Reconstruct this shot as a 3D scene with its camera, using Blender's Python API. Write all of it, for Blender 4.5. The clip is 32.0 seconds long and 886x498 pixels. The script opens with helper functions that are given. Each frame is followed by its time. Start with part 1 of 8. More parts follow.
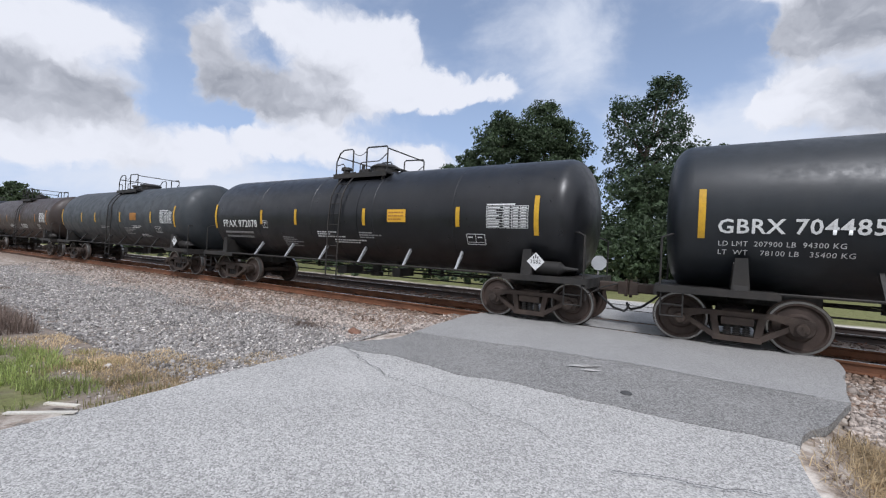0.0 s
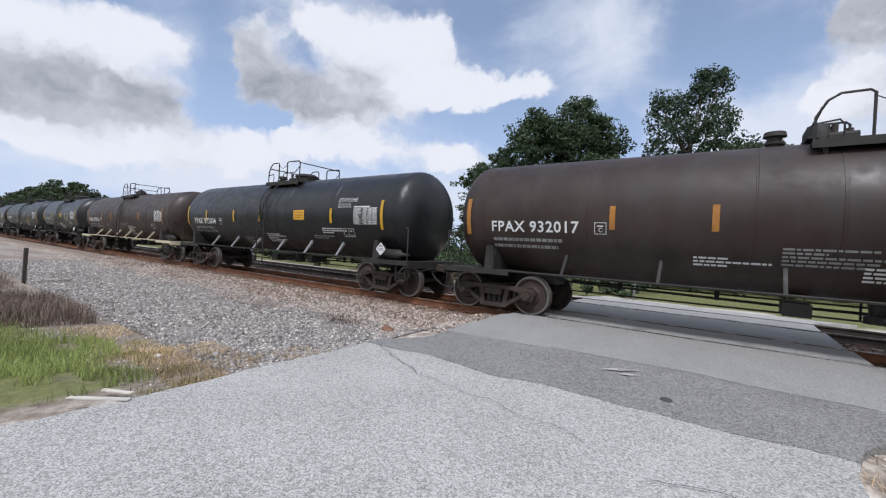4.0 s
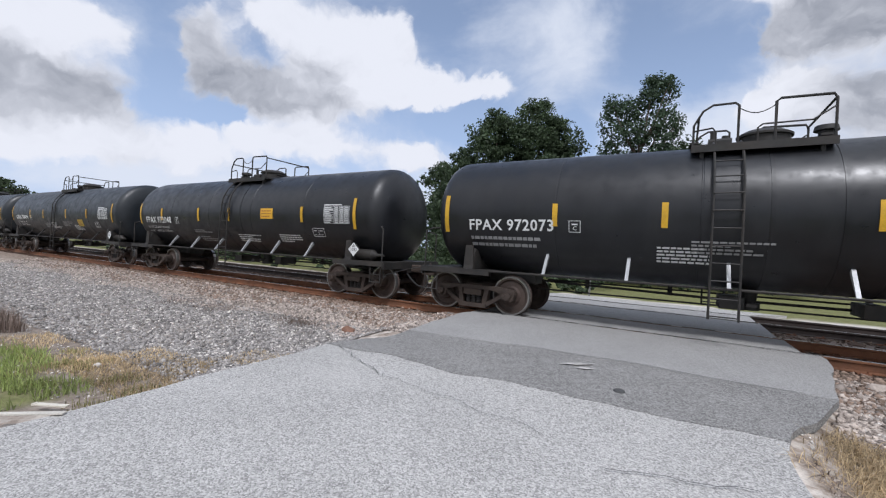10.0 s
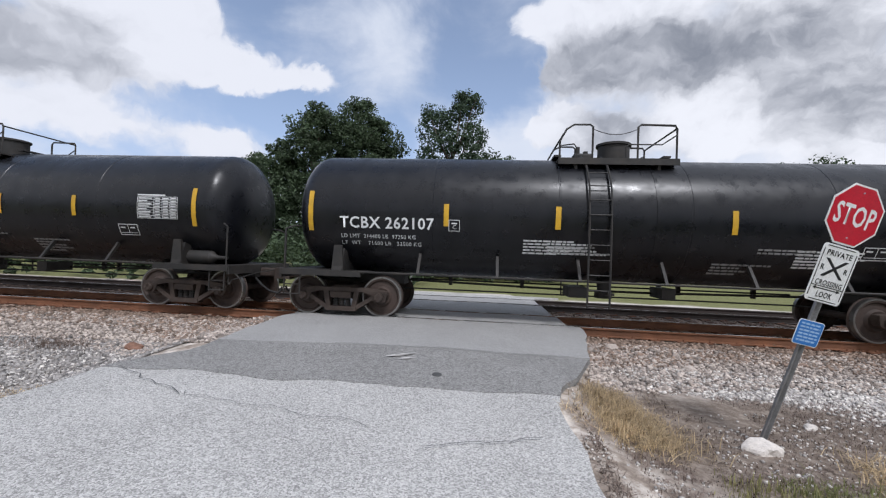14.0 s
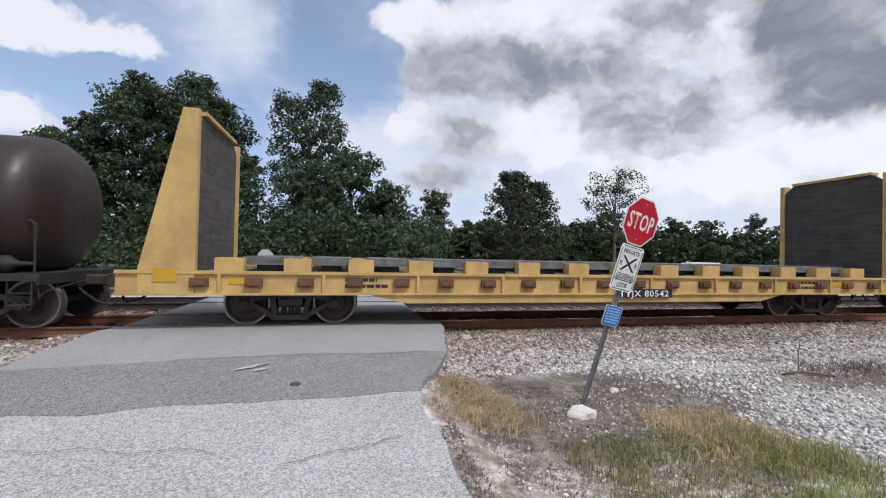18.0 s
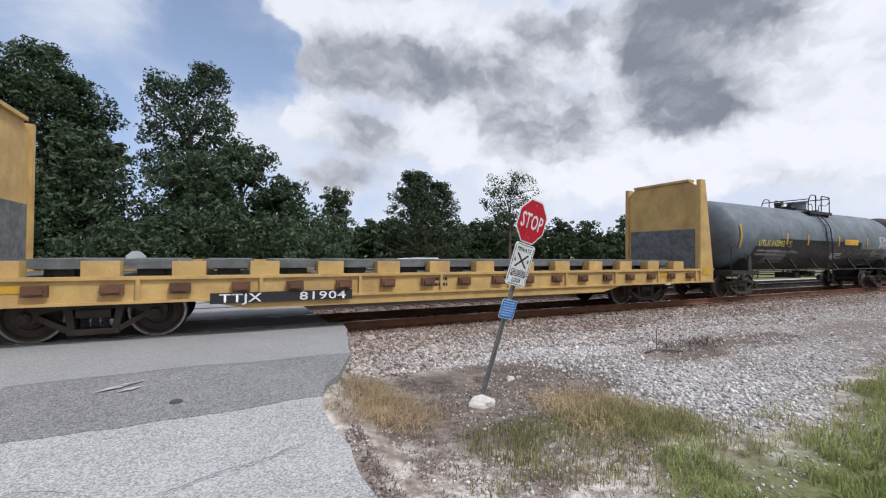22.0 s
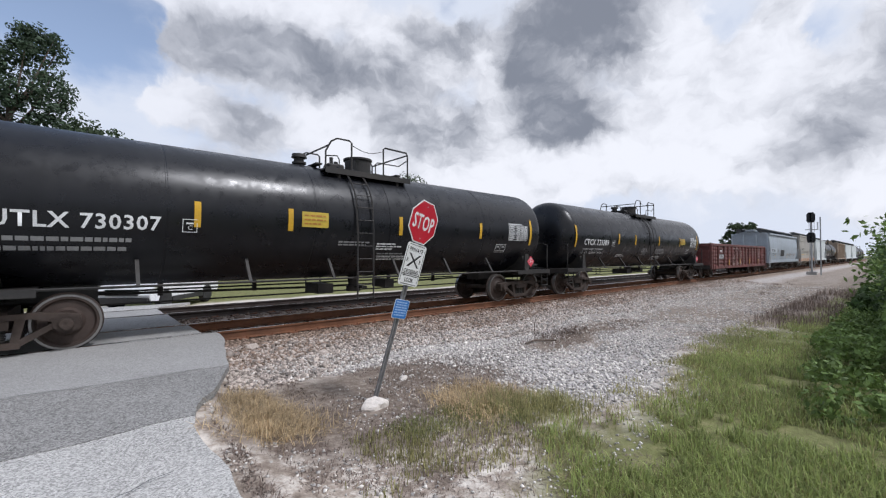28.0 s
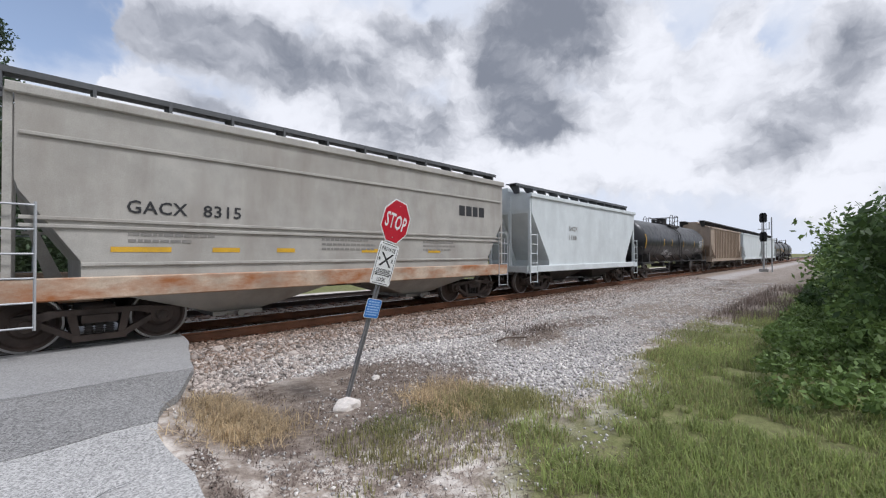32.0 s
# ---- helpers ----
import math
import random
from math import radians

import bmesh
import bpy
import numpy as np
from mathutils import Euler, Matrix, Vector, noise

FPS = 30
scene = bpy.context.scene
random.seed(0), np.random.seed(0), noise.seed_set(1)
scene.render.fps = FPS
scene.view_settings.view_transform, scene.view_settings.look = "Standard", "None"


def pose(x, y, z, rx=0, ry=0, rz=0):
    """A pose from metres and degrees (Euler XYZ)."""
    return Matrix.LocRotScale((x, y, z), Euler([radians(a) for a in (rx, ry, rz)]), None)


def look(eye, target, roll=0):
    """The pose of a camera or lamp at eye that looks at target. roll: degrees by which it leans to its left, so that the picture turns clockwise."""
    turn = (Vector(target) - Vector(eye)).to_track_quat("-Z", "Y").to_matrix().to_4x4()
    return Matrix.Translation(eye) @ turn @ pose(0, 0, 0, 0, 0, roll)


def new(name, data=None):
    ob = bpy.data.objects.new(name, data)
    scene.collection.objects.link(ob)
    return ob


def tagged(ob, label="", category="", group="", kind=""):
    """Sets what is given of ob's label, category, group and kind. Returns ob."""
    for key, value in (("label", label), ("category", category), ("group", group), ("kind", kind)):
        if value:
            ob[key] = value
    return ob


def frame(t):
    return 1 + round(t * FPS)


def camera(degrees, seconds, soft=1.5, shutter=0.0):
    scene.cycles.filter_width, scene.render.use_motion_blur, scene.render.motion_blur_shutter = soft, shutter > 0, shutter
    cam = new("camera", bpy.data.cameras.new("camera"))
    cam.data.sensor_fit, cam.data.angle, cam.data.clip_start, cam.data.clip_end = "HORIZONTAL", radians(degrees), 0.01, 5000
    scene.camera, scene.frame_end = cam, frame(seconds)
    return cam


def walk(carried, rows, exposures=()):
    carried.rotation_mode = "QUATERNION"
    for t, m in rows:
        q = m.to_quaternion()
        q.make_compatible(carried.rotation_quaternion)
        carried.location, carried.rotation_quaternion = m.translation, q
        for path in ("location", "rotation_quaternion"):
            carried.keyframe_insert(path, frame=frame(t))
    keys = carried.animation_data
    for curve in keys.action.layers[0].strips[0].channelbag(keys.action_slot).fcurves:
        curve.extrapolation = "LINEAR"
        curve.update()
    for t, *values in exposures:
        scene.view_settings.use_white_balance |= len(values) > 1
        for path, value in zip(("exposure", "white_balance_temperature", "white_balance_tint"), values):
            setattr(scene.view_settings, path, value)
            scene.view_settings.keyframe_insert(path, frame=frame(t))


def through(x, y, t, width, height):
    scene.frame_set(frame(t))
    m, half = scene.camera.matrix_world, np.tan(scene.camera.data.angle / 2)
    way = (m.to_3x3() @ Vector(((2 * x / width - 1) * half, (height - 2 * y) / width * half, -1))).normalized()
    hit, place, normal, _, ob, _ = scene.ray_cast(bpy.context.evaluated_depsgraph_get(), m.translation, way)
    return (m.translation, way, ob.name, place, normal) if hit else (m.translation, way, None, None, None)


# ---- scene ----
cam = camera(94.63, 32.0, soft=1.2, shutter=0.0)
PATH = [
    (0.0, pose(0.052, -10.096, 1.493, 90.25, -2.82, 31.33)),
    (0.5, pose(0.045, -10.095, 1.503, 90.11, -2.91, 32.34)),
    (1.0, pose(0.039, -10.097, 1.499, 90.08, -3.01, 33.13)),
    (1.5, pose(0.050, -10.099, 1.499, 90.05, -3.08, 33.89)),
    (2.0, pose(0.052, -10.095, 1.499, 89.99, -3.14, 34.51)),
    (2.5, pose(0.052, -10.097, 1.495, 89.96, -3.19, 35.06)),
    (3.0, pose(0.044, -10.093, 1.497, 89.91, -3.22, 35.54)),
    (3.5, pose(0.037, -10.096, 1.499, 89.85, -3.31, 35.80)),
    (5.5, pose(0.047, -10.085, 1.502, 89.77, -2.98, 35.66)),
    (6.0, pose(0.053, -10.090, 1.498, 89.79, -2.97, 35.61)),
    (6.5, pose(0.052, -10.091, 1.500, 89.79, -2.97, 35.54)),
    (7.0, pose(0.047, -10.098, 1.496, 89.83, -2.97, 35.39)),
    (7.5, pose(0.038, -10.095, 1.498, 89.83, -3.01, 35.14)),
    (8.0, pose(0.045, -10.099, 1.496, 89.91, -3.06, 34.88)),
    (8.5, pose(0.047, -10.090, 1.499, 89.91, -3.02, 34.39)),
    (9.0, pose(0.044, -10.094, 1.501, 89.95, -3.03, 33.57)),
    (9.5, pose(0.040, -10.094, 1.502, 89.94, -2.97, 32.27)),
    (10.0, pose(0.040, -10.088, 1.503, 89.96, -2.90, 30.45)),
    (10.5, pose(0.050, -10.093, 1.497, 90.01, -2.70, 28.18)),
    (11.0, pose(0.042, -10.105, 1.496, 90.03, -2.71, 25.38)),
    (11.5, pose(0.040, -10.115, 1.490, 90.14, -2.65, 22.38)),
    (12.0, pose(0.038, -10.129, 1.482, 90.28, -2.74, 19.17)),
    (12.5, pose(0.023, -10.157, 1.486, 90.45, -2.78, 15.84)),
    (13.0, pose(0.039, -10.145, 1.491, 90.53, -2.46, 12.77)),
    (13.5, pose(0.047, -10.140, 1.488, 90.73, -2.27, 9.57)),
    (14.0, pose(0.050, -10.130, 1.484, 90.83, -2.15, 6.14)),
    (14.5, pose(0.040, -10.138, 1.485, 90.92, -2.17, 2.57)),
    (16.5, pose(0.065, -10.150, 1.545, 90.79, -1.31, -6.26)),
    (17.0, pose(0.054, -10.154, 1.546, 90.87, -1.34, -8.22)),
    (17.5, pose(0.046, -10.152, 1.555, 90.82, -1.36, -10.61)),
    (18.0, pose(0.048, -10.146, 1.561, 90.76, -1.24, -13.11)),
    (18.5, pose(0.054, -10.154, 1.563, 90.74, -1.15, -15.31)),
    (19.0, pose(0.050, -10.150, 1.567, 90.70, -0.98, -17.09)),
    (19.5, pose(0.045, -10.143, 1.565, 90.70, -0.91, -18.37)),
    (20.0, pose(0.048, -10.143, 1.562, 90.74, -0.87, -19.63)),
    (20.5, pose(0.054, -10.143, 1.564, 90.76, -0.80, -20.93)),
    (21.0, pose(0.047, -10.153, 1.565, 90.77, -0.71, -22.66)),
    (21.5, pose(0.056, -10.155, 1.566, 90.76, -0.53, -24.59)),
    (22.0, pose(0.050, -10.156, 1.560, 90.82, -0.46, -26.56)),
    (22.5, pose(0.045, -10.155, 1.564, 90.77, -0.37, -28.37)),
    (23.0, pose(0.059, -10.162, 1.568, 90.80, -0.19, -29.82)),
    (23.5, pose(0.042, -10.158, 1.560, 90.91, -0.33, -31.34)),
    (24.0, pose(0.038, -10.162, 1.552, 91.03, -0.39, -32.71)),
    (24.5, pose(0.039, -10.167, 1.549, 91.08, -0.31, -34.15)),
    (25.0, pose(0.041, -10.166, 1.552, 91.07, -0.21, -35.63)),
    (25.5, pose(0.037, -10.176, 1.550, 91.09, -0.11, -37.01)),
    (26.0, pose(0.038, -10.173, 1.551, 91.08, -0.03, -38.21)),
    (26.5, pose(0.048, -10.172, 1.550, 91.11, 0.04, -39.14)),
    (28.5, pose(0.046, -10.161, 1.553, 90.98, 0.10, -42.17)),
    (29.0, pose(0.038, -10.161, 1.552, 91.00, 0.14, -42.70)),
    (29.5, pose(0.034, -10.162, 1.549, 91.03, 0.16, -43.10)),
    (30.0, pose(0.035, -10.170, 1.549, 91.03, 0.21, -43.54)),
    (30.5, pose(0.029, -10.178, 1.554, 91.00, 0.26, -44.06)),
    (31.0, pose(0.028, -10.181, 1.554, 90.94, 0.24, -44.57)),
    (31.5, pose(0.029, -10.181, 1.563, 90.81, 0.18, -45.03)),
    (32.0, pose(0.029, -10.175, 1.561, 90.79, 0.17, -45.43)),
]
walk(cam, PATH, exposures=[(0, -0.04, 6115, 13), (32, -0.04, 6115, 13)])

# ---- light ----
SUN_ELEVATION, SUN_AZIMUTH = radians(56), radians(150)   # azimuth clockwise from +y


def build_world():
    w = bpy.data.worlds.new("sky")
    scene.world = w
    w.use_nodes = True
    nt = w.node_tree
    nt.nodes.clear()
    N = lambda kind: nt.nodes.new(kind)
    L = nt.links.new
    out, bg = N("ShaderNodeOutputWorld"), N("ShaderNodeBackground")
    L(bg.outputs[0], out.inputs[0])
    sky = N("ShaderNodeTexSky")
    sky.sky_type, sky.sun_disc = "NISHITA", False
    sky.sun_elevation, sky.sun_rotation = SUN_ELEVATION, SUN_AZIMUTH
    sky.air_density, sky.dust_density, sky.ozone_density = 1.0, 1.2, 1.5
    geo = N("ShaderNodeTexCoord")
    direction = geo.outputs["Generated"]

    def math_node(op, a, b=None, c=None, clamp=False):
        n = N("ShaderNodeMath")
        n.operation, n.use_clamp = op, clamp
        for i, s in enumerate((a, b, c)):
            if s is None:
                continue
            if isinstance(s, (int, float)):
                n.inputs[i].default_value = s
            else:
                L(s, n.inputs[i])
        return n.outputs[0]

    def noise_node(vec, scale, detail, rough, warp=0.0):
        n = N("ShaderNodeTexNoise")
        n.inputs["Scale"].default_value, n.inputs["Detail"].default_value = scale, detail
        n.inputs["Roughness"].default_value, n.inputs["Distortion"].default_value = rough, warp
        L(vec, n.inputs["Vector"])
        return n.outputs["Fac"]

    def mix(fac, a, b):
        n = N("ShaderNodeMix")
        n.data_type = "RGBA"
        for s, k in ((fac, 0), (a, 6), (b, 7)):
            if isinstance(s, tuple):
                n.inputs[k].default_value = (*s, 1)
            elif isinstance(s, (int, float)):
                n.inputs[k].default_value = s
            else:
                L(s, n.inputs[k])
        return n.outputs[2]

    # directions bent a little by coarse and fine noise, so that no cloud keeps a clean outline
    def bend(vec, scale, detail, amount):
        n = N("ShaderNodeTexNoise")
        n.inputs["Scale"].default_value, n.inputs["Detail"].default_value, n.inputs["Roughness"].default_value = scale, detail, 0.6
        L(vec, n.inputs["Vector"])
        off = N("ShaderNodeVectorMath")
        off.operation = "SUBTRACT"
        L(n.outputs["Color"], off.inputs[0])
        off.inputs[1].default_value = (0.5, 0.5, 0.5)
        k = N("ShaderNodeVectorMath")
        k.operation = "MULTIPLY_ADD"
        L(off.outputs[0], k.inputs[0])
        k.inputs[1].default_value = (amount, amount, amount * 0.9)
        L(vec, k.inputs[2])
        return k.outputs[0]

    def moved(vec, scale, location):
        n = N("ShaderNodeMapping")
        n.inputs["Scale"].default_value, n.inputs["Location"].default_value = scale, location
        L(vec, n.inputs["Vector"])
        return n.outputs[0]

    def puffs(vec, scale):
        """Rounded heaps on heaps: high at the middle of each lump."""
        n = N("ShaderNodeTexVoronoi")
        n.feature, n.inputs["Scale"].default_value, n.inputs["Smoothness"].default_value = "SMOOTH_F1", scale, 0.6
        n.inputs["Detail"].default_value, n.inputs["Roughness"].default_value, n.inputs["Lacunarity"].default_value = 2.0, 0.45, 2.3
        n.normalize = True
        L(vec, n.inputs["Vector"])
        return math_node("SUBTRACT", 0.42, n.outputs["Distance"])

    bent = bend(bend(direction, 7.0, 3, 0.085), 26.0, 5, 0.05)
    sep = N("ShaderNodeSeparateXYZ")
    L(direction, sep.inputs[0])
    up = math_node("MAXIMUM", sep.outputs[2], 0.0)
    flat, raised = moved(bent, (1, 1, 1.35), (0, 0, 0)), moved(bent, (1, 1, 1.35), (0.004, -0.006, 0.016))
    puff, puff_above = puffs(flat, 13.0), puffs(raised, 13.0)
    billow = noise_node(flat, 6.0, 8, 0.60, 0.2)
    soft_noise = noise_node(moved(direction, (1, 1, 1.8), (0, 0, 0)), 3.2, 6, 0.58, 0.5)
    rolls = noise_node(flat, 8.0, 4, 0.5)

    def blot(az, el, wide, tall, source):
        """A soft blot about a direction: 1 at its middle, falling to 0."""
        a, e = radians(az), radians(el)
        d = Vector((-math.sin(a) * math.cos(e), math.cos(a) * math.cos(e), math.sin(e)))
        r = Vector((math.cos(a), math.sin(a), 0))
        u = r.cross(d)
        def dot(vec):
            n = N("ShaderNodeVectorMath")
            n.operation = "DOT_PRODUCT"
            L(source, n.inputs[0])
            n.inputs[1].default_value = vec
            return n.outputs["Value"]
        x, y = dot(r / math.tan(radians(wide))), dot(u / math.tan(radians(tall)))
        q = math_node("MULTIPLY_ADD", x, x, math_node("MULTIPLY", y, y))
        q = math_node("ADD", q, math_node("MULTIPLY", math_node("LESS_THAN", dot(d), 0.0), 50.0))
        return math_node("POWER", 2.718, math_node("MULTIPLY", q, -0.75))

    def sum_of(rows, source, grow=1.0):
        total = None
        for az, el, wide, tall in rows:
            g = blot(az, el, wide * grow, tall * grow, source)
            total = g if total is None else math_node("ADD", total, g)
        return total

    def ramp(v, a, b, lo=0.0, hi=1.0):
        n = N("ShaderNodeMapRange")
        n.interpolation_type = "SMOOTHSTEP"
        n.inputs[1].default_value, n.inputs[2].default_value, n.inputs[3].default_value, n.inputs[4].default_value = a, b, lo, hi
        L(v, n.inputs[0])
        return n.outputs[0]

    def total_of(*pairs):
        """Weighted sum: pairs of (socket, weight)."""
        out = 0.0
        for v, k in pairs:
            out = math_node("MULTIPLY_ADD", v, k, out)
        return out

    azimuth = math_node("ARCTAN2", math_node("MULTIPLY", sep.outputs[0], -1.0), sep.outputs[1])
    overcast = math_node("MAXIMUM", ramp(azimuth, radians(12), radians(-42)), ramp(azimuth, radians(90), radians(125)))
    gain = N("ShaderNodeVectorMath")
    gain.operation = "MULTIPLY"
    L(sky.outputs[0], gain.inputs[0])
    gain.inputs[1].default_value = SKY_GAIN
    base = mix(ramp(up, 0.55, 0.0, 0.25, 0.85), gain.outputs[0], (0.50, 0.645, 0.90))
    swing = math_node("SUBTRACT", billow, 0.5)
    broad = math_node("SUBTRACT", soft_noise, 0.5)
    # thin veil, then the cloud bodies
    gaps = sum_of(GAPS_WEST + GAPS_EAST, bent)
    veil = ramp(total_of((soft_noise, 1.0), (billow, 0.3), (sum_of(WISPS, bent), 0.35), (overcast, 0.50), (gaps, -0.22)), 0.48, 1.10, 0.10, 0.95)
    col = mix(veil, base, (0.77, 0.81, 0.87))
    white = math_node("MINIMUM", sum_of(WHITES_WEST + WHITES_EAST + WHITES_BEHIND, bent, 1.0), 1.0)
    grey = math_node("MINIMUM", sum_of(GREYS_WEST + GREYS_EAST, bent, 1.0), 1.1)
    heavy = math_node("MINIMUM", sum_of(STORMS, bent, 0.95), 1.0)
    cover = total_of((white, 0.95), (grey, 0.80), (heavy, 0.85), (overcast, 0.22), (gaps, -0.70), (swing, 0.70), (broad, 0.25), (puff, 0.60))
    alpha = ramp(cover, 0.38, 0.82)
    relief = math_node("SUBTRACT", puff, puff_above)
    shade = total_of((grey, 0.44), (heavy, 0.80), (white, -0.26), (math_node("SUBTRACT", rolls, 0.5), 0.60), (broad, 0.3), (relief, -0.55), (puff, -0.40), (overcast, 0.02))
    patches = noise_node(moved(bent, (1, 1, 1.7), (0.3, 0.1, 0)), 7.0, 5, 0.55, 0.3)
    shade = math_node("MULTIPLY_ADD", math_node("MULTIPLY", math_node("SUBTRACT", patches, 0.47), overcast), 1.4, shade)
    tone = ramp(math_node("ADD", shade, 0.30), 0.0, 1.15)
    body = mix(tone, mix(overcast, (0.865, 0.875, 0.90), (0.94, 0.945, 0.955)), (0.25, 0.27, 0.31))
    col = mix(alpha, col, body)
    L(col, bg.inputs["Color"])
    bg.inputs["Strength"].default_value = 1.0


SKY_GAIN = (0.092, 0.102, 0.108)
# soft blots: azimuth (left of +y), elevation, half width and half height, all in degrees
WHITES_WEST = [(81.4, 19.1, 4.0, 2.2), (73.0, 21.0, 4.2, 2.7), (80, 9.0, 5.0, 2.0), (54.2, 25.6, 3.8, 2.4), (45.2, 25.6, 4.8, 3.1), (38.9, 25.0, 4.3, 3.8), (31.6, 21.5, 5.1, 2.7), (23.9, 22.0, 3.1, 1.7),
               (70.9, 9.5, 4.7, 2.2), (62.2, 10.5, 3.7, 2.4), (55.7, 13.4, 2.7, 1.9), (47.6, 13.2, 5.5, 3.0), (35.0, 12.4, 4.6, 2.0), (40, 21, 5, 2)]
WHITES_EAST = [(-8.0, 18.5, 2.4, 2.0), (-29.0, 16.6, 3.2, 2.5), (-7.8, 29.7, 4.6, 1.8), (-33.0, 28.0, 2.7, 1.5), (-27.0, 15.5, 3.7, 3.0), (-46.4, 11.6, 9.3, 3.5), (-8.0, 17.0, 4.4, 2.0), (-27.3, 18.6, 3.5, 2.4),
               (-74.7, 18.7, 6.0, 6.5), (-81.4, 22.0, 2.4, 3.3), (-48.3, 20.7, 1.6, 3.5), (-68.3, 11.5, 14.2, 3.6), (-90.9, 6.5, 4.5, 3.2), (-48, 26, 2.0, 2.0), (-70, 26, 3, 2), (-20, 31, 8, 2)]
WHITES_BEHIND = [(-110, 30, 14, 10), (170, 40, 30, 16), (120, 26, 14, 10)]
GREYS_WEST = [(81.2, 13.6, 5.0, 2.1), (73.6, 12.8, 5.6, 1.8), (81.1, 11.6, 4.2, 1.6), (62.8, 21.7, 2.9, 3.6), (56.6, 18.8, 4.6, 2.6), (48.1, 21.7, 3.0, 1.6), (49.8, 18.0, 7.9, 1.6), (76, 15.5, 7, 1.8), (150, 24, 20, 8)]
GREYS_EAST = [(-8.2, 23.9, 2.6, 1.9), (-20.9, 24.2, 6.0, 2.5), (-11.3, 24.0, 4.2, 1.8), (-33.5, 19.0, 1.6, 3.5), (-14.1, 25.8, 5.7, 3.0), (-24.5, 23.3, 5.8, 3.0), (-41.6, 27.0, 4.3, 3.6), (-15.9, 15.6, 4.6, 3.0), (-40.4, 16.3, 6.0, 3.4),
              (-12.1, 10.0, 5.4, 1.9), (-34.1, 22.6, 3.0, 4.0), (-84.3, 14.4, 5.0, 3.2), (-90.8, 19.1, 2.2, 4.0), (-82.8, 11.1, 4.3, 1.8), (-120, 22, 16, 8)]
STORMS = [(-58.5, 28.6, 6.6, 4.2), (-65.7, 26.2, 3.6, 2.6), (-53.9, 25.9, 3.3, 3.0), (-56.3, 19.3, 5.6, 3.2), (-58.0, 16.4, 5.2, 2.0)]
GAPS_WEST = [(66.3, 18.8, 1.6, 5.4), (32.0, 28.3, 3.1, 3.4), (9.9, 23.9, 5.3, 3.6), (31.3, 16.6, 4.5, 1.6), (61.1, 14.7, 6.2, 0.9), (13.5, 16.0, 2.6, 3.4), (7.3, 29.0, 4.1, 4.9), (26.4, 18.7, 4.3, 1.8), (20, 26, 4, 3)]
GAPS_EAST = [(-1.5, 22.4, 4.8, 3.3), (-2.1, 14.6, 2.8, 2.8), (1.0, 21.1, 2.9, 2.4), (-75.7, 25.4, 1.9, 1.8), (-84.3, 22.2, 1.1, 1.8), (-42.0, 31.4, 0.9, 1.5)]
WISPS = [(16.9, 28.3, 7.5, 3.5), (-0.7, 14.5, 5.4, 3.5), (14.7, 23.8, 5.0, 3.3), (53.2, 6.3, 32.6, 2.6)]
build_world()
sun = new("sun", bpy.data.lights.new("sun", "SUN"))
sun.data.energy, sun.data.angle, sun.data.color = 2.45, radians(9), (1.0, 0.985, 0.965)
sun.matrix_world = look((0, 0, 0), (-math.sin(SUN_AZIMUTH) * math.cos(SUN_ELEVATION), -math.cos(SUN_AZIMUTH) * math.cos(SUN_ELEVATION),
                                    -math.sin(SUN_ELEVATION)))
scene.view_settings.exposure = 0.0


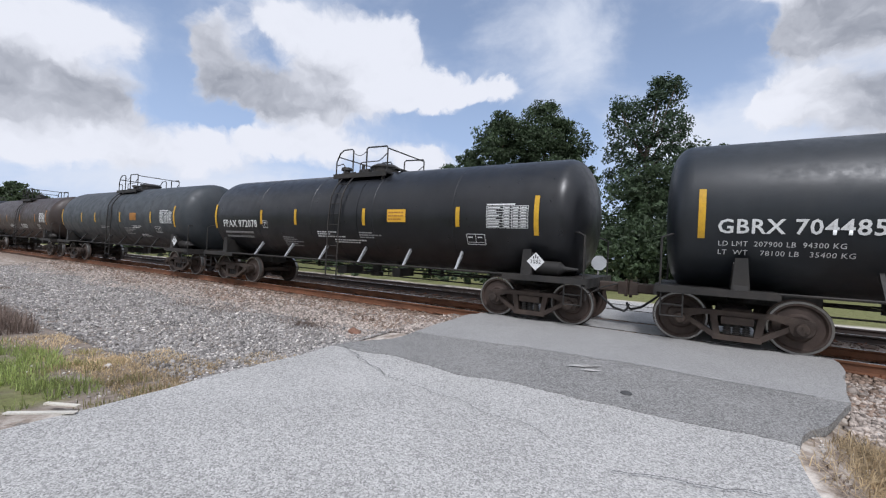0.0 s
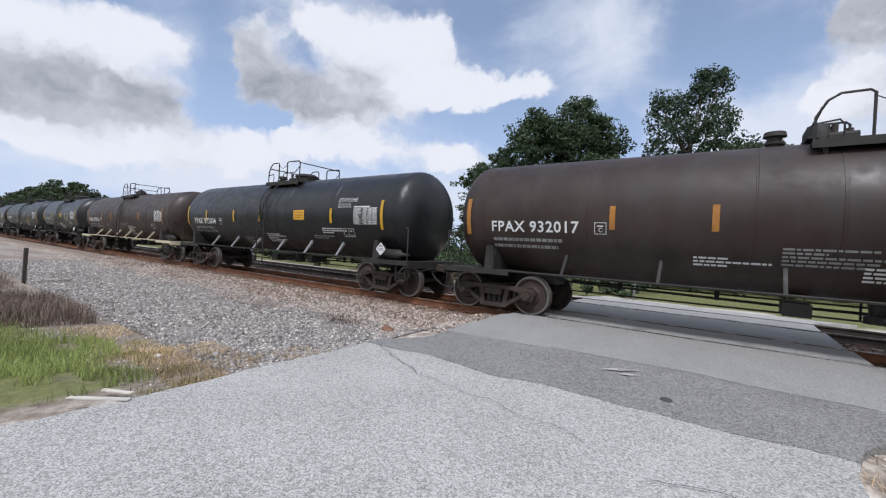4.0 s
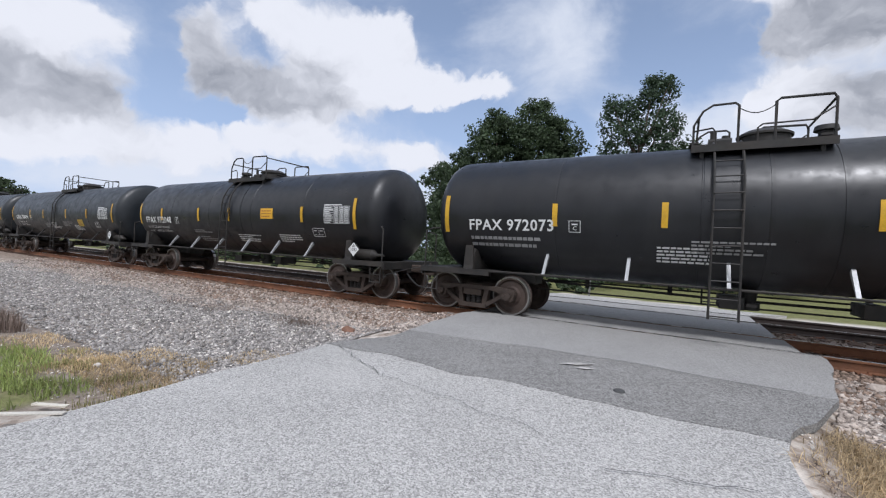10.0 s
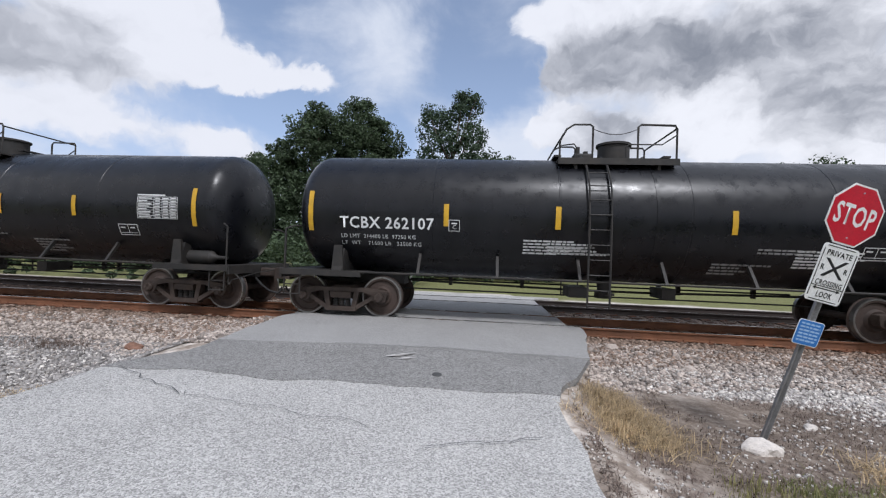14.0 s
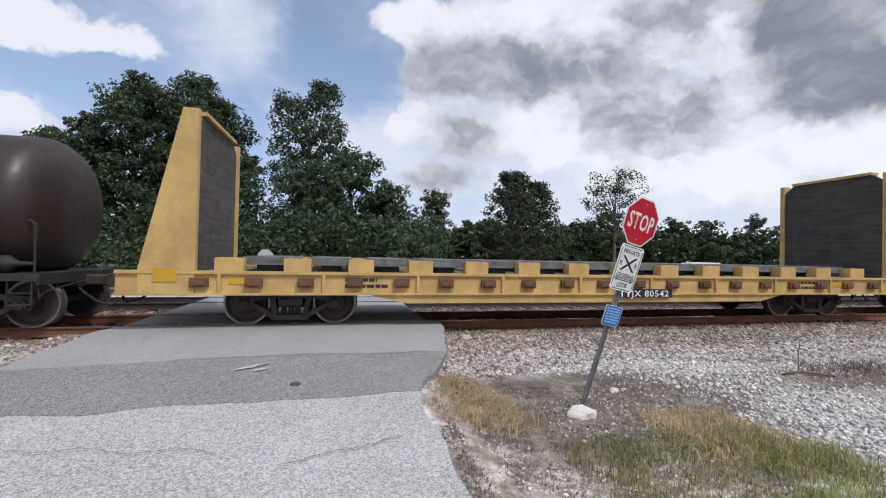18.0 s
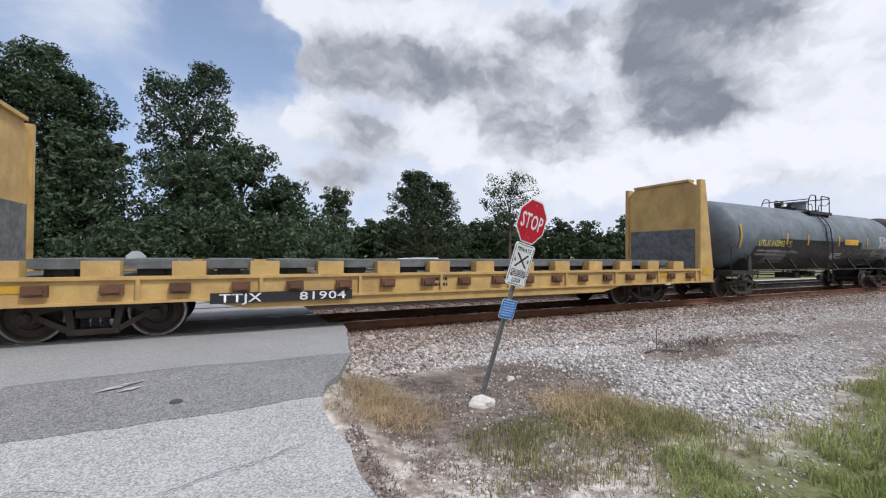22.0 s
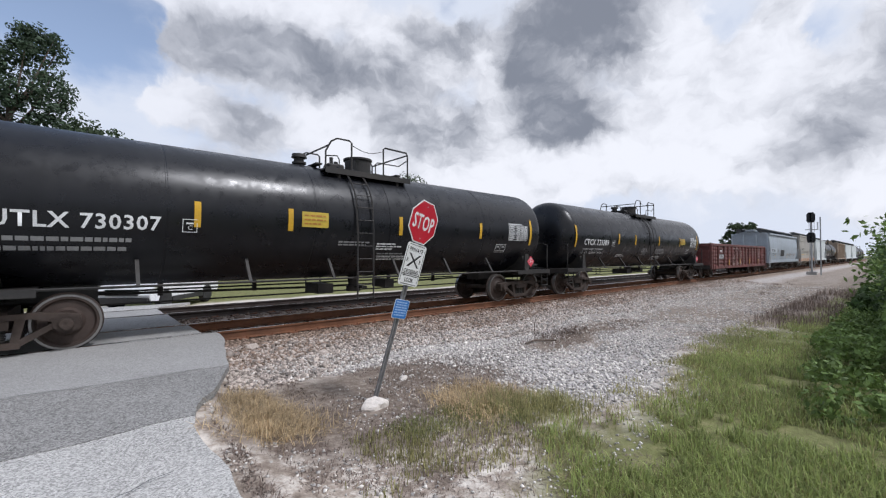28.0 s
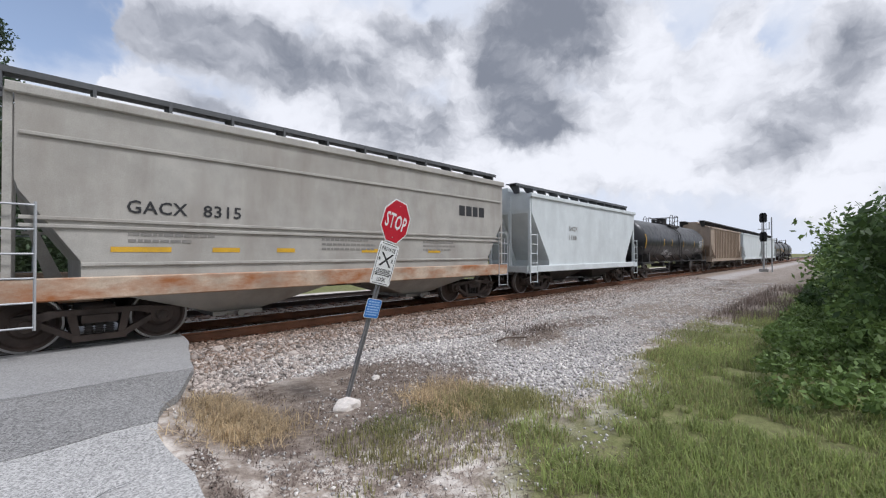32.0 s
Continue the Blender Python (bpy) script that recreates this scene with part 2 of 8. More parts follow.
# ---- mesh building ----
class Build:
    """Collects vertices and faces for one mesh."""

    def __init__(self):
        self.v, self.f = [], []

    def add(self, verts, faces):
        k = len(self.v)
        self.v += [tuple(p) for p in verts]
        self.f += [tuple(i + k for i in q) for q in faces]
        return self

    def box(self, x0, x1, y0, y1, z0, z1):
        return self.add([(x, y, z) for z in (z0, z1) for y in (y0, y1) for x in (x0, x1)],
                        [(0, 2, 3, 1), (4, 5, 7, 6), (0, 1, 5, 4), (2, 6, 7, 3), (0, 4, 6, 2), (1, 3, 7, 5)])

    def cbox(self, x0, x1, y0, y1, z0, z1, c=0.02):
        """A box whose long edges along x are chamfered."""
        ring = [(y0 + c, z0), (y1 - c, z0), (y1, z0 + c), (y1, z1 - c), (y1 - c, z1), (y0 + c, z1), (y0, z1 - c), (y0, z0 + c)]
        return self.loft([[(x, y, z) for y, z in ring] for x in (x0, x1)])

    def loft(self, rings, caps=True):
        n = len(rings[0])
        faces = [(j * n + i, j * n + (i + 1) % n, (j + 1) * n + (i + 1) % n, (j + 1) * n + i)
                 for j in range(len(rings) - 1) for i in range(n)]
        if caps:
            faces += [tuple(range(n))[::-1], tuple((len(rings) - 1) * n + i for i in range(n))]
        return self.add([p for r in rings for p in r], faces)

    def bar(self, p, q, r, n=6, r2=None):
        p, q = Vector(p), Vector(q)
        d = (q - p).normalized()
        a = d.orthogonal().normalized()
        b = d.cross(a)
        ring = lambda c, rr: [c + (a * math.cos(2 * math.pi * i / n) + b * math.sin(2 * math.pi * i / n)) * rr for i in range(n)]
        return self.loft([ring(p, r), ring(q, r if r2 is None else r2)])

    def pipe(self, points, r, n=6):
        """A round rod along points, with mitred corners."""
        pts = [Vector(p) for p in points]
        rings = []
        a = None
        for i, p in enumerate(pts):
            d = (pts[min(i + 1, len(pts) - 1)] - pts[max(i - 1, 0)]).normalized()
            if a is None:
                a = d.orthogonal().normalized()
            a = (a - d * a.dot(d)).normalized()
            b = d.cross(a)
            k = 1.0
            if 0 < i < len(pts) - 1:
                u, w = (p - pts[i - 1]).normalized(), (pts[i + 1] - p).normalized()
                k = 1 / max(0.6, math.cos(u.angle(w) / 2)) if u.angle(w) > 0.01 else 1.0
            rings.append([p + (a * math.cos(2 * math.pi * j / n) + b * math.sin(2 * math.pi * j / n)) * r * min(k, 1.4) for j in range(n)])
        return self.loft(rings)

    def lathe(self, profile, axis, centre, n=32, caps=True):
        """Turns (along, radius) rows about an axis through centre."""
        rings = []
        for s, r in profile:
            ring = []
            for i in range(n):
                c, k = r * math.cos(2 * math.pi * i / n), r * math.sin(2 * math.pi * i / n)
                p = {"x": (s, c, k), "y": (k, s, c), "z": (c, k, s)}[axis]
                ring.append(tuple(a + b for a, b in zip(p, centre)))
            rings.append(ring)
        return self.loft(rings, caps)

    def prism(self, outline, axis, lo, hi):
        """A flat outline drawn through along an axis: xz outlines for y, yz for x, xy for z."""
        put = {"y": lambda a, b, s: (a, s, b), "x": lambda a, b, s: (s, a, b), "z": lambda a, b, s: (a, b, s)}[axis]
        rows = [[put(a, b, s) for a, b in outline] for s in (lo, hi)]
        return self.loft(rows)

    def mesh(self, name, sharp=32):
        me = bpy.data.meshes.new(name)
        me.from_pydata(self.v, [], self.f)
        bm = bmesh.new()
        bm.from_mesh(me)
        bmesh.ops.recalc_face_normals(bm, faces=bm.faces)
        bm.to_mesh(me)
        bm.free()
        me.shade_smooth()
        me.set_sharp_from_angle(angle=radians(sharp))
        return me


def part(name, shape, material, parent, label="", at=None):
    """Links a Build, a bmesh or a finished mesh as one mesh object under a thing or part."""
    if isinstance(shape, Build):
        me = shape.mesh(name)
    elif isinstance(shape, bmesh.types.BMesh):
        me = bpy.data.meshes.new(name)
        shape.to_mesh(me)
        shape.free()
    else:
        me = shape
    if material is not None and not me.materials:
        me.materials.append(material)
    ob = new(name, me)
    if material is not None and me.materials[0] is not material:
        ob.material_slots[0].link = "OBJECT"
        ob.material_slots[0].material = material
    if parent is not None:
        ob.parent = parent
    if at is not None:
        ob.matrix_basis = at
    if label:
        ob["label"] = label
    return ob


def raw_mesh(name, verts, faces, material, attributes=None):
    """A mesh from numpy arrays of vertices and of equal-sided faces."""
    me = bpy.data.meshes.new(name)
    verts, faces = np.asarray(verts, np.float32), np.asarray(faces, np.int32)
    k = faces.shape[1]
    me.vertices.add(len(verts))
    me.vertices.foreach_set("co", verts.ravel())
    me.loops.add(faces.size)
    me.loops.foreach_set("vertex_index", faces.ravel())
    me.polygons.add(len(faces))
    me.polygons.foreach_set("loop_start", np.arange(0, faces.size, k, dtype=np.int32))
    for key, values in (attributes or {}).items():
        me.attributes.new(key, "FLOAT", "POINT").data.foreach_set("value", np.asarray(values, np.float32))
    me.update(calc_edges=True)
    me.materials.append(material)
    return me


KEPT = {}


def kept(key, make):
    """The mesh under this key, made on first use, so that alike parts share it."""
    if key not in KEPT:
        shape = make()
        KEPT[key] = shape.mesh(str(key[0])) if isinstance(shape, Build) else shape
    return KEPT[key]


# ---- materials ----
def surface(name, base, rough=0.6, metal=0.0, vary=0.25, size=1.5, grain=0.12, grain_size=60.0, bump=0.15, bump_size=80.0,
            dirt=None, dirt_amount=0.5, dirt_size=(0.6, 0.6, 2.5), spec=0.5, island=0.0, thing=0.0, rough_vary=0.12):
    """A painted or natural surface: base colour with blotches, grain, streaky dirt and fine relief."""
    m = bpy.data.materials.new(name)
    m.use_nodes = True
    nt = m.node_tree
    N, L = nt.nodes.new, nt.links.new
    b = nt.nodes["Principled BSDF"]
    b.inputs["Metallic"].default_value = metal
    b.inputs["Specular IOR Level"].default_value = spec
    coord, info = N("ShaderNodeTexCoord"), N("ShaderNodeObjectInfo")
    shift = N("ShaderNodeVectorMath")
    shift.operation = "MULTIPLY_ADD"
    L(info.outputs["Random"], shift.inputs[0])
    shift.inputs[1].default_value = (37, 19, 53)
    L(coord.outputs["Object"], shift.inputs[2])
    vec = shift.outputs[0]

    def noise_node(scale, detail=5, v=vec):
        n = N("ShaderNodeTexNoise")
        n.inputs["Scale"].default_value, n.inputs["Detail"].default_value = scale, detail
        n.inputs["Roughness"].default_value = 0.62
        L(v, n.inputs["Vector"])
        return n.outputs["Fac"]

    def span(v, a, bb, c, d):
        n = N("ShaderNodeMapRange")
        n.inputs[1].default_value, n.inputs[2].default_value, n.inputs[3].default_value, n.inputs[4].default_value = a, bb, c, d
        L(v, n.inputs[0])
        return n.outputs[0]

    def times(a, bb):
        n = N("ShaderNodeMath")
        n.operation = "MULTIPLY"
        L(a, n.inputs[0])
        L(bb, n.inputs[1])
        return n.outputs[0]

    value = times(span(noise_node(size), 0.3, 0.7, 1 - vary, 1 + vary), span(noise_node(grain_size, 2), 0.3, 0.7, 1 - grain, 1 + grain))
    if island:
        g = N("ShaderNodeNewGeometry")
        value = times(value, span(g.outputs["Random Per Island"], 0, 1, 1 - island, 1 + island))
    if thing:
        value = times(value, span(info.outputs["Random"], 0, 1, 1 - thing, 1 + thing))
    col = N("ShaderNodeVectorMath")
    col.operation = "SCALE"
    col.inputs[0].default_value = base[:3]
    L(value, col.inputs["Scale"])
    colour = col.outputs[0]
    rough_out = span(noise_node(size * 2.3), 0.3, 0.7, rough - rough_vary, min(1, rough + rough_vary))
    if dirt:
        mp = N("ShaderNodeMapping")
        mp.inputs["Scale"].default_value = (1 / dirt_size[0], 1 / dirt_size[1], 1 / dirt_size[2])
        L(vec, mp.inputs["Vector"])
        k = span(noise_node(1.0, 8, mp.outputs[0]), 0.42, 0.75, 0.0, dirt_amount)
        mx = N("ShaderNodeMix")
        mx.data_type = "RGBA"
        L(k, mx.inputs[0])
        L(colour, mx.inputs[6])
        mx.inputs[7].default_value = (*dirt, 1)
        colour = mx.outputs[2]
    L(colour, b.inputs["Base Color"])
    L(rough_out, b.inputs["Roughness"])
    if bump:
        bp = N("ShaderNodeBump")
        bp.inputs["Strength"].default_value, bp.inputs["Distance"].default_value = bump, 0.02
        L(noise_node(bump_size, 4), bp.inputs["Height"])
        L(bp.outputs[0], b.inputs["Normal"])
    return m


DUST = (0.16, 0.14, 0.12)
BLACK = surface("black_tank_paint", (0.010, 0.011, 0.014), 0.38, vary=0.3, bump=0.04, bump_size=9, dirt=(0.028, 0.028, 0.030), dirt_amount=0.5, spec=0.5)
GLOSS = surface("gloss_black_tank_paint", (0.006, 0.0065, 0.009), 0.32, vary=0.3, bump=0.03, bump_size=9, dirt=(0.02, 0.02, 0.022), dirt_amount=0.45, spec=0.38)
SLATE = surface("slate_tank_paint", (0.014, 0.018, 0.023), 0.44, vary=0.25, bump=0.04, bump_size=9, dirt=(0.03, 0.032, 0.035), dirt_amount=0.5)
BROWN = surface("brown_tank_paint", (0.034, 0.020, 0.016), 0.5, vary=0.3, bump=0.05, bump_size=9, dirt=(0.055, 0.045, 0.040), dirt_amount=0.7)
UMBER = surface("umber_tank_paint", (0.034, 0.027, 0.024), 0.5, vary=0.25, bump=0.06, bump_size=9, dirt=(0.10, 0.085, 0.07), dirt_amount=0.7)
GREY = surface("grey_tank_paint", (0.15, 0.175, 0.195), 0.55, vary=0.25, bump=0.06, bump_size=9, dirt=(0.05, 0.055, 0.06), dirt_amount=0.7, dirt_size=(1.4, 1.0, 0.8))
PATCH = surface("black_repaint", (0.012, 0.013, 0.015), 0.4, vary=0.2, bump=0.03)
STEEL = surface("dark_truck_steel", (0.045, 0.032, 0.026), 0.75, vary=0.35, size=3, bump=0.3, bump_size=50, dirt=(0.085, 0.06, 0.045), dirt_amount=0.7, dirt_size=(0.4, 0.4, 0.4))
FRAME = surface("black_underframe_steel", (0.02, 0.019, 0.018), 0.65, vary=0.3, bump=0.15, dirt=(0.06, 0.048, 0.04), dirt_amount=0.6, dirt_size=(0.5, 0.5, 0.5))
TREAD = surface("worn_wheel_steel", (0.30, 0.29, 0.28), 0.35, metal=0.9, vary=0.15, bump=0.05)
WHEEL = surface("brown_wheel_steel", (0.052, 0.035, 0.028), 0.7, vary=0.3, size=3, bump=0.1)
YELLOW = surface("yellow_reflective_strip", (0.62, 0.36, 0.02), 0.45, vary=0.12, bump=0, dirt=(0.35, 0.2, 0.04), dirt_amount=0.5, dirt_size=(0.2, 0.2, 0.2))
ORANGE = surface("faded_orange_strip", (0.42, 0.18, 0.03), 0.55, vary=0.2, bump=0, dirt=(0.2, 0.1, 0.04), dirt_amount=0.6, dirt_size=(0.2, 0.2, 0.2))
LETTER = surface("white_lettering", (0.72, 0.73, 0.73), 0.5, vary=0.1, bump=0)
FAINT = surface("faded_lettering", (0.30, 0.30, 0.30), 0.6, vary=0.25, bump=0)
INK = surface("black_lettering", (0.02, 0.02, 0.022), 0.55, vary=0.1, bump=0)
GOLD = surface("yellow_lettering", (0.55, 0.47, 0.10), 0.55, vary=0.2, bump=0)


# ---- lettering ----
def text_mesh(text, cap, width=None, bold=0.0, shear=0.0):
    """Flat letters in x and y, their foot at y 0 and their left edge at x 0, capitals cap high, drawn to a width."""
    cu = bpy.data.curves.new("letters", "FONT")
    cu.body, cu.size, cu.resolution_u, cu.offset, cu.shear, cu.space_character = text, 1.0, 2, bold, shear, 1.08
    ob = bpy.data.objects.new("letters", cu)
    me = bpy.data.meshes.new_from_object(ob)
    bpy.data.objects.remove(ob)
    n = len(me.vertices)
    co = np.empty(n * 3, np.float32)
    me.vertices.foreach_get("co", co)
    co = co.reshape(-1, 3)
    me.materials.clear()
    foot, left = 0.0, co[:, 0].min()
    k = cap / 0.70
    sx = k if width is None else width / (co[:, 0].max() - left)
    co[:, 0], co[:, 1] = (co[:, 0] - left) * sx, (co[:, 1] - foot) * k
    me.vertices.foreach_set("co", co.ravel())
    return me


def lay(me, x, z, side):
    """Lays a flat mesh on a car's side: side(z) gives y there."""
    co = np.empty(len(me.vertices) * 3, np.float32)
    me.vertices.foreach_get("co", co)
    co = co.reshape(-1, 3)
    px, pz = co[:, 0] + x, co[:, 1] + z
    out = np.stack([px, [side(h) for h in pz], pz], 1).astype(np.float32)
    me.vertices.foreach_set("co", out.ravel())
    me.update()
    return me


def marks(rows):
    """Flat bars (x, y, width, height) as one flat mesh."""
    b = Build()
    for x, y, w, h in rows:
        n = max(1, int(h / 0.12))
        for i in range(n):
            a, c = y + h * i / n, y + h * (i + 1) / n
            b.add([(x, a, 0), (x + w, a, 0), (x + w, c, 0), (x, c, 0)], [(0, 1, 2, 3)])
    me = bpy.data.meshes.new("marks")
    me.from_pydata(b.v, [], b.f)
    return me


def print_lines(lines, height, gap, seed):
    """Bars that stand for lines of small print."""
    r = random.Random(seed)
    rows = []
    for i, w in enumerate(lines):
        x = 0.0
        while x < w - 0.02:
            k = min(w - x, r.uniform(0.05, 0.16))
            rows.append((x, -i * gap, k, height))
            x += k + 0.022
    return rows


def write(car, name, me, material, x, z, side, label=""):
    part(name, lay(me, x, z, side), material, car, label)


# ---- running gear, shared by all cars ----
def wheel_mesh():
    return Build().lathe([(-0.07, 0.10), (-0.085, 0.20), (-0.03, 0.24), (-0.02, 0.36), (-0.065, 0.39), (-0.07, 0.455), (0.03, 0.462),
                          (0.06, 0.487), (0.075, 0.485), (0.075, 0.40), (0.03, 0.36), (0.02, 0.24), (0.07, 0.19), (0.07, 0.10)], "y", (0, 0, 0), 36)


def rim_mesh():
    return Build().lathe([(-0.072, 0.425), (-0.0745, 0.425), (-0.0745, 0.458), (-0.060, 0.4635), (0.03, 0.4635), (0.03, 0.45), (-0.060, 0.448), (-0.072, 0.438)], "y", (0, 0, 0), 36, False)


def side_frame_mesh():
    b = Build()
    for s in (-1, 1):
        b.prism([(0, 0.66), (s * 0.62, 0.66), (s * 1.06, 0.60), (s * 1.08, 0.50), (s * 0.74, 0.50), (s * 0.50, 0.57), (0, 0.57)], "y", -0.09, 0.09)
        b.prism([(s * 0.74, 0.50), (s * 0.90, 0.50), (s * 0.36, 0.16), (s * 0.24, 0.20)], "y", -0.08, 0.08)
        b.prism([(s * 0.42, 0.58), (s * 0.30, 0.58), (s * 0.24, 0.18), (s * 0.34, 0.18)], "y", -0.075, 0.075)
        b.prism([(s * 0.70, 0.56), (s * 0.74, 0.40), (s * 0.80, 0.34), (s * 0.98, 0.34), (s * 1.05, 0.40), (s * 1.07, 0.56)], "y", -0.10, 0.10)
    b.prism([(-0.36, 0.13), (0.36, 0.13), (0.36, 0.23), (-0.36, 0.23)], "y", -0.10, 0.10)
    b.box(-0.24, 0.24, -0.12, 0.12, 0.43, 0.56)
    return b


def spring_mesh():
    rows = [(0.23, 0.02)]
    for k in range(5):
        rows += [(0.235 + k * 0.04, 0.046), (0.245 + k * 0.04, 0.066), (0.262 + k * 0.04, 0.066), (0.272 + k * 0.04, 0.046)]
    return Build().lathe(rows + [(0.44, 0.02)], "z", (0, 0, 0), 10)


def bearing_mesh():
    b = Build().lathe([(-0.16, 0.03), (-0.16, 0.085), (-0.14, 0.10), (0.0, 0.11), (0.0, 0.03)], "y", (0, 0, 0), 16)
    for i in range(3):
        a = 2.1 * i
        b.lathe([(-0.185, 0.0), (-0.185, 0.02), (-0.15, 0.02), (-0.15, 0.0)], "y", (0.055 * math.sin(a), 0, 0.055 * math.cos(a)), 6)
    return b


def truck(car, x, low=0.0):
    """A four-wheel bogie under a car."""
    k = 1 - low
    body = part("truck", kept(("bolster",), lambda: Build().cbox(-0.22, 0.22, -1.05, 1.05, 0.40, 0.70, 0.04).bar((0, 0, 0.7), (0, 0, 0.86), 0.2, 14)),
                STEEL, car, at=pose(x, 0, 0))
    for s in (-1, 1):
        part("side_frame", kept(("side_frame",), side_frame_mesh), STEEL, body, at=pose(0, s * 1.0, 0))
        for w in (-0.14, 0.0, 0.14):
            part("spring", kept(("spring",), spring_mesh), FRAME, body, at=pose(w, s * 1.0, 0))
        for w in (-0.89, 0.89):
            part("wheel", kept(("wheel",), wheel_mesh), WHEEL, body, at=pose(w, s * 0.78, 0.46, 0, 0, 0 if s < 0 else 180))
            part("wheel_rim", kept(("wheel_rim",), rim_mesh), TREAD, body, "worn bright steel rim", at=pose(w, s * 0.78, 0.46, 0, 0, 0 if s < 0 else 180))
            part("bearing_cap", kept(("bearing_cap",), bearing_mesh), STEEL, body, at=pose(w, s * 1.02, 0.46, 0, 0, 0 if s < 0 else 180))
    for w in (-0.89, 0.89):
        part("axle", kept(("axle",), lambda: Build().lathe([(-1.0, 0.07), (-0.7, 0.085), (0, 0.08), (0.7, 0.085), (1.0, 0.07)], "y", (0, 0, 0), 10)),
             STEEL, body, at=pose(w, 0, 0.46))
        part("brake_beam", kept(("brake_beam",), lambda: Build().box(-0.05, 0.05, -0.75, 0.75, 0.3, 0.4).box(-0.03, 0.03, -0.82, -0.7, 0.25, 0.62).box(-0.03, 0.03, 0.7, 0.82, 0.25, 0.62)),
             FRAME, body, at=pose(math.copysign(0.36, w), 0, 0))
    return body


def coupler(car, x, s):
    """Drawbar and knuckle at a car's end; s: which way it points."""
    part("coupler", kept(("coupler",), lambda: Build().cbox(-0.75, -0.12, -0.09, 0.09, 0.76, 0.98, 0.03)
                         .prism([(-0.16, -0.13), (0.02, -0.17), (0.06, -0.10), (0.0, -0.04), (0.05, 0.1), (0.0, 0.17), (-0.16, 0.13)], "z", 0.72, 1.0)
                         .bar((-0.02, 0.1, 0.66), (-0.02, 0.1, 1.05), 0.035, 8)), STEEL, car, at=pose(x, 0, 0, 0, 0, 0 if s > 0 else 180))
    pts = [(-0.55, -0.32, 0.72), (-0.4, -0.34, 0.58), (-0.2, -0.30, 0.42), (0.0, -0.24, 0.36), (0.06, -0.2, 0.42), (0.08, -0.18, 0.52)]
    part("air_hose", kept(("air_hose",), lambda: Build().pipe(pts, 0.026, 7)), RUBBER, car, "black rubber air hose", at=pose(x, 0, 0, 0, 0, 0 if s > 0 else 180))
    lever = [(-0.62, -1.35, 0.80), (-0.62, -1.32, 0.62), (-0.62, -1.2, 0.72), (-0.45, -0.5, 0.86), (-0.16, -0.1, 0.95)]
    part("uncoupling_lever", kept(("lever",), lambda: Build().pipe(lever, 0.014, 5)), FRAME, car, at=pose(x, 0, 0, 0, 0, 0 if s > 0 else 180))


RUBBER = surface("black_rubber", (0.018, 0.018, 0.018), 0.8, vary=0.2)


def tank_shell(half, r, zc, box):
    """The barrel with dished heads and faint seams; box: how square the heads are (1 round, less is squarer)."""
    prof = []
    d = 0.52 * r * box
    for i in range(14):
        a = math.pi / 2 * i / 13
        prof.append((-half + d - d * max(0.0, math.cos(a)) ** (0.45 + 0.55 * box), max(0.004, r * math.sin(a) ** (0.92 * box))))
    seams = [-half * 0.55, -half * 0.18, half * 0.18, half * 0.55]
    for s in seams:
        prof += [(s - 0.02, r), (s - 0.012, r - 0.006), (s + 0.012, r - 0.006), (s + 0.02, r)]
    prof += [(-x, rr) for x, rr in reversed(prof[:14])]
    return Build().lathe(prof, "x", (0, 0, zc), 56)


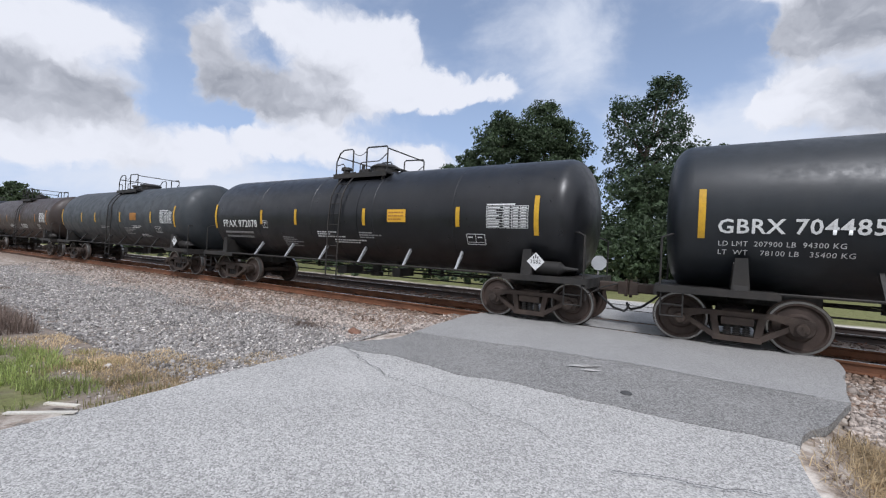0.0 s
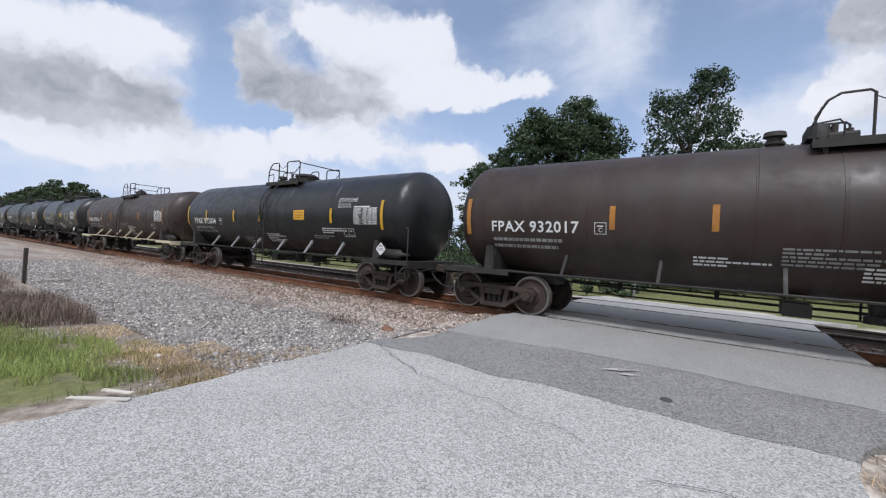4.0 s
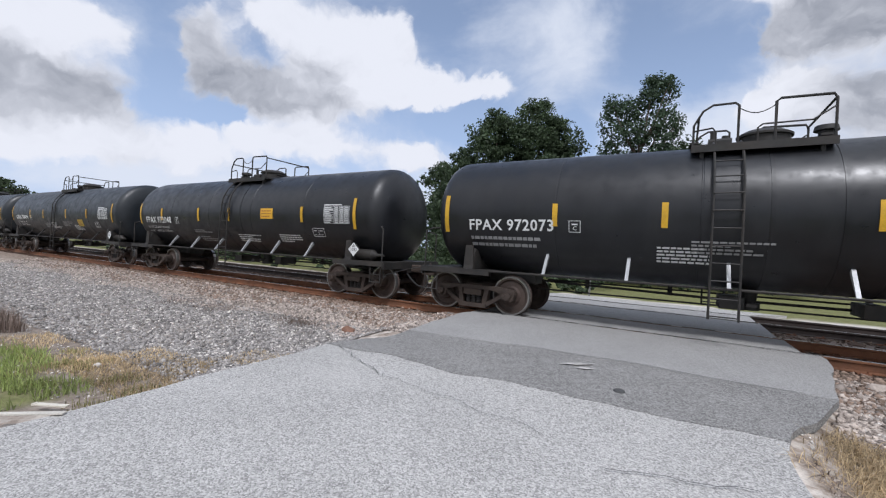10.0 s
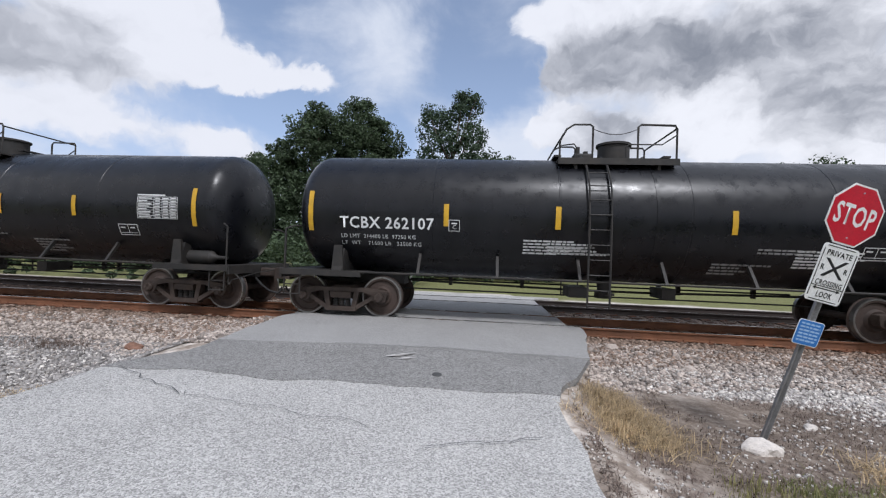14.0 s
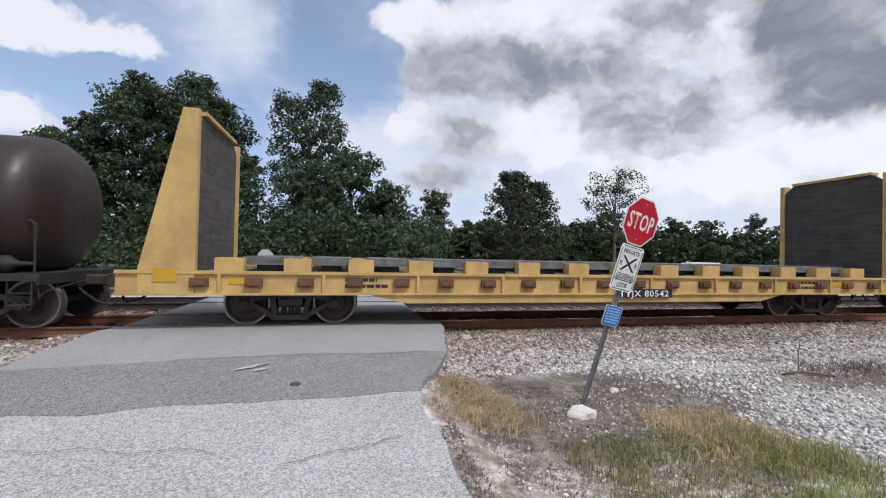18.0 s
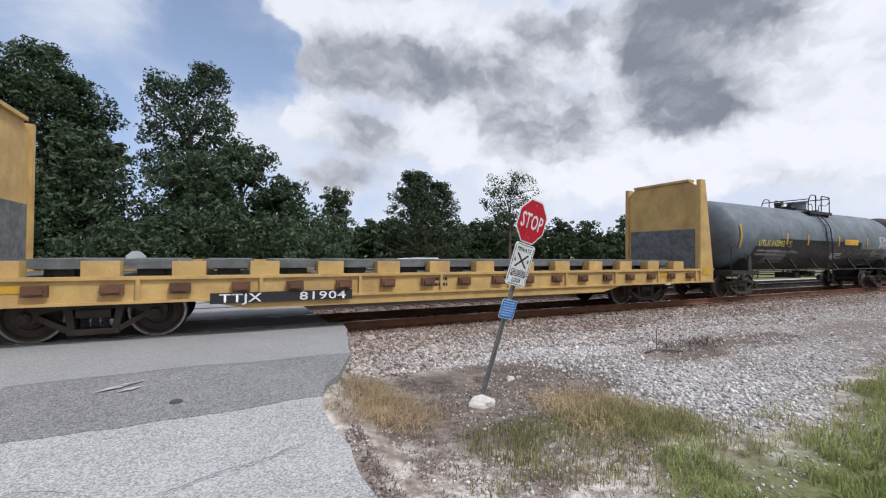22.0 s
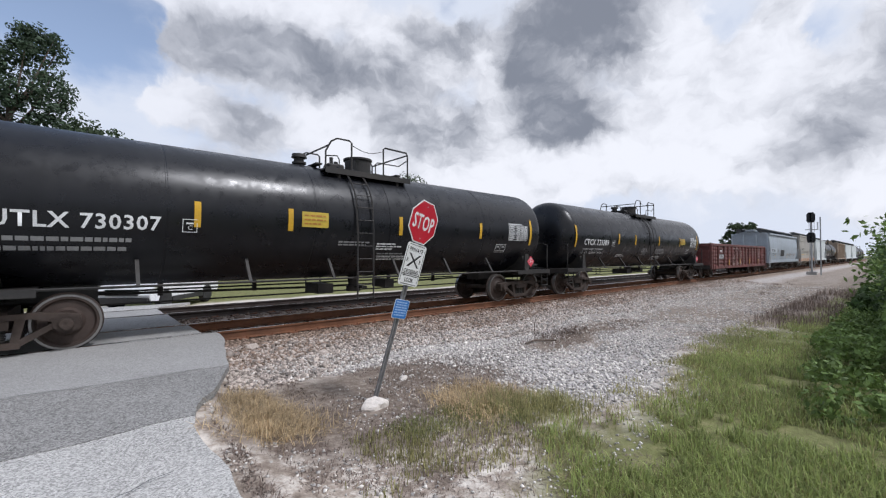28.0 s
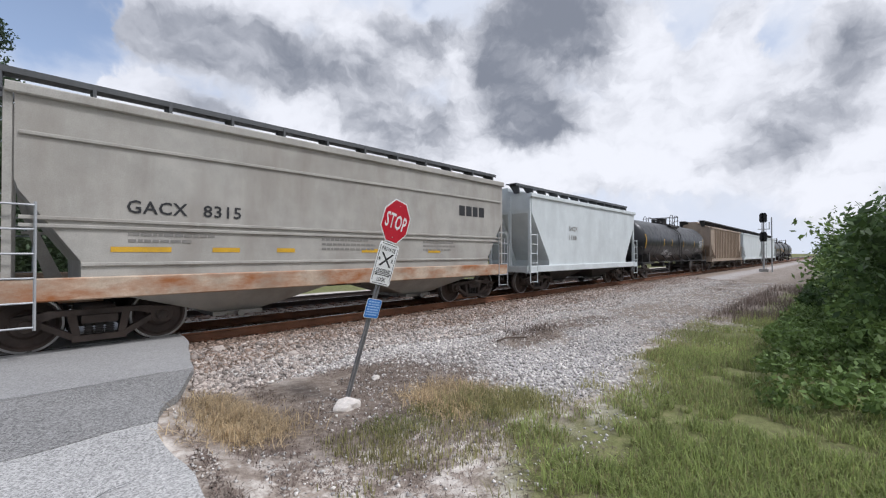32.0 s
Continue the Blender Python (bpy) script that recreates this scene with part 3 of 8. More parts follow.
def tank_car(spec):
    L, r, zc = spec["L"], spec.get("r", 1.42), spec.get("zc", 2.42)
    paint = spec["paint"]
    seed = spec.get("seed", 0)
    top = zc + r
    tx = L / 2 - 1.93
    half = L / 2 - spec.get("over", 0.72)
    car = tagged(new("tank_car"), spec["label"], "tank car", "freight train cars")
    side = lambda z, off=0.013: -math.sqrt(max(0.01, (r + off) ** 2 - (z - zc) ** 2))
    shell = part("tank", kept(("tank", half, r, zc, paint.name), lambda: tank_shell(half, r, zc, spec.get("head", 0.88))), paint, car)
    if "jacket" in spec:   # a band of another tone round the middle of the barrel
        a, c, mt = spec["jacket"]
        part("jacket_band", Build().lathe([(a, r - 0.01), (a, r + 0.004), (c, r + 0.004), (c, r - 0.01)], "x", (0, 0, zc), 56), mt, car)
    part("saddle_band", kept(("saddle_band", r, zc), lambda: Build().lathe([(-0.30, r), (-0.30, r + 0.009), (-0.24, r + 0.009), (-0.24, r)], "x", (0, 0, zc), 56)
                             .lathe([(0.62, r), (0.62, r + 0.009), (0.68, r + 0.009), (0.68, r)], "x", (0, 0, zc), 56)), paint, car)
    for s in (-1, 1):
        # stub sill, bolster wings, end platform
        part("stub_sill", kept(("stub_sill", L), lambda: Build().cbox(tx - 1.3, L / 2 - 0.62, -0.30, 0.30, 0.74, 1.06, 0.03)), FRAME, car, at=pose(0, 0, 0, 0, 0, 0 if s > 0 else 180))
        part("body_bolster", kept(("body_bolster", r, zc), lambda: Build().prism([(-1.42, 0.98), (-0.3, 0.80), (0.3, 0.80), (1.42, 0.98), (1.42, 1.06), (1.25, 1.55), (1.1, 1.5), (0.9, 1.28), (-0.9, 1.28), (-1.1, 1.5), (-1.25, 1.55), (-1.42, 1.06)], "x", -0.11, 0.11)),
             FRAME, car, at=pose(s * tx, 0, 0))
        for y in (-1, 1):
            part("bolster_post", kept(("bolster_post",), lambda: Build().prism([(-0.14, 1.0), (0.14, 1.0), (0.09, 1.62), (-0.09, 1.62)], "y", -0.03, 0.03)), spec.get("post", FRAME), car, at=pose(s * tx, y * 1.36, 0))
        part("end_platform", kept(("end_platform", L), lambda: Build().box(tx - 0.55, L / 2 - 0.62, -1.42, 1.42, 1.0, 1.05).box(L / 2 - 0.66, L / 2 - 0.60, -1.42, 1.42, 0.86, 1.06)
                                  .box(tx - 0.55, L / 2 - 0.62, -1.44, -1.40, 0.93, 1.06).box(tx - 0.55, L / 2 - 0.62, 1.40, 1.44, 0.93, 1.06)), spec.get("walk", FRAME), car, at=pose(0, 0, 0, 0, 0, 0 if s > 0 else 180))
        part("end_handrail", kept(("end_handrail", L), lambda: Build().pipe([(L / 2 - 0.7, -1.38, 1.05), (L / 2 - 0.7, -1.38, 1.95), (L / 2 - 0.85, -1.3, 2.02), (L / 2 - 1.15, -0.75, 2.05), (L / 2 - 1.15, 0.75, 2.05), (L / 2 - 0.85, 1.3, 2.02), (L / 2 - 0.7, 1.38, 1.95), (L / 2 - 0.7, 1.38, 1.05)], 0.019, 6)),
             spec.get("rail", FRAME), car, at=pose(0, 0, 0, 0, 0, 0 if s > 0 else 180))
        for y in (-1, 1):
            part("corner_step", kept(("corner_step",), lambda: Build().pipe([(-0.18, 0, 0.95), (-0.18, 0, 0.50), (0.18, 0, 0.50), (0.18, 0, 0.95)], 0.016, 5).box(-0.18, 0.18, -0.03, 0.03, 0.70, 0.72)),
                 spec.get("rail", FRAME), car, at=pose(s * (L / 2 - 0.9), y * 1.40, 0))
        coupler(car, s * (L / 2 - 0.04), s)
        truck(car, s * tx)
    # side rails and their braces
    a = tx - 0.5
    for y in (-1, 1):
        part("side_rail", kept(("side_rail", L), lambda: Build().pipe([(-a, 0, 1.04), (a, 0, 1.04)], 0.024, 6)), spec.get("walk", FRAME), car, at=pose(0, y * 1.42, 0))
        n = 6
        for i in range(n):
            x = -a + 1.3 + (2 * a - 2.6) * i / (n - 1)
            if abs(x - 0.15) < 0.5:
                continue
            lean = 0.0 if y < 0 else 0.1
            part("rail_brace", kept(("rail_brace", r, zc), lambda: Build().prism([(-1.42, 1.03), (-1.38, 1.03), (-1.02, 1.46), (-1.08, 1.52)], "x", -0.03, 0.03)),
                 spec.get("brace", FRAME), car, at=pose(x, 0, 0, 0, 0, 0 if y < 0 else 180))
    # ladders, platform, manway and valves
    cx = spec.get("dome", 0.2)
    step = top - 0.19                    # height of the walkway round the manway
    wide = spec.get("wide", 1.0)
    for y in (-1, 1):
        def ladder():
            b = Build()
            for dx in (-0.22, 0.22):
                pts = [(dx, -1.50, 0.50), (dx, -1.50, zc - 0.25)]
                for k in range(1, 8):
                    t = radians(10 + k * 9)
                    pts.append((dx, -(r + 0.09) * math.cos(t), zc + (r + 0.09) * math.sin(t)))
                b.pipe(pts, 0.022, 5)
            zz = 0.56
            while zz < zc + r * 0.9:
                y0 = -1.50 if zz < zc - 0.1 else -math.sqrt(max(0.05, (r + 0.09) ** 2 - (zz - zc) ** 2))
                b.bar((-0.22, y0, zz), (0.22, y0, zz), 0.013, 5)
                zz += 0.31
            return b
        part("ladder", kept(("ladder", r, zc), ladder), spec.get("rail", FRAME), car, at=pose(cx + spec.get("ladder", -0.35), 0, 0, 0, 0, 0 if y < 0 else 180))
    for y in (-1, 1):
        part("walkway", kept(("walkway", r, zc, wide), lambda: Build().box(-1.05 * wide, 1.05 * wide, -0.99, -0.50, step, step + 0.04).box(-1.05 * wide, 1.05 * wide, -1.02, -0.99, step - 0.08, step + 0.06)
                             .box(-0.9, -0.84, -0.95, -0.5, step - 0.25, step).box(0.84, 0.9, -0.95, -0.5, step - 0.25, step)), spec.get("rail", FRAME), car, at=pose(cx + 0.1, 0, 0, 0, 0, 0 if y < 0 else 180))
    for x in (-1.0, 1.0):
        part("end_walkway", kept(("end_walkway", r, zc), lambda: Build().box(-0.08, 0.08, -0.52, 0.52, top + 0.01, top + 0.05)), spec.get("rail", FRAME), car, at=pose(cx + 0.1 + x * wide, 0, 0))
    h = top + 0.62
    e = 1.02 * wide
    hoop = lambda: Build().pipe([(-e, 0, step + 0.03), (-e, 0, h - 0.36), (-e + 0.14, 0, h - 0.10), (-e + 0.30, 0, h), (-e + 0.64, 0, h), (-e + 0.70, 0, h - 0.05), (-e + 0.70, 0, step + 0.03)], 0.021, 6).pipe([(-e, 0, step + 0.34), (-e + 0.30, 0, step + 0.38), (-e + 0.36, 0, step + 0.30), (-e + 0.36, 0, step + 0.03)], 0.015, 5)
    tall = lambda: Build().pipe([(e - 0.80, 0, step + 0.03), (e - 0.80, 0, h - 0.05), (e - 0.74, 0, h), (e - 0.04, 0, h - 0.02), (e, 0, h - 0.10), (e, 0, step + 0.03)], 0.021, 6).pipe([(e - 1.05, 0, step + 0.03), (e - 1.05, 0, step + 0.32), (e - 0.98, 0, step + 0.38), (e - 0.30, 0, step + 0.38), (e, 0, h - 0.22)], 0.015, 5)
    for y in (-0.93, 0.93):
        part("hoop_rail", kept(("hoop_rail", r, zc, wide), hoop), spec.get("rail", FRAME), car, at=pose(cx + 0.1, y, 0))
        part("guard_rail", kept(("guard_rail", r, zc, wide), tall), spec.get("rail", FRAME), car, at=pose(cx + 0.1, y, 0))
    part("cross_rail", kept(("cross_rail", r, zc), lambda: Build().pipe([(0, -0.93, h), (0, 0.93, h)], 0.021, 6)), spec.get("rail", FRAME), car, at=pose(cx + 0.1 + e, 0, -0.08))
    part("cross_rail", kept(("cross_rail", r, zc), None), spec.get("rail", FRAME), car, at=pose(cx + 0.1 - e + 0.08, 0, -0.20))
    part("safety_chain", kept(("safety_chain", r, zc, wide), lambda: Build().pipe([(-e + 0.70 + (2 * e - 1.5) * i / 6, -0.93, h - 0.10 - 0.12 * math.sin(math.pi * i / 6)) for i in range(7)], 0.010, 4)), spec.get("rail", FRAME), car, at=pose(cx + 0.1, 0, 0))
    drum = spec.get("drum", 0)
    part("manway", kept(("manway", r, zc, drum), lambda: Build().lathe([(top - 0.1, 0.02), (top - 0.1, 0.42), (top + 0.16, 0.42), (top + 0.16, 0.46), (top + 0.20, 0.46), (top + 0.28, 0.32), (top + 0.31, 0.05)] if drum == 0 else
                        [(top - 0.1, 0.02), (top - 0.1, 0.36), (top + 0.36, 0.36), (top + 0.37, 0.40), (top + 0.42, 0.40), (top + 0.43, 0.03)] if drum == 1 else
                        [(top - 0.1, 0.02), (top - 0.1, 0.22), (top + 0.2, 0.22), (top + 0.34, 0.16), (top + 0.38, 0.02)], "z", (0, 0, 0), 20)), spec.get("domepaint", FRAME), car, at=pose(cx + spec.get("manway", 0.28), 0, 0))
    if spec.get("valve", -1.4) is not None:
        part("relief_valve", kept(("relief_valve", r, zc), lambda: Build().lathe([(top - 0.1, 0.02), (top - 0.1, 0.13), (top + 0.06, 0.13), (top + 0.08, 0.17), (top + 0.12, 0.17), (top + 0.13, 0.12), (top + 0.22, 0.12), (top + 0.23, 0.19), (top + 0.32, 0.17), (top + 0.33, 0.02)], "z", (0, 0, 0), 14)),
             FRAME, car, at=pose(cx + spec.get("valve", -1.4), 0, -0.02))
    part("valve_box", kept(("valve_box", r, zc), lambda: Build().cbox(-0.2, 0.2, -0.2, 0.2, top + 0.0, top + 0.18, 0.05).bar((-0.12, -0.1, top + 0.15), (-0.12, -0.1, top + 0.34), 0.05, 8).bar((0.1, 0.08, top + 0.15), (0.1, 0.08, top + 0.28), 0.06, 8)),
         FRAME, car, at=pose(cx - 0.45, 0, 0))
    part("bottom_outlet", kept(("bottom_outlet", r, zc), lambda: Build().bar((0, 0, zc - r + 0.05), (0, 0, 0.62), 0.17, 12, 0.12).bar((0, 0, 0.74), (0, 0, 0.60), 0.2, 12).box(-0.08, 0.08, -0.6, 0.2, 0.7, 0.76)), FRAME, car, at=pose(cx + 0.15, 0, 0))
    part("brake_cylinder", kept(("brake_cylinder",), lambda: Build().lathe([(-0.42, 0.02), (-0.42, 0.16), (0.3, 0.16), (0.42, 0.06), (0.7, 0.03)], "x", (0, 0, 0), 14)), spec.get("cylinder", FRAME), car, at=pose(tx + 0.35, -1.05, 1.22))
    part("brake_rigging", kept(("brake_rigging", L), lambda: Build().pipe([(-tx + 1.2, 0.1, 0.62), (tx - 1.2, 0.1, 0.62)], 0.02, 5).box(-0.9, -0.5, -0.5, 0.3, 0.62, 0.86).box(1.2, 1.5, -0.3, 0.4, 0.66, 0.9).pipe([(-tx + 1.2, 0.3, 0.82), (-1, 0.35, 0.74), (1, 0.35, 0.74), (tx - 1.2, 0.3, 0.82)], 0.03, 5)),
         FRAME, car)
    part("train_line", kept(("train_line", L), lambda: Build().pipe([(-tx + 1.2, 1.15, 0.80), (tx - 1.2, 1.15, 0.80)], 0.022, 5)), FRAME, car)
    for x in (-0.62 * tx, -0.3 * tx, 0.28 * tx, 0.36 * tx, 0.66 * tx):
        part("line_hanger", kept(("line_hanger",), lambda: Build().box(-0.05, 0.05, 1.12, 1.19, 0.66, 1.3)), FRAME, car, at=pose(x, 0, 0))
    # strips, panels and lettering on the side that faces the road
    strip = spec.get("strip", YELLOW)
    if strip:
        for x in spec.get("strip_ends", (-L / 2 + 1.24, L / 2 - 1.80)):
            part("reflective_strip", lay(marks([(0, -0.44, 0.11, 0.88)]), x, zc - 0.05, side), strip, car)
        for x in spec.get("strip_x", (-3.75, -2.0, 0.9, 3.95)):
            part("reflective_strip", lay(marks([(0, -0.24, 0.11, 0.48)]), x, zc - 0.08, side), strip, car)
    lettering(car, spec, side, half, zc)
    return car


def lettering(car, spec, side, half, zc):
    seed, ink = spec.get("seed", 0), spec.get("ink", LETTER)
    left = -half
    mx, mz = spec.get("mark_at", (-spec["L"] / 2 + 1.95, zc - 0.40))
    if spec.get("mark"):
        word = spec["mark"]
        write(car, "reporting_mark", text_mesh(word, spec.get("cap", 0.24), spec.get("mark_width", 0.191 * len(word)), bold=0.018), ink, mx, mz, side)
        lines = spec.get("weights")
        if lines:
            for i, t in enumerate(lines):
                write(car, "lettering", text_mesh(t, 0.085, 0.062 * len(t)), spec.get("small", LETTER), mx + 0.02, mz - 0.22 - 0.15 * i, side)
        else:
            write(car, "lettering", marks(print_lines([1.7, 1.6], 0.07, 0.15, seed)), FAINT, mx + 0.02, mz - 0.22, side)
        write(car, "plate_box", marks([(0, 0, 0.24, 0.012), (0, 0.23, 0.24, 0.012), (0, 0, 0.012, 0.24), (0.228, 0, 0.012, 0.24), (0.06, 0.15, 0.12, 0.03)]), ink, mx + spec.get("mark_width", 0.191 * len(word)) + 0.32, mz - 0.02, side)
        write(car, "lettering", text_mesh("C", 0.085), ink, mx + spec.get("mark_width", 0.191 * len(word)) + 0.405, mz + 0.025, side)
    rnd = random.Random(seed)
    for k in range(spec.get("notes", 4)):
        x = rnd.uniform(-half * 0.45, half * 0.5)
        write(car, "small_print", marks(print_lines([rnd.uniform(0.5, 1.3) for _ in range(rnd.randint(2, 5))], 0.035, 0.065, seed + k)), FAINT if k % 2 else spec.get("small", LETTER), x, zc - rnd.uniform(0.5, 0.95), side)
    if spec.get("table", True):
        w, h = 1.02, 0.50
        rows = [(0, i * h / 8, w, 0.010) for i in range(9)] + [(x, 0, 0.010, h) for x in (0, 0.42, 0.63, 0.83, w - 0.01)]
        for i in range(8):
            rows += [(0.03, i * h / 8 + 0.022, rnd.uniform(0.2, 0.36), 0.022)] + [(c, i * h / 8 + 0.022, 0.13, 0.022) for c in (0.45, 0.66, 0.85)]
        write(car, "test_table", marks(rows + [(0, h + 0.03, 0.7, 0.03)]), spec.get("small", LETTER), spec["L"] / 2 - 2.95, zc - 0.34, side)
        write(car, "stencil_box", marks([(0, 0, 0.5, 0.016), (0, 0.24, 0.5, 0.016), (0, 0, 0.016, 0.25), (0.484, 0, 0.016, 0.25), (0.24, 0.04, 0.012, 0.2), (0.05, 0.16, 0.12, 0.03), (0.3, 0.16, 0.12, 0.03), (0.04, 0.05, 0.42, 0.012)]), ink, spec["L"] / 2 - 3.5, zc - 0.74, side)
    if spec.get("panel"):
        x, mt = spec["panel"]
        write(car, "panel", marks([(0, 0, *spec.get("panel_size", (0.62, 0.34)))]), mt, x, zc - 0.22 + spec.get("panel_up", 0), side)
        write(car, "panel_print", marks(print_lines([0.5, 0.5, 0.42], 0.035, 0.09, seed)), ORANGE, x + 0.05, zc + 0.02 + spec.get("panel_up", 0), lambda z: side(z) - 0.004)
    if spec.get("placard"):
        word, mt = spec["placard"]
        px = spec.get("placard_x", spec["L"] / 2 - 1.72)
        bm = Build().add([(0, -0.20, 0), (0.20, 0, 0), (0, 0.20, 0), (-0.20, 0, 0)], [(0, 1, 2, 3)])
        me = bpy.data.meshes.new("placard")
        me.from_pydata(bm.v, [], bm.f)
        z = 1.36
        y = -1.40
        part("placard", lay(me, px, z, lambda h: y), mt, car, "diamond hazard placard")
        if word:
            write(car, "lettering", text_mesh(word, 0.085, 0.24), INK if mt is LETTER else LETTER, px - 0.12, z - 0.045, lambda h: y - 0.004)
        write(car, "placard_mark", marks([(-0.012, 0.07, 0.024, 0.08), (-0.06, 0.06, 0.024, 0.05), (0.036, 0.06, 0.024, 0.05)]), INK if mt is LETTER else LETTER, px, z, lambda h: y - 0.004)
    for x0, x1, z0, z1, k, mt in spec.get("soot", ()):
        b = Build()
        n = max(8, int((x1 - x0) / 0.16))
        cols = []
        for i in range(n + 1):
            x, u = x0 + (x1 - x0) * i / n, math.sin(math.pi * i / n) ** 0.35
            hi = z0 + (z1 - z0) * (0.45 + 0.55 * u) + 0.22 * u * noise.fractal(Vector((x * 0.9, k, 0)), 1.0, 2.0, 5)
            cols.append([(x, side(z0 + (hi - z0) * j / 12) + 0.002, z0 + (hi - z0) * j / 12) for j in range(13)])
        for p, q in zip(cols, cols[1:]):
            b.add(p + q, [(j, j + 13, j + 14, j + 1) for j in range(12)])
        part("soot_stain", b, mt, car, "smoky dark stain on the barrel")
    for word, x, z, cap, width, mt in spec.get("words", ()):
        write(car, "lettering", text_mesh(word, cap, width), mt, x, z, side)
    if spec.get("tag"):
        part("spray_tag", scrawl_mesh(-3.1, 1.62, 1.25, 0.34, 6, side, 0.03), LETTER, car, "white sprayed tag")
    for x, z, w, h, mt in spec.get("patches", ()):
        write(car, "paint_patch", marks([(0, 0, w, h)]), mt, x, z, lambda q: side(q) + 0.003)


# ---- ground ----
def fbm(x, y, s, seed=0.0):
    return noise.fractal(Vector((x * s + seed, y * s - seed, seed * 0.7)), 1.0, 2.0, 4)


ROAD_LEFT, ROAD_RIGHT = -4.85, 1.02


def road_z(y):
    """Height of the road surface: level at the rails, falling away from them."""
    return float(np.interp(y, [-40, -12, -8, -5.2, -3.5, -0.9, 5.2, 9, 14], [-0.5, -0.30, -0.24, -0.13, -0.06, 0.0, 0.0, -0.25, -0.34]))


def ground_z(x, y):
    """Bed of ballast round both tracks, low shoulders, and the lie of the land beyond."""
    z = float(np.interp(y, [-200, -60, -12, -8, -6, -3.4, -1.55, 5.4, 7.2, 12, 60, 300], [-0.3, -0.4, -0.32, -0.40, -0.47, -0.44, -0.215, -0.215, -0.42, -0.45, -0.3, 0.5]))
    z += 0.035 * fbm(x, y, 0.5) * min(1, max(0, (-1.6 - y) / 1.5) if y < 0 else max(0, (y - 5.4)))
    a = min(1, max(0, (x - ROAD_LEFT + 1.0) / 1.0)) * min(1, max(0, (ROAD_RIGHT + 1.1 - x) / 1.0))
    if -40 < y < 14 and a > 0:
        under = road_z(y) - 0.05 if ROAD_LEFT - 0.2 < x < ROAD_RIGHT + 0.2 else road_z(y) - 0.10
        if -1.4 < y < 5.3:
            under = min(under, -0.25)
        z = z * (1 - a) + under * a
    return z


def graded(lo, hi, inner_lo, inner_hi, step, grow=1.22):
    out = list(np.arange(inner_lo, inner_hi + step / 2, step))
    d = step
    while out[-1] < hi:
        d *= grow
        out.append(out[-1] + d)
    d = step
    while out[0] > lo:
        d *= grow
        out.insert(0, out[0] - d)
    return out


def smooth(a, b, v):
    t = min(1.0, max(0.0, (v - a) / (b - a)))
    return t * t * (3 - 2 * t)


GREEN_LINE = ([-40, -20, -12, -8, -6.0, -5.4, 0.5, 2.2, 3.2, 4.6, 6.3, 9.0, 12.8, 20, 60], [-8.6, -8.6, -8.2, -8.1, -8.2, -12, -12, -9.2, -7.9, -7.7, -7.95, -7.25, -7.3, -8.2, -8.4])


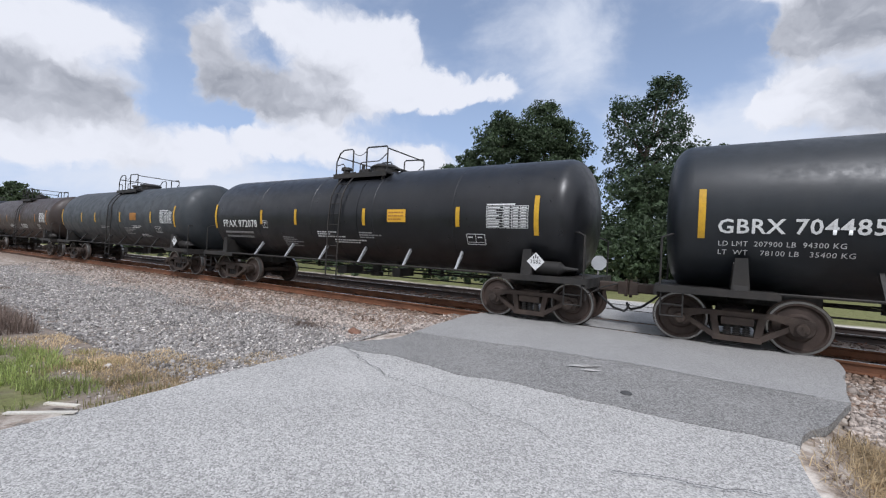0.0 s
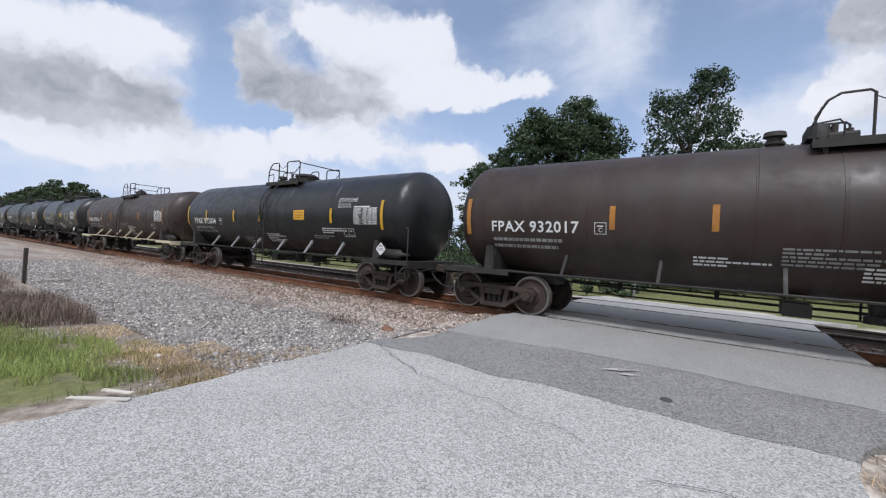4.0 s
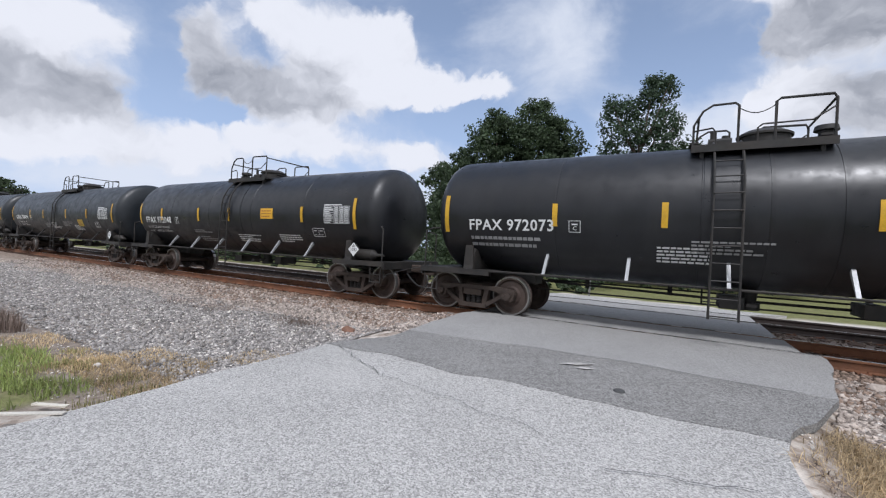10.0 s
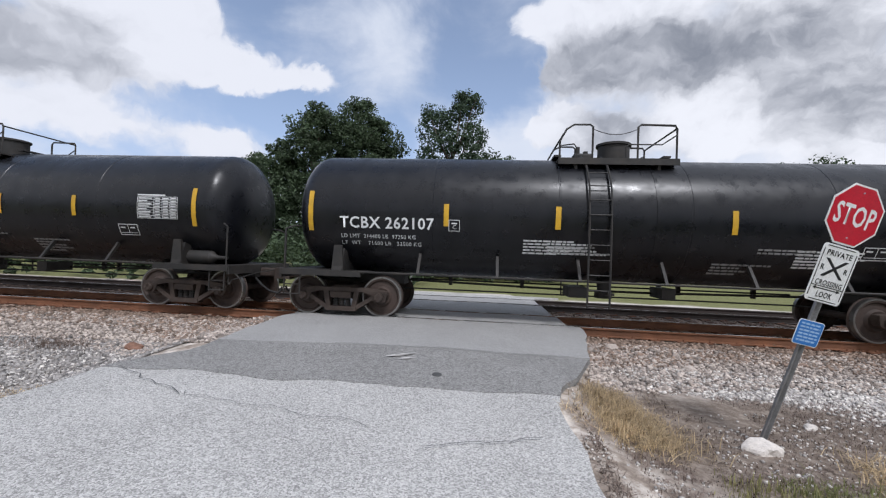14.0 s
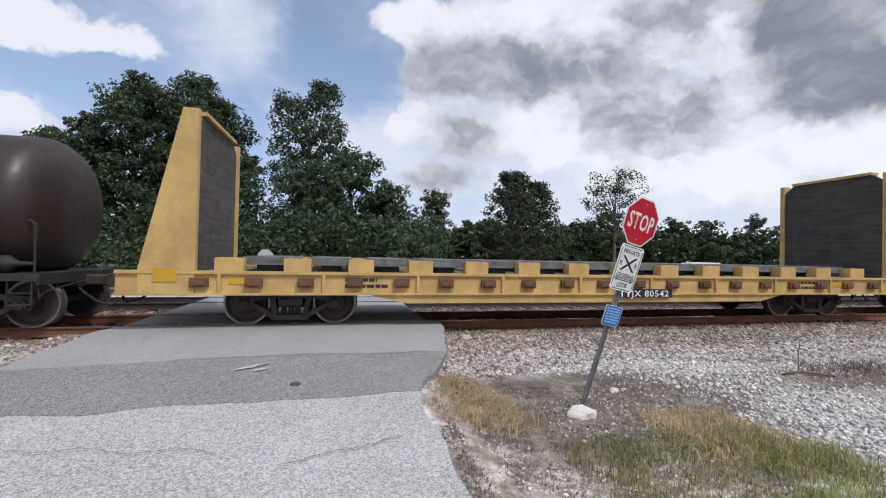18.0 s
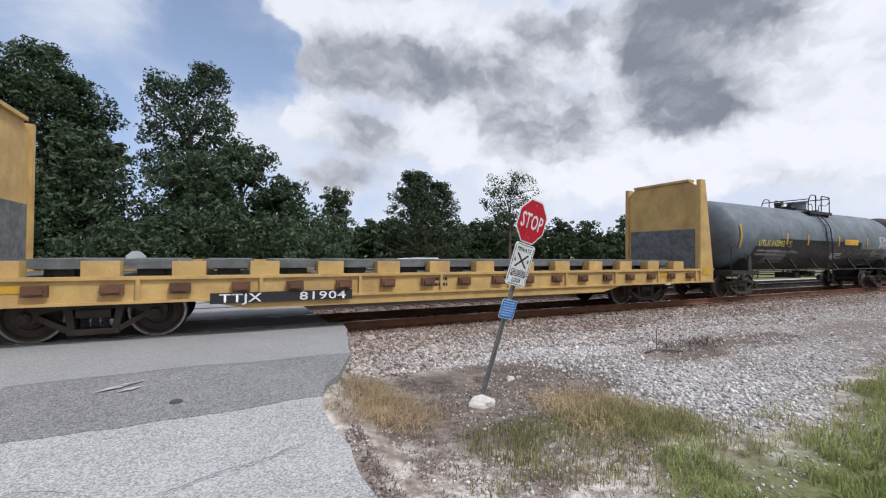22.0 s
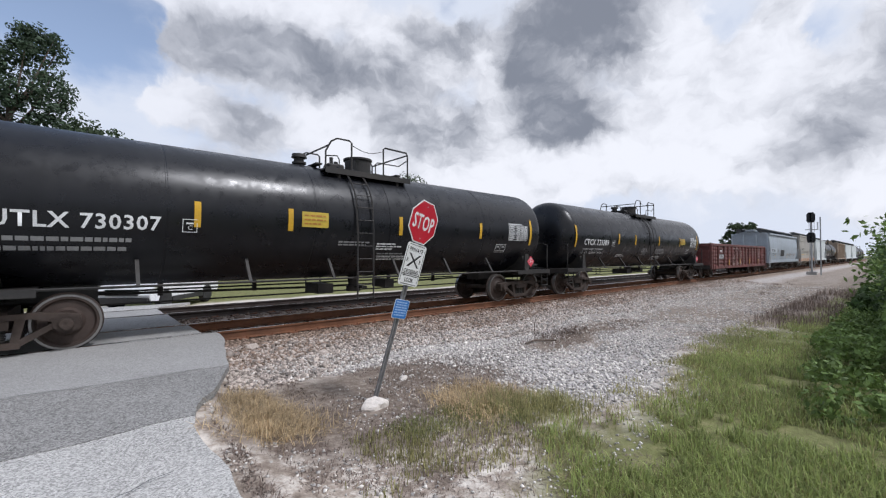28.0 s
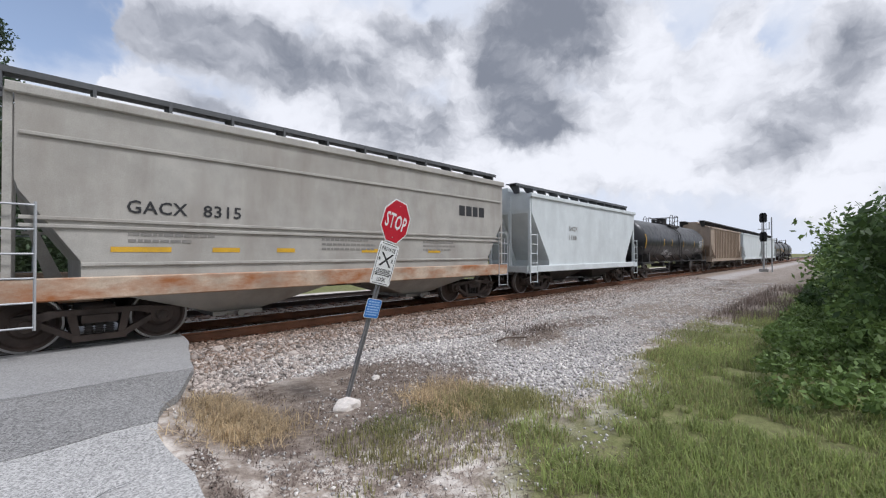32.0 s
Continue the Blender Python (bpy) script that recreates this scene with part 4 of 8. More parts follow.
def zones(x, y):
    """Shares of brown ballast fines, sand, dead litter, green sod and white gravel at a place."""
    n1, n2 = fbm(x, y, 0.45, 3.1), fbm(x, y, 1.3, 7.7)
    w = n1 * 0.9 + n2 * 0.5
    brown = smooth(-3.4 + 0.5 * w, -1.9 + 0.4 * w, y) * (1 - smooth(5.6, 6.4, y + 0.3 * w))
    sand = smooth(5.8, 6.8, y + 0.4 * w) * (1 - smooth(9.2, 10.2, y + 0.5 * w)) * smooth(-14, -6, x)
    edge = float(np.interp(x, *GREEN_LINE))
    green = 1 - smooth(edge - 0.5 + 0.6 * w, edge + 0.25 + 0.6 * w, y)
    if y > 9.0:
        green = smooth(9.2, 10.0, y + 0.4 * w)
    white = dry = 0.0
    if 0 < x and y < 0:
        white = smooth(4.4 + w, 5.6 + w, x) * smooth(edge - 0.1, edge + 0.6, y + 0.3 * w) * (1 - smooth(-4.9, -4.2, y + 0.5 * w))
        low = -4.1 - 1.1 * smooth(4.0, 6.0, x)
        white = max(white, 0.9 * smooth(low, low + 0.4, y + 0.3 * w) * (1 - smooth(-2.7, -2.0, y + 0.3 * w)) * smooth(1.9, 3.4, x + w))
        dry = smooth(1.0, 1.5, x) * (1 - smooth(4.8, 5.8, x + w)) * smooth(-6.5, -5.7, y + 0.7 * w) * (1 - smooth(-4.2, -3.6, y + 0.5 * w))
        dry = max(dry, smooth(7.0, 8.2, x + w) * (1 - smooth(10.8, 12.2, x + w)) * smooth(-5.4, -4.9, y + 0.5 * w) * (1 - smooth(-4.5, -4.0, y + 0.4 * w)))
        dry = max(dry, smooth(12.5, 15.5, x + w) * smooth(-9, -8, y) * (1 - smooth(-7.2, -5.9, y + 0.8 * w)))
        dry = max(dry, 0.8 * smooth(0.1, 0.35, n2 + 0.5 * n1) * (1 - white) * smooth(-7.6, -7.0, y) * (1 - smooth(3.6, 4.6, x)))
        dry = max(dry, 0.75 * smooth(0.10, 0.4, fbm(x * 0.35, y, 1.0, 4.4)) * smooth(6, 9, x) * smooth(edge - 0.2, edge + 0.6, y) * (1 - smooth(-5.4, -4.6, y)))
        dry = max(dry, 0.72 * smooth(14, 20, x + 2 * w) * (1 - smooth(-4.6, -3.4, y + 1.2 * w)) * smooth(-9, -8, y))
        dry = max(dry, 0.65 * smooth(7.5, 12, x + w) * (1 - smooth(-4.2, -2.8, y + 0.6 * w)) * (0.6 + 0.8 * smooth(-0.2, 0.3, n1)))
        white *= 1 - 0.9 * dry
    elif y < 0:
        white = smooth(-7.3, -6.4, y + 0.6 * w) * (1 - smooth(-3.9, -2.9, y + 0.5 * w)) * (1 - smooth(-5.3, -4.8, x + 0.2 * w)) * 0.45
        dry = (1 - smooth(-7.4, -6.5, y + 0.6 * w)) * (1 - smooth(-6.0, -5.0, x)) * 0.9
        dry = max(dry, (0.35 + 0.5 * smooth(-0.1, 0.4, n2)) * (1 - smooth(-8.0, -5.2, x)) * (1 - smooth(-3.4, -2.4, y + 0.4 * w)))
    return brown, sand, dry, green, white


def ground_material():
    m = bpy.data.materials.new("gravel_dirt_and_sod")
    m.use_nodes = True
    nt = m.node_tree
    N, L = nt.nodes.new, nt.links.new
    b = nt.nodes["Principled BSDF"]
    b.inputs["Roughness"].default_value = 0.95
    b.inputs["Specular IOR Level"].default_value = 0.2
    coord = N("ShaderNodeTexCoord")

    def tone(stops, scale, detail=6):
        n = N("ShaderNodeTexNoise")
        n.inputs["Scale"].default_value, n.inputs["Detail"].default_value, n.inputs["Roughness"].default_value = scale, detail, 0.7
        L(coord.outputs["Object"], n.inputs["Vector"])
        r = N("ShaderNodeValToRGB")
        for i, (p, c) in enumerate(stops):
            e = r.color_ramp.elements[i] if i < 2 else r.color_ramp.elements.new(p)
            e.position, e.color = p, (*c, 1)
        L(n.outputs["Fac"], r.inputs[0])
        return r.outputs[0]

    def mix(fac, a, c):
        n = N("ShaderNodeMix")
        n.data_type = "RGBA"
        L(fac, n.inputs[0]), L(a, n.inputs[6]), L(c, n.inputs[7])
        return n.outputs[2]

    dirt = tone([(0.36, (0.19, 0.15, 0.12)), (0.47, (0.36, 0.30, 0.25)), (0.55, (0.58, 0.52, 0.46)), (0.66, (0.76, 0.70, 0.63))], 3.4, 9)
    gravel = tone([(0.3, (0.13, 0.09, 0.065)), (0.5, (0.25, 0.195, 0.155)), (0.72, (0.40, 0.34, 0.30))], 14)
    sand = tone([(0.3, (0.50, 0.45, 0.39)), (0.7, (0.66, 0.62, 0.56))], 3)
    dry = tone([(0.3, (0.12, 0.092, 0.075)), (0.5, (0.22, 0.178, 0.145)), (0.7, (0.36, 0.31, 0.26))], 9)
    sod = tone([(0.32, (0.12, 0.11, 0.055)), (0.5, (0.17, 0.18, 0.07)), (0.72, (0.26, 0.235, 0.12))], 5)
    white = tone([(0.3, (0.26, 0.235, 0.22)), (0.5, (0.42, 0.39, 0.375)), (0.72, (0.58, 0.555, 0.54))], 11)
    col = dirt
    for key, tex in (("gravel", gravel), ("sand", sand), ("white", white), ("dry", dry), ("green", sod)):
        a = N("ShaderNodeAttribute")
        a.attribute_name = key
        col = mix(a.outputs["Fac"], col, tex)
    L(col, b.inputs["Base Color"])
    nb = N("ShaderNodeTexNoise")
    nb.inputs["Scale"].default_value, nb.inputs["Detail"].default_value = 30, 5
    L(coord.outputs["Object"], nb.inputs["Vector"])
    bp = N("ShaderNodeBump")
    bp.inputs["Strength"].default_value, bp.inputs["Distance"].default_value = 0.7, 0.03
    L(nb.outputs["Fac"], bp.inputs["Height"])
    L(bp.outputs[0], b.inputs["Normal"])
    return m


def build_ground():
    xs, ys = graded(-2500, 2500, -24, 34, 0.28), graded(-2000, 2500, -13, 11, 0.24)
    nx, ny = len(xs), len(ys)
    verts = np.array([(x, y, ground_z(x, y)) for y in ys for x in xs], np.float32)
    i = (np.arange(ny - 1)[:, None] * nx + np.arange(nx - 1)[None, :]).ravel()
    faces = np.stack([i, i + 1, i + 1 + nx, i + nx], 1)
    z = np.array([zones(x, y) for y in ys for x in xs])
    me = raw_mesh("ground", verts, faces, ground_material(), dict(gravel=z[:, 0], sand=z[:, 1], dry=z[:, 2], green=z[:, 3], white=z[:, 4]))
    me.shade_smooth()
    return tagged(new("ground", me), "gravel, bare dirt and grass around the tracks", "ground", kind="structure")


build_ground()


# ---- road over the tracks ----
def asphalt(name, dark, light, cell, contrast):
    """Asphalt whose stones show: cells of differing tone in a binder, with broad wear."""
    m = bpy.data.materials.new(name)
    m.use_nodes = True
    nt = m.node_tree
    N, L = nt.nodes.new, nt.links.new
    b = nt.nodes["Principled BSDF"]
    b.inputs["Roughness"].default_value, b.inputs["Specular IOR Level"].default_value = 0.9, 0.2
    coord = N("ShaderNodeTexCoord")
    v = N("ShaderNodeTexVoronoi")
    v.inputs["Scale"].default_value = cell
    L(coord.outputs["Object"], v.inputs["Vector"])
    hue = N("ShaderNodeSeparateColor")
    L(v.outputs["Color"], hue.inputs[0])
    wear = N("ShaderNodeTexNoise")
    wear.inputs["Scale"].default_value, wear.inputs["Detail"].default_value, wear.inputs["Roughness"].default_value = 0.9, 6, 0.65
    L(coord.outputs["Object"], wear.inputs["Vector"])
    fine = N("ShaderNodeTexNoise")
    fine.inputs["Scale"].default_value, fine.inputs["Detail"].default_value = cell * 0.35, 3
    L(coord.outputs["Object"], fine.inputs["Vector"])
    def op(kind, a, c):
        n = N("ShaderNodeMath")
        n.operation = kind
        for i, s in enumerate((a, c)):
            if isinstance(s, (int, float)):
                n.inputs[i].default_value = s
            else:
                L(s, n.inputs[i])
        return n.outputs[0]
    k = op("ADD", op("MULTIPLY", op("SUBTRACT", hue.outputs[0], 0.5), contrast), op("MULTIPLY", op("SUBTRACT", wear.outputs["Fac"], 0.5), 0.6))
    k = op("ADD", k, op("MULTIPLY", op("SUBTRACT", fine.outputs["Fac"], 0.5), 0.6))
    r = N("ShaderNodeMapRange")
    r.inputs[1].default_value, r.inputs[2].default_value = -0.75, 0.75
    L(k, r.inputs[0])
    mx = N("ShaderNodeMix")
    mx.data_type = "RGBA"
    L(r.outputs[0], mx.inputs[0])
    mx.inputs[6].default_value, mx.inputs[7].default_value = (*dark, 1), (*light, 1)
    L(mx.outputs[2], b.inputs["Base Color"])
    bp = N("ShaderNodeBump")
    bp.inputs["Strength"].default_value, bp.inputs["Distance"].default_value = 0.6, 0.006
    L(v.outputs["Distance"], bp.inputs["Height"])
    bp.invert = True
    L(bp.outputs[0], b.inputs["Normal"])
    return m


OLD = asphalt("worn_pale_asphalt", (0.18, 0.174, 0.166), (0.64, 0.625, 0.60), 85, 1.15)
MID = asphalt("dark_patched_asphalt", (0.08, 0.078, 0.076), (0.40, 0.39, 0.375), 85, 1.15)
NEWER = asphalt("smooth_grey_asphalt", (0.19, 0.185, 0.178), (0.45, 0.442, 0.43), 90, 0.9)
TAR = surface("black_tar", (0.07, 0.07, 0.07), 0.7, vary=0.3)


def road_edges(y):
    l = float(np.interp(y, [-40, -10, -7.5, -5.1, -4.3, -2.0, -0.8], [-5.8, -5.0, -5.0, -4.85, -4.35, -4.45, -4.4])) + 0.07 * fbm(y, 2.0, 1.6)
    r = float(np.interp(y, [-40, -10, -7.3, -6.7, -6.0, -5.5, -5.1, -4.86, -4.5, -3.5, -1.45, -0.8], [1.2, 1.05, 0.99, 0.95, 0.92, 0.92, 1.0, 1.06, 1.28, 1.68, 2.12, 2.15])) + 0.06 * fbm(y, 9.0, 1.8)
    if y < -7:
        l -= (-7 - y) * 0.02
    return l, r


def slab(name, y0, y1, mt, label, lift=0.0, edges=road_edges, front=None, back=None, category="road"):
    """A sheet of road between two cross lines, which may waver, 5 cm thick."""
    ny, nx = max(2, int((y1 - y0) / 0.22)), 30
    top = []
    for j in range(ny + 1):
        row = []
        for i in range(nx + 1):
            u = i / nx
            y = y0 + (y1 - y0) * j / ny
            l, r = edges(y)
            x = l + (r - l) * u
            a = front(x) if front else y0
            c = back(x) if back else y1
            yy = a + (c - a) * j / ny
            l, r = edges(yy)
            x = l + (r - l) * u
            row.append((x, yy, road_z(yy) + lift + 0.012 * fbm(x, yy, 0.6)))
        top.append(row)
    b = Build()
    n = nx + 1
    b.add([p for row in top for p in row], [(j * n + i, j * n + i + 1, (j + 1) * n + i + 1, (j + 1) * n + i) for j in range(ny) for i in range(nx)])
    rim = [(0, i) for i in range(nx + 1)] + [(j, nx) for j in range(1, ny + 1)] + [(ny, i) for i in range(nx - 1, -1, -1)] + [(j, 0) for j in range(ny - 1, 0, -1)]
    ring = [top[j][i] for j, i in rim]
    low = [(x, y, z - 0.09) for x, y, z in ring]
    k = len(ring)
    b.add(ring + low, [(i, (i + 1) % k, k + (i + 1) % k, k + i) for i in range(k)])
    return tagged(part(name, b, mt, None), label, category, kind="structure")


patch_edge = lambda x: -5.22 + 0.16 * fbm(x, 4.0, 0.9) + 0.05 * fbm(x, 1.0, 4)
strip_edge = lambda x: -3.5 + 0.10 * fbm(x, 8.0, 0.5) + 0.22 * smooth(-2.0, -4.5, x) * -1
slab("road_approach", -40, -5.2, OLD, "worn pale asphalt road with exposed stone", back=patch_edge)
slab("road_patch", -5.2, -3.5, MID, "darker patched asphalt before the crossing", lift=0.008, front=lambda x: patch_edge(x) - 0.02, back=strip_edge)
slab("road_apron", -3.5, -0.86, NEWER, "smooth grey asphalt apron at the rails", lift=0.014, front=lambda x: strip_edge(x) - 0.02)
between = lambda y: (-4.3, 1.9 - 0.02 * (y + 0.7))
slab("crossing_panel_1", -0.64, 0.64, NEWER, "asphalt infill between the rails", edges=between)
slab("crossing_panel_2", 0.86, 3.02, NEWER, "asphalt infill between the two tracks", edges=lambda y: (-4.3, 1.8))
slab("crossing_panel_3", 3.26, 4.54, NEWER, "asphalt infill between the rails", edges=lambda y: (-4.3, 1.75))
slab("road_far_side", 4.76, 7.5, OLD, "sandy pale asphalt beyond the tracks", edges=lambda y: (-4.4 - 0.1 * (y - 4.7), 1.7 + 0.5 * (y - 4.7)))


def crack(points, width, name="road_crack"):
    """A thin tar-dark crack that wanders along the road surface."""
    b = Build()
    for (x0, y0), (x1, y1) in zip(points, points[1:]):
        d = Vector((x1 - x0, y1 - y0)).normalized()
        n = Vector((-d.y, d.x)) * width / 2
        q = [(x0 - n.x, y0 - n.y), (x1 - n.x, y1 - n.y), (x1 + n.x, y1 + n.y), (x0 + n.x, y0 + n.y)]
        b.add([(x, y, road_z(y) + 0.024 + 0.012 * fbm(x, y, 0.6)) for x, y in q], [(0, 1, 2, 3)])
    tagged(part(name, b, TAR, None), "dark crack in the asphalt", "crack", kind="structure")


def wander(x0, y0, x1, y1, n, amp, seed):
    r = random.Random(seed)
    return [(x0 + (x1 - x0) * i / n + r.uniform(-amp, amp), y0 + (y1 - y0) * i / n + r.uniform(-amp, amp)) for i in range(n + 1)]


crack([(x, strip_edge(x)) for x in np.linspace(-2.4, 1.4, 26)], 0.014)
crack(wander(-4.6, -5.3, -3.3, -5.9, 9, 0.04, 1), 0.010)
crack(wander(-3.3, -5.9, -1.0, -6.3, 14, 0.05, 2), 0.006)
crack(wander(-0.4, -6.6, 0.6, -6.3, 8, 0.03, 4), 0.009)
b = Build().lathe([(road_z(-4.75) + 0.0, 0.01), (road_z(-4.75) + 0.012, 0.07), (road_z(-4.75) + 0.028, 0.06), (road_z(-4.75) + 0.030, 0.01)], "z", (-0.55, -4.75, 0), 14)
tagged(part("tar_blot", b, TAR, None), "round dark tar blot on the asphalt", "stain", kind="structure")
GASH = surface("bare_scraped_stone", (0.48, 0.46, 0.44), 0.9, vary=0.25, size=6, bump=0.3)
b = Build()
for k, (x, y, l, w) in enumerate([(-1.45, -4.15, 0.55, 0.05), (-1.3, -4.05, 0.4, 0.05), (-1.2, -4.22, 0.3, 0.04)]):
    d = Vector((0.85, 0.5)).normalized()
    n = Vector((-d.y, d.x)) * w
    q = [(x, y), (x + d.x * l * 0.5 - n.x, y + d.y * l * 0.5 - n.y), (x + d.x * l, y + d.y * l), (x + d.x * l * 0.4 + n.x, y + d.y * l * 0.4 + n.y)]
    b.add([(u, v, road_z(v) + 0.03) for u, v in q], [(0, 1, 2, 3)])
tagged(part("road_scrape", b, GASH, None), "pale scrape in the asphalt patch", "scrape", kind="structure")

# ---- tracks ----
RAILSIDE = surface("rusty_rail_steel", (0.20, 0.085, 0.042), 0.8, vary=0.3, size=2, bump=0.2, dirt=(0.10, 0.05, 0.03), dirt_amount=0.7, dirt_size=(0.8, 0.2, 0.2))
RAILDULL = surface("dark_siding_rail_steel", (0.045, 0.035, 0.032), 0.75, vary=0.3, size=2, bump=0.2)
RAILTOP = surface("polished_rail_head", (0.50, 0.48, 0.46), 0.25, metal=1.0, vary=0.1, bump=0.02)
TIE = surface("creosoted_tie_wood", (0.085, 0.052, 0.035), 0.9, vary=0.3, size=3, bump=0.5, bump_size=25, thing=0.3, dirt=(0.14, 0.075, 0.045), dirt_amount=0.7, dirt_size=(0.1, 1.5, 0.1))
PLATE = surface("rusty_tie_plate", (0.15, 0.06, 0.03), 0.85, vary=0.3)


def rail(y, mt, name):
    foot = [(-0.075, -0.185), (0.075, -0.185), (0.075, -0.172), (0.012, -0.155), (0.010, -0.05), (0.036, -0.036), (0.036, -0.006), (0.030, 0.0),
            (-0.030, 0.0), (-0.036, -0.006), (-0.036, -0.036), (-0.010, -0.05), (-0.012, -0.155), (-0.075, -0.172)]
    b = Build()
    xs = list(np.arange(-400, 401, 12.0))
    b.loft([[(x, y + a, z) for a, z in foot] for x in (xs[0], *xs[1:-1:3], xs[-1])])
    ob = tagged(part(name, b, mt, None), "steel rail, rusty brown at the sides" if mt is RAILSIDE else "dark siding rail", "rail", kind="structure")
    part("rail_head", Build().box(xs[0], xs[-1], y - 0.026, y + 0.026, -0.002, 0.0035), RAILTOP, ob, "polished running surface")
    return ob


for k, (y, mt) in enumerate(((-0.753, RAILSIDE), (0.753, RAILSIDE), (3.147, RAILDULL), (4.653, RAILDULL))):
    rail(y, mt, "rail_%d" % (k + 1))


def ties(y, name, x0, x1, seed, group_range):
    """Wooden ties under one track; those along the near stretch are pieces of their own."""
    r = random.Random(seed)
    me = Build().cbox(-0.115, 0.115, -1.30, 1.30, -0.36, -0.188, 0.015).mesh("tie")
    me.materials.append(TIE)
    plate = Build().box(-0.09, 0.09, -0.19, 0.19, -0.188, -0.172).bar((-0.06, 0.11, -0.18), (-0.06, 0.11, -0.14), 0.014, 6).bar((0.06, -0.11, -0.18), (0.06, -0.11, -0.14), 0.014, 6).mesh("tie_plate")
    plate.materials.append(PLATE)
    far, bed = Build(), new(name)
    tagged(bed, "row of creosoted wooden ties under the track", "ties", kind="structure")
    x = x0
    while x < x1:
        dy, turn = r.uniform(-0.07, 0.07), r.uniform(-1.2, 1.2)
        if group_range[0] < x < group_range[1]:
            ob = new("tie", me)
            ob.parent = bed
            ob.matrix_basis = pose(x, y + dy, r.uniform(-0.006, 0.004), 0, 0, turn)
            for s in (-0.753, 0.753):
                p = new("tie_plate", plate)
                p.parent = bed
                p.matrix_basis = pose(x, y + s, 0)
        else:
            far.box(x - 0.115, x + 0.115, y - 1.3 + dy, y + 1.3 + dy, -0.36, -0.19)
        x += 0.53
    ob = part("far_ties", far, TIE, bed)
    tagged(ob, "", "", kind="stuff")


ties(0.0, "ties_main", -150, 150, 5, (-30, 42))
ties(3.9, "ties_siding", -120, 120, 6, (-12, 22))


# ---- loose stone ----
STONE = surface("crushed_ballast_stone", (0.40, 0.345, 0.305), 0.9, vary=0.12, size=0.8, grain=0.2, grain_size=90, bump=0.3, bump_size=120, island=0.58, spec=0.25)
PALESTONE = surface("white_limestone_gravel", (0.56, 0.525, 0.49), 0.9, vary=0.12, size=0.8, grain=0.2, grain_size=90, bump=0.3, bump_size=120, island=0.5, spec=0.25)


def stones(name, label, mt, place, count, size, seed, sink=0.3):
    """Many small angular stones; place(rng, n) gives their x and y."""
    g = np.random.default_rng(seed)
    shape = np.array([(1, 0.1, 0.1), (0.1, 0.95, -0.15), (-0.95, 0.1, 0.15), (-0.1, -0.95, -0.1), (0.1, 0.1, 0.75), (-0.05, -0.05, -0.7)])
    faces = np.array([(0, 1, 4), (1, 2, 4), (2, 3, 4), (3, 0, 4), (1, 0, 5), (2, 1, 5), (3, 2, 5), (0, 3, 5)])
    xy = place(g, count)
    n = len(xy)
    z = np.array([ground_z(x, y) for x, y in xy])
    s = size * g.lognormal(0, 0.28, n)
    v = shape[None] * (1 + g.uniform(-0.32, 0.32, (n, 6, 3)))
    q = g.normal(size=(n, 4))
    q /= np.linalg.norm(q, axis=1, keepdims=True)
    w, a, b, c = q.T
    R = np.stack([1 - 2 * (b * b + c * c), 2 * (a * b - c * w), 2 * (a * c + b * w), 2 * (a * b + c * w), 1 - 2 * (a * a + c * c), 2 * (b * c - a * w),
                  2 * (a * c - b * w), 2 * (b * c + a * w), 1 - 2 * (a * a + b * b)], 1).reshape(n, 3, 3)
    v = np.einsum("nij,nkj->nki", R, v) * s[:, None, None]
    v[:, :, 2] *= 0.8
    v += np.stack([xy[:, 0], xy[:, 1], z + s * sink], 1)[:, None]
    f = faces[None] + (np.arange(n) * 6)[:, None, None]
    me = raw_mesh(name, v.reshape(-1, 3), f.reshape(-1, 3), mt)
    return tagged(new(name, me), label, "gravel", kind="stuff")


def off_road(xy, margin=0.0):
    l = np.array([road_edges(y)[0] for y in xy[:, 1]])
    r = np.array([road_edges(y)[1] for y in xy[:, 1]])
    return xy[(xy[:, 0] < l - margin) | (xy[:, 0] > r + margin)]


def cribs(g, n):
    x = np.where(g.random(n) < 0.6, 1.7 + 26 * g.random(n) ** 1.6, -4.3 - 20 * g.random(n) ** 1.6)
    y = np.where(g.random(n) < 0.5, g.uniform(-1.3, 1.4, n), g.uniform(1.4, 5.3, n))
    return np.stack([x, y], 1)


def scattered(g, n):
    x = np.where(g.random(n) < 0.7, 0.8 + 15 * g.random(n) ** 1.3, -5.0 - 14 * g.random(n) ** 1.2)
    y = g.uniform(-8.4, -4.4, n)
    xy = off_road(np.stack([x, y], 1), 0.02)
    keep = np.array([fbm(a, c, 0.9, 5.5) + 0.5 * fbm(a, c, 3.0, 1.5) > (-0.1 if a > 0 else -0.3) for a, c in xy])
    return xy[keep]


BROWNSTONE = surface("rusty_ballast_stone", (0.25, 0.185, 0.145), 0.9, vary=0.12, size=0.8, grain=0.2, grain_size=90, bump=0.3, bump_size=120, island=0.5, spec=0.25)


def banded(far, near, power=1.0):
    """A sower for stones along the near side of the track between two distances from it."""
    def place(g, n):
        side = g.random(n) < 0.54
        x = np.where(side, 1.0 + 36 * g.random(n) ** 1.9, -4.0 - 28 * g.random(n) ** 1.8)
        y = near - (near - far + 0.35 * np.sin(x * 0.9)) * g.random(n) ** power
        return off_road(np.stack([x, y], 1))
    return place


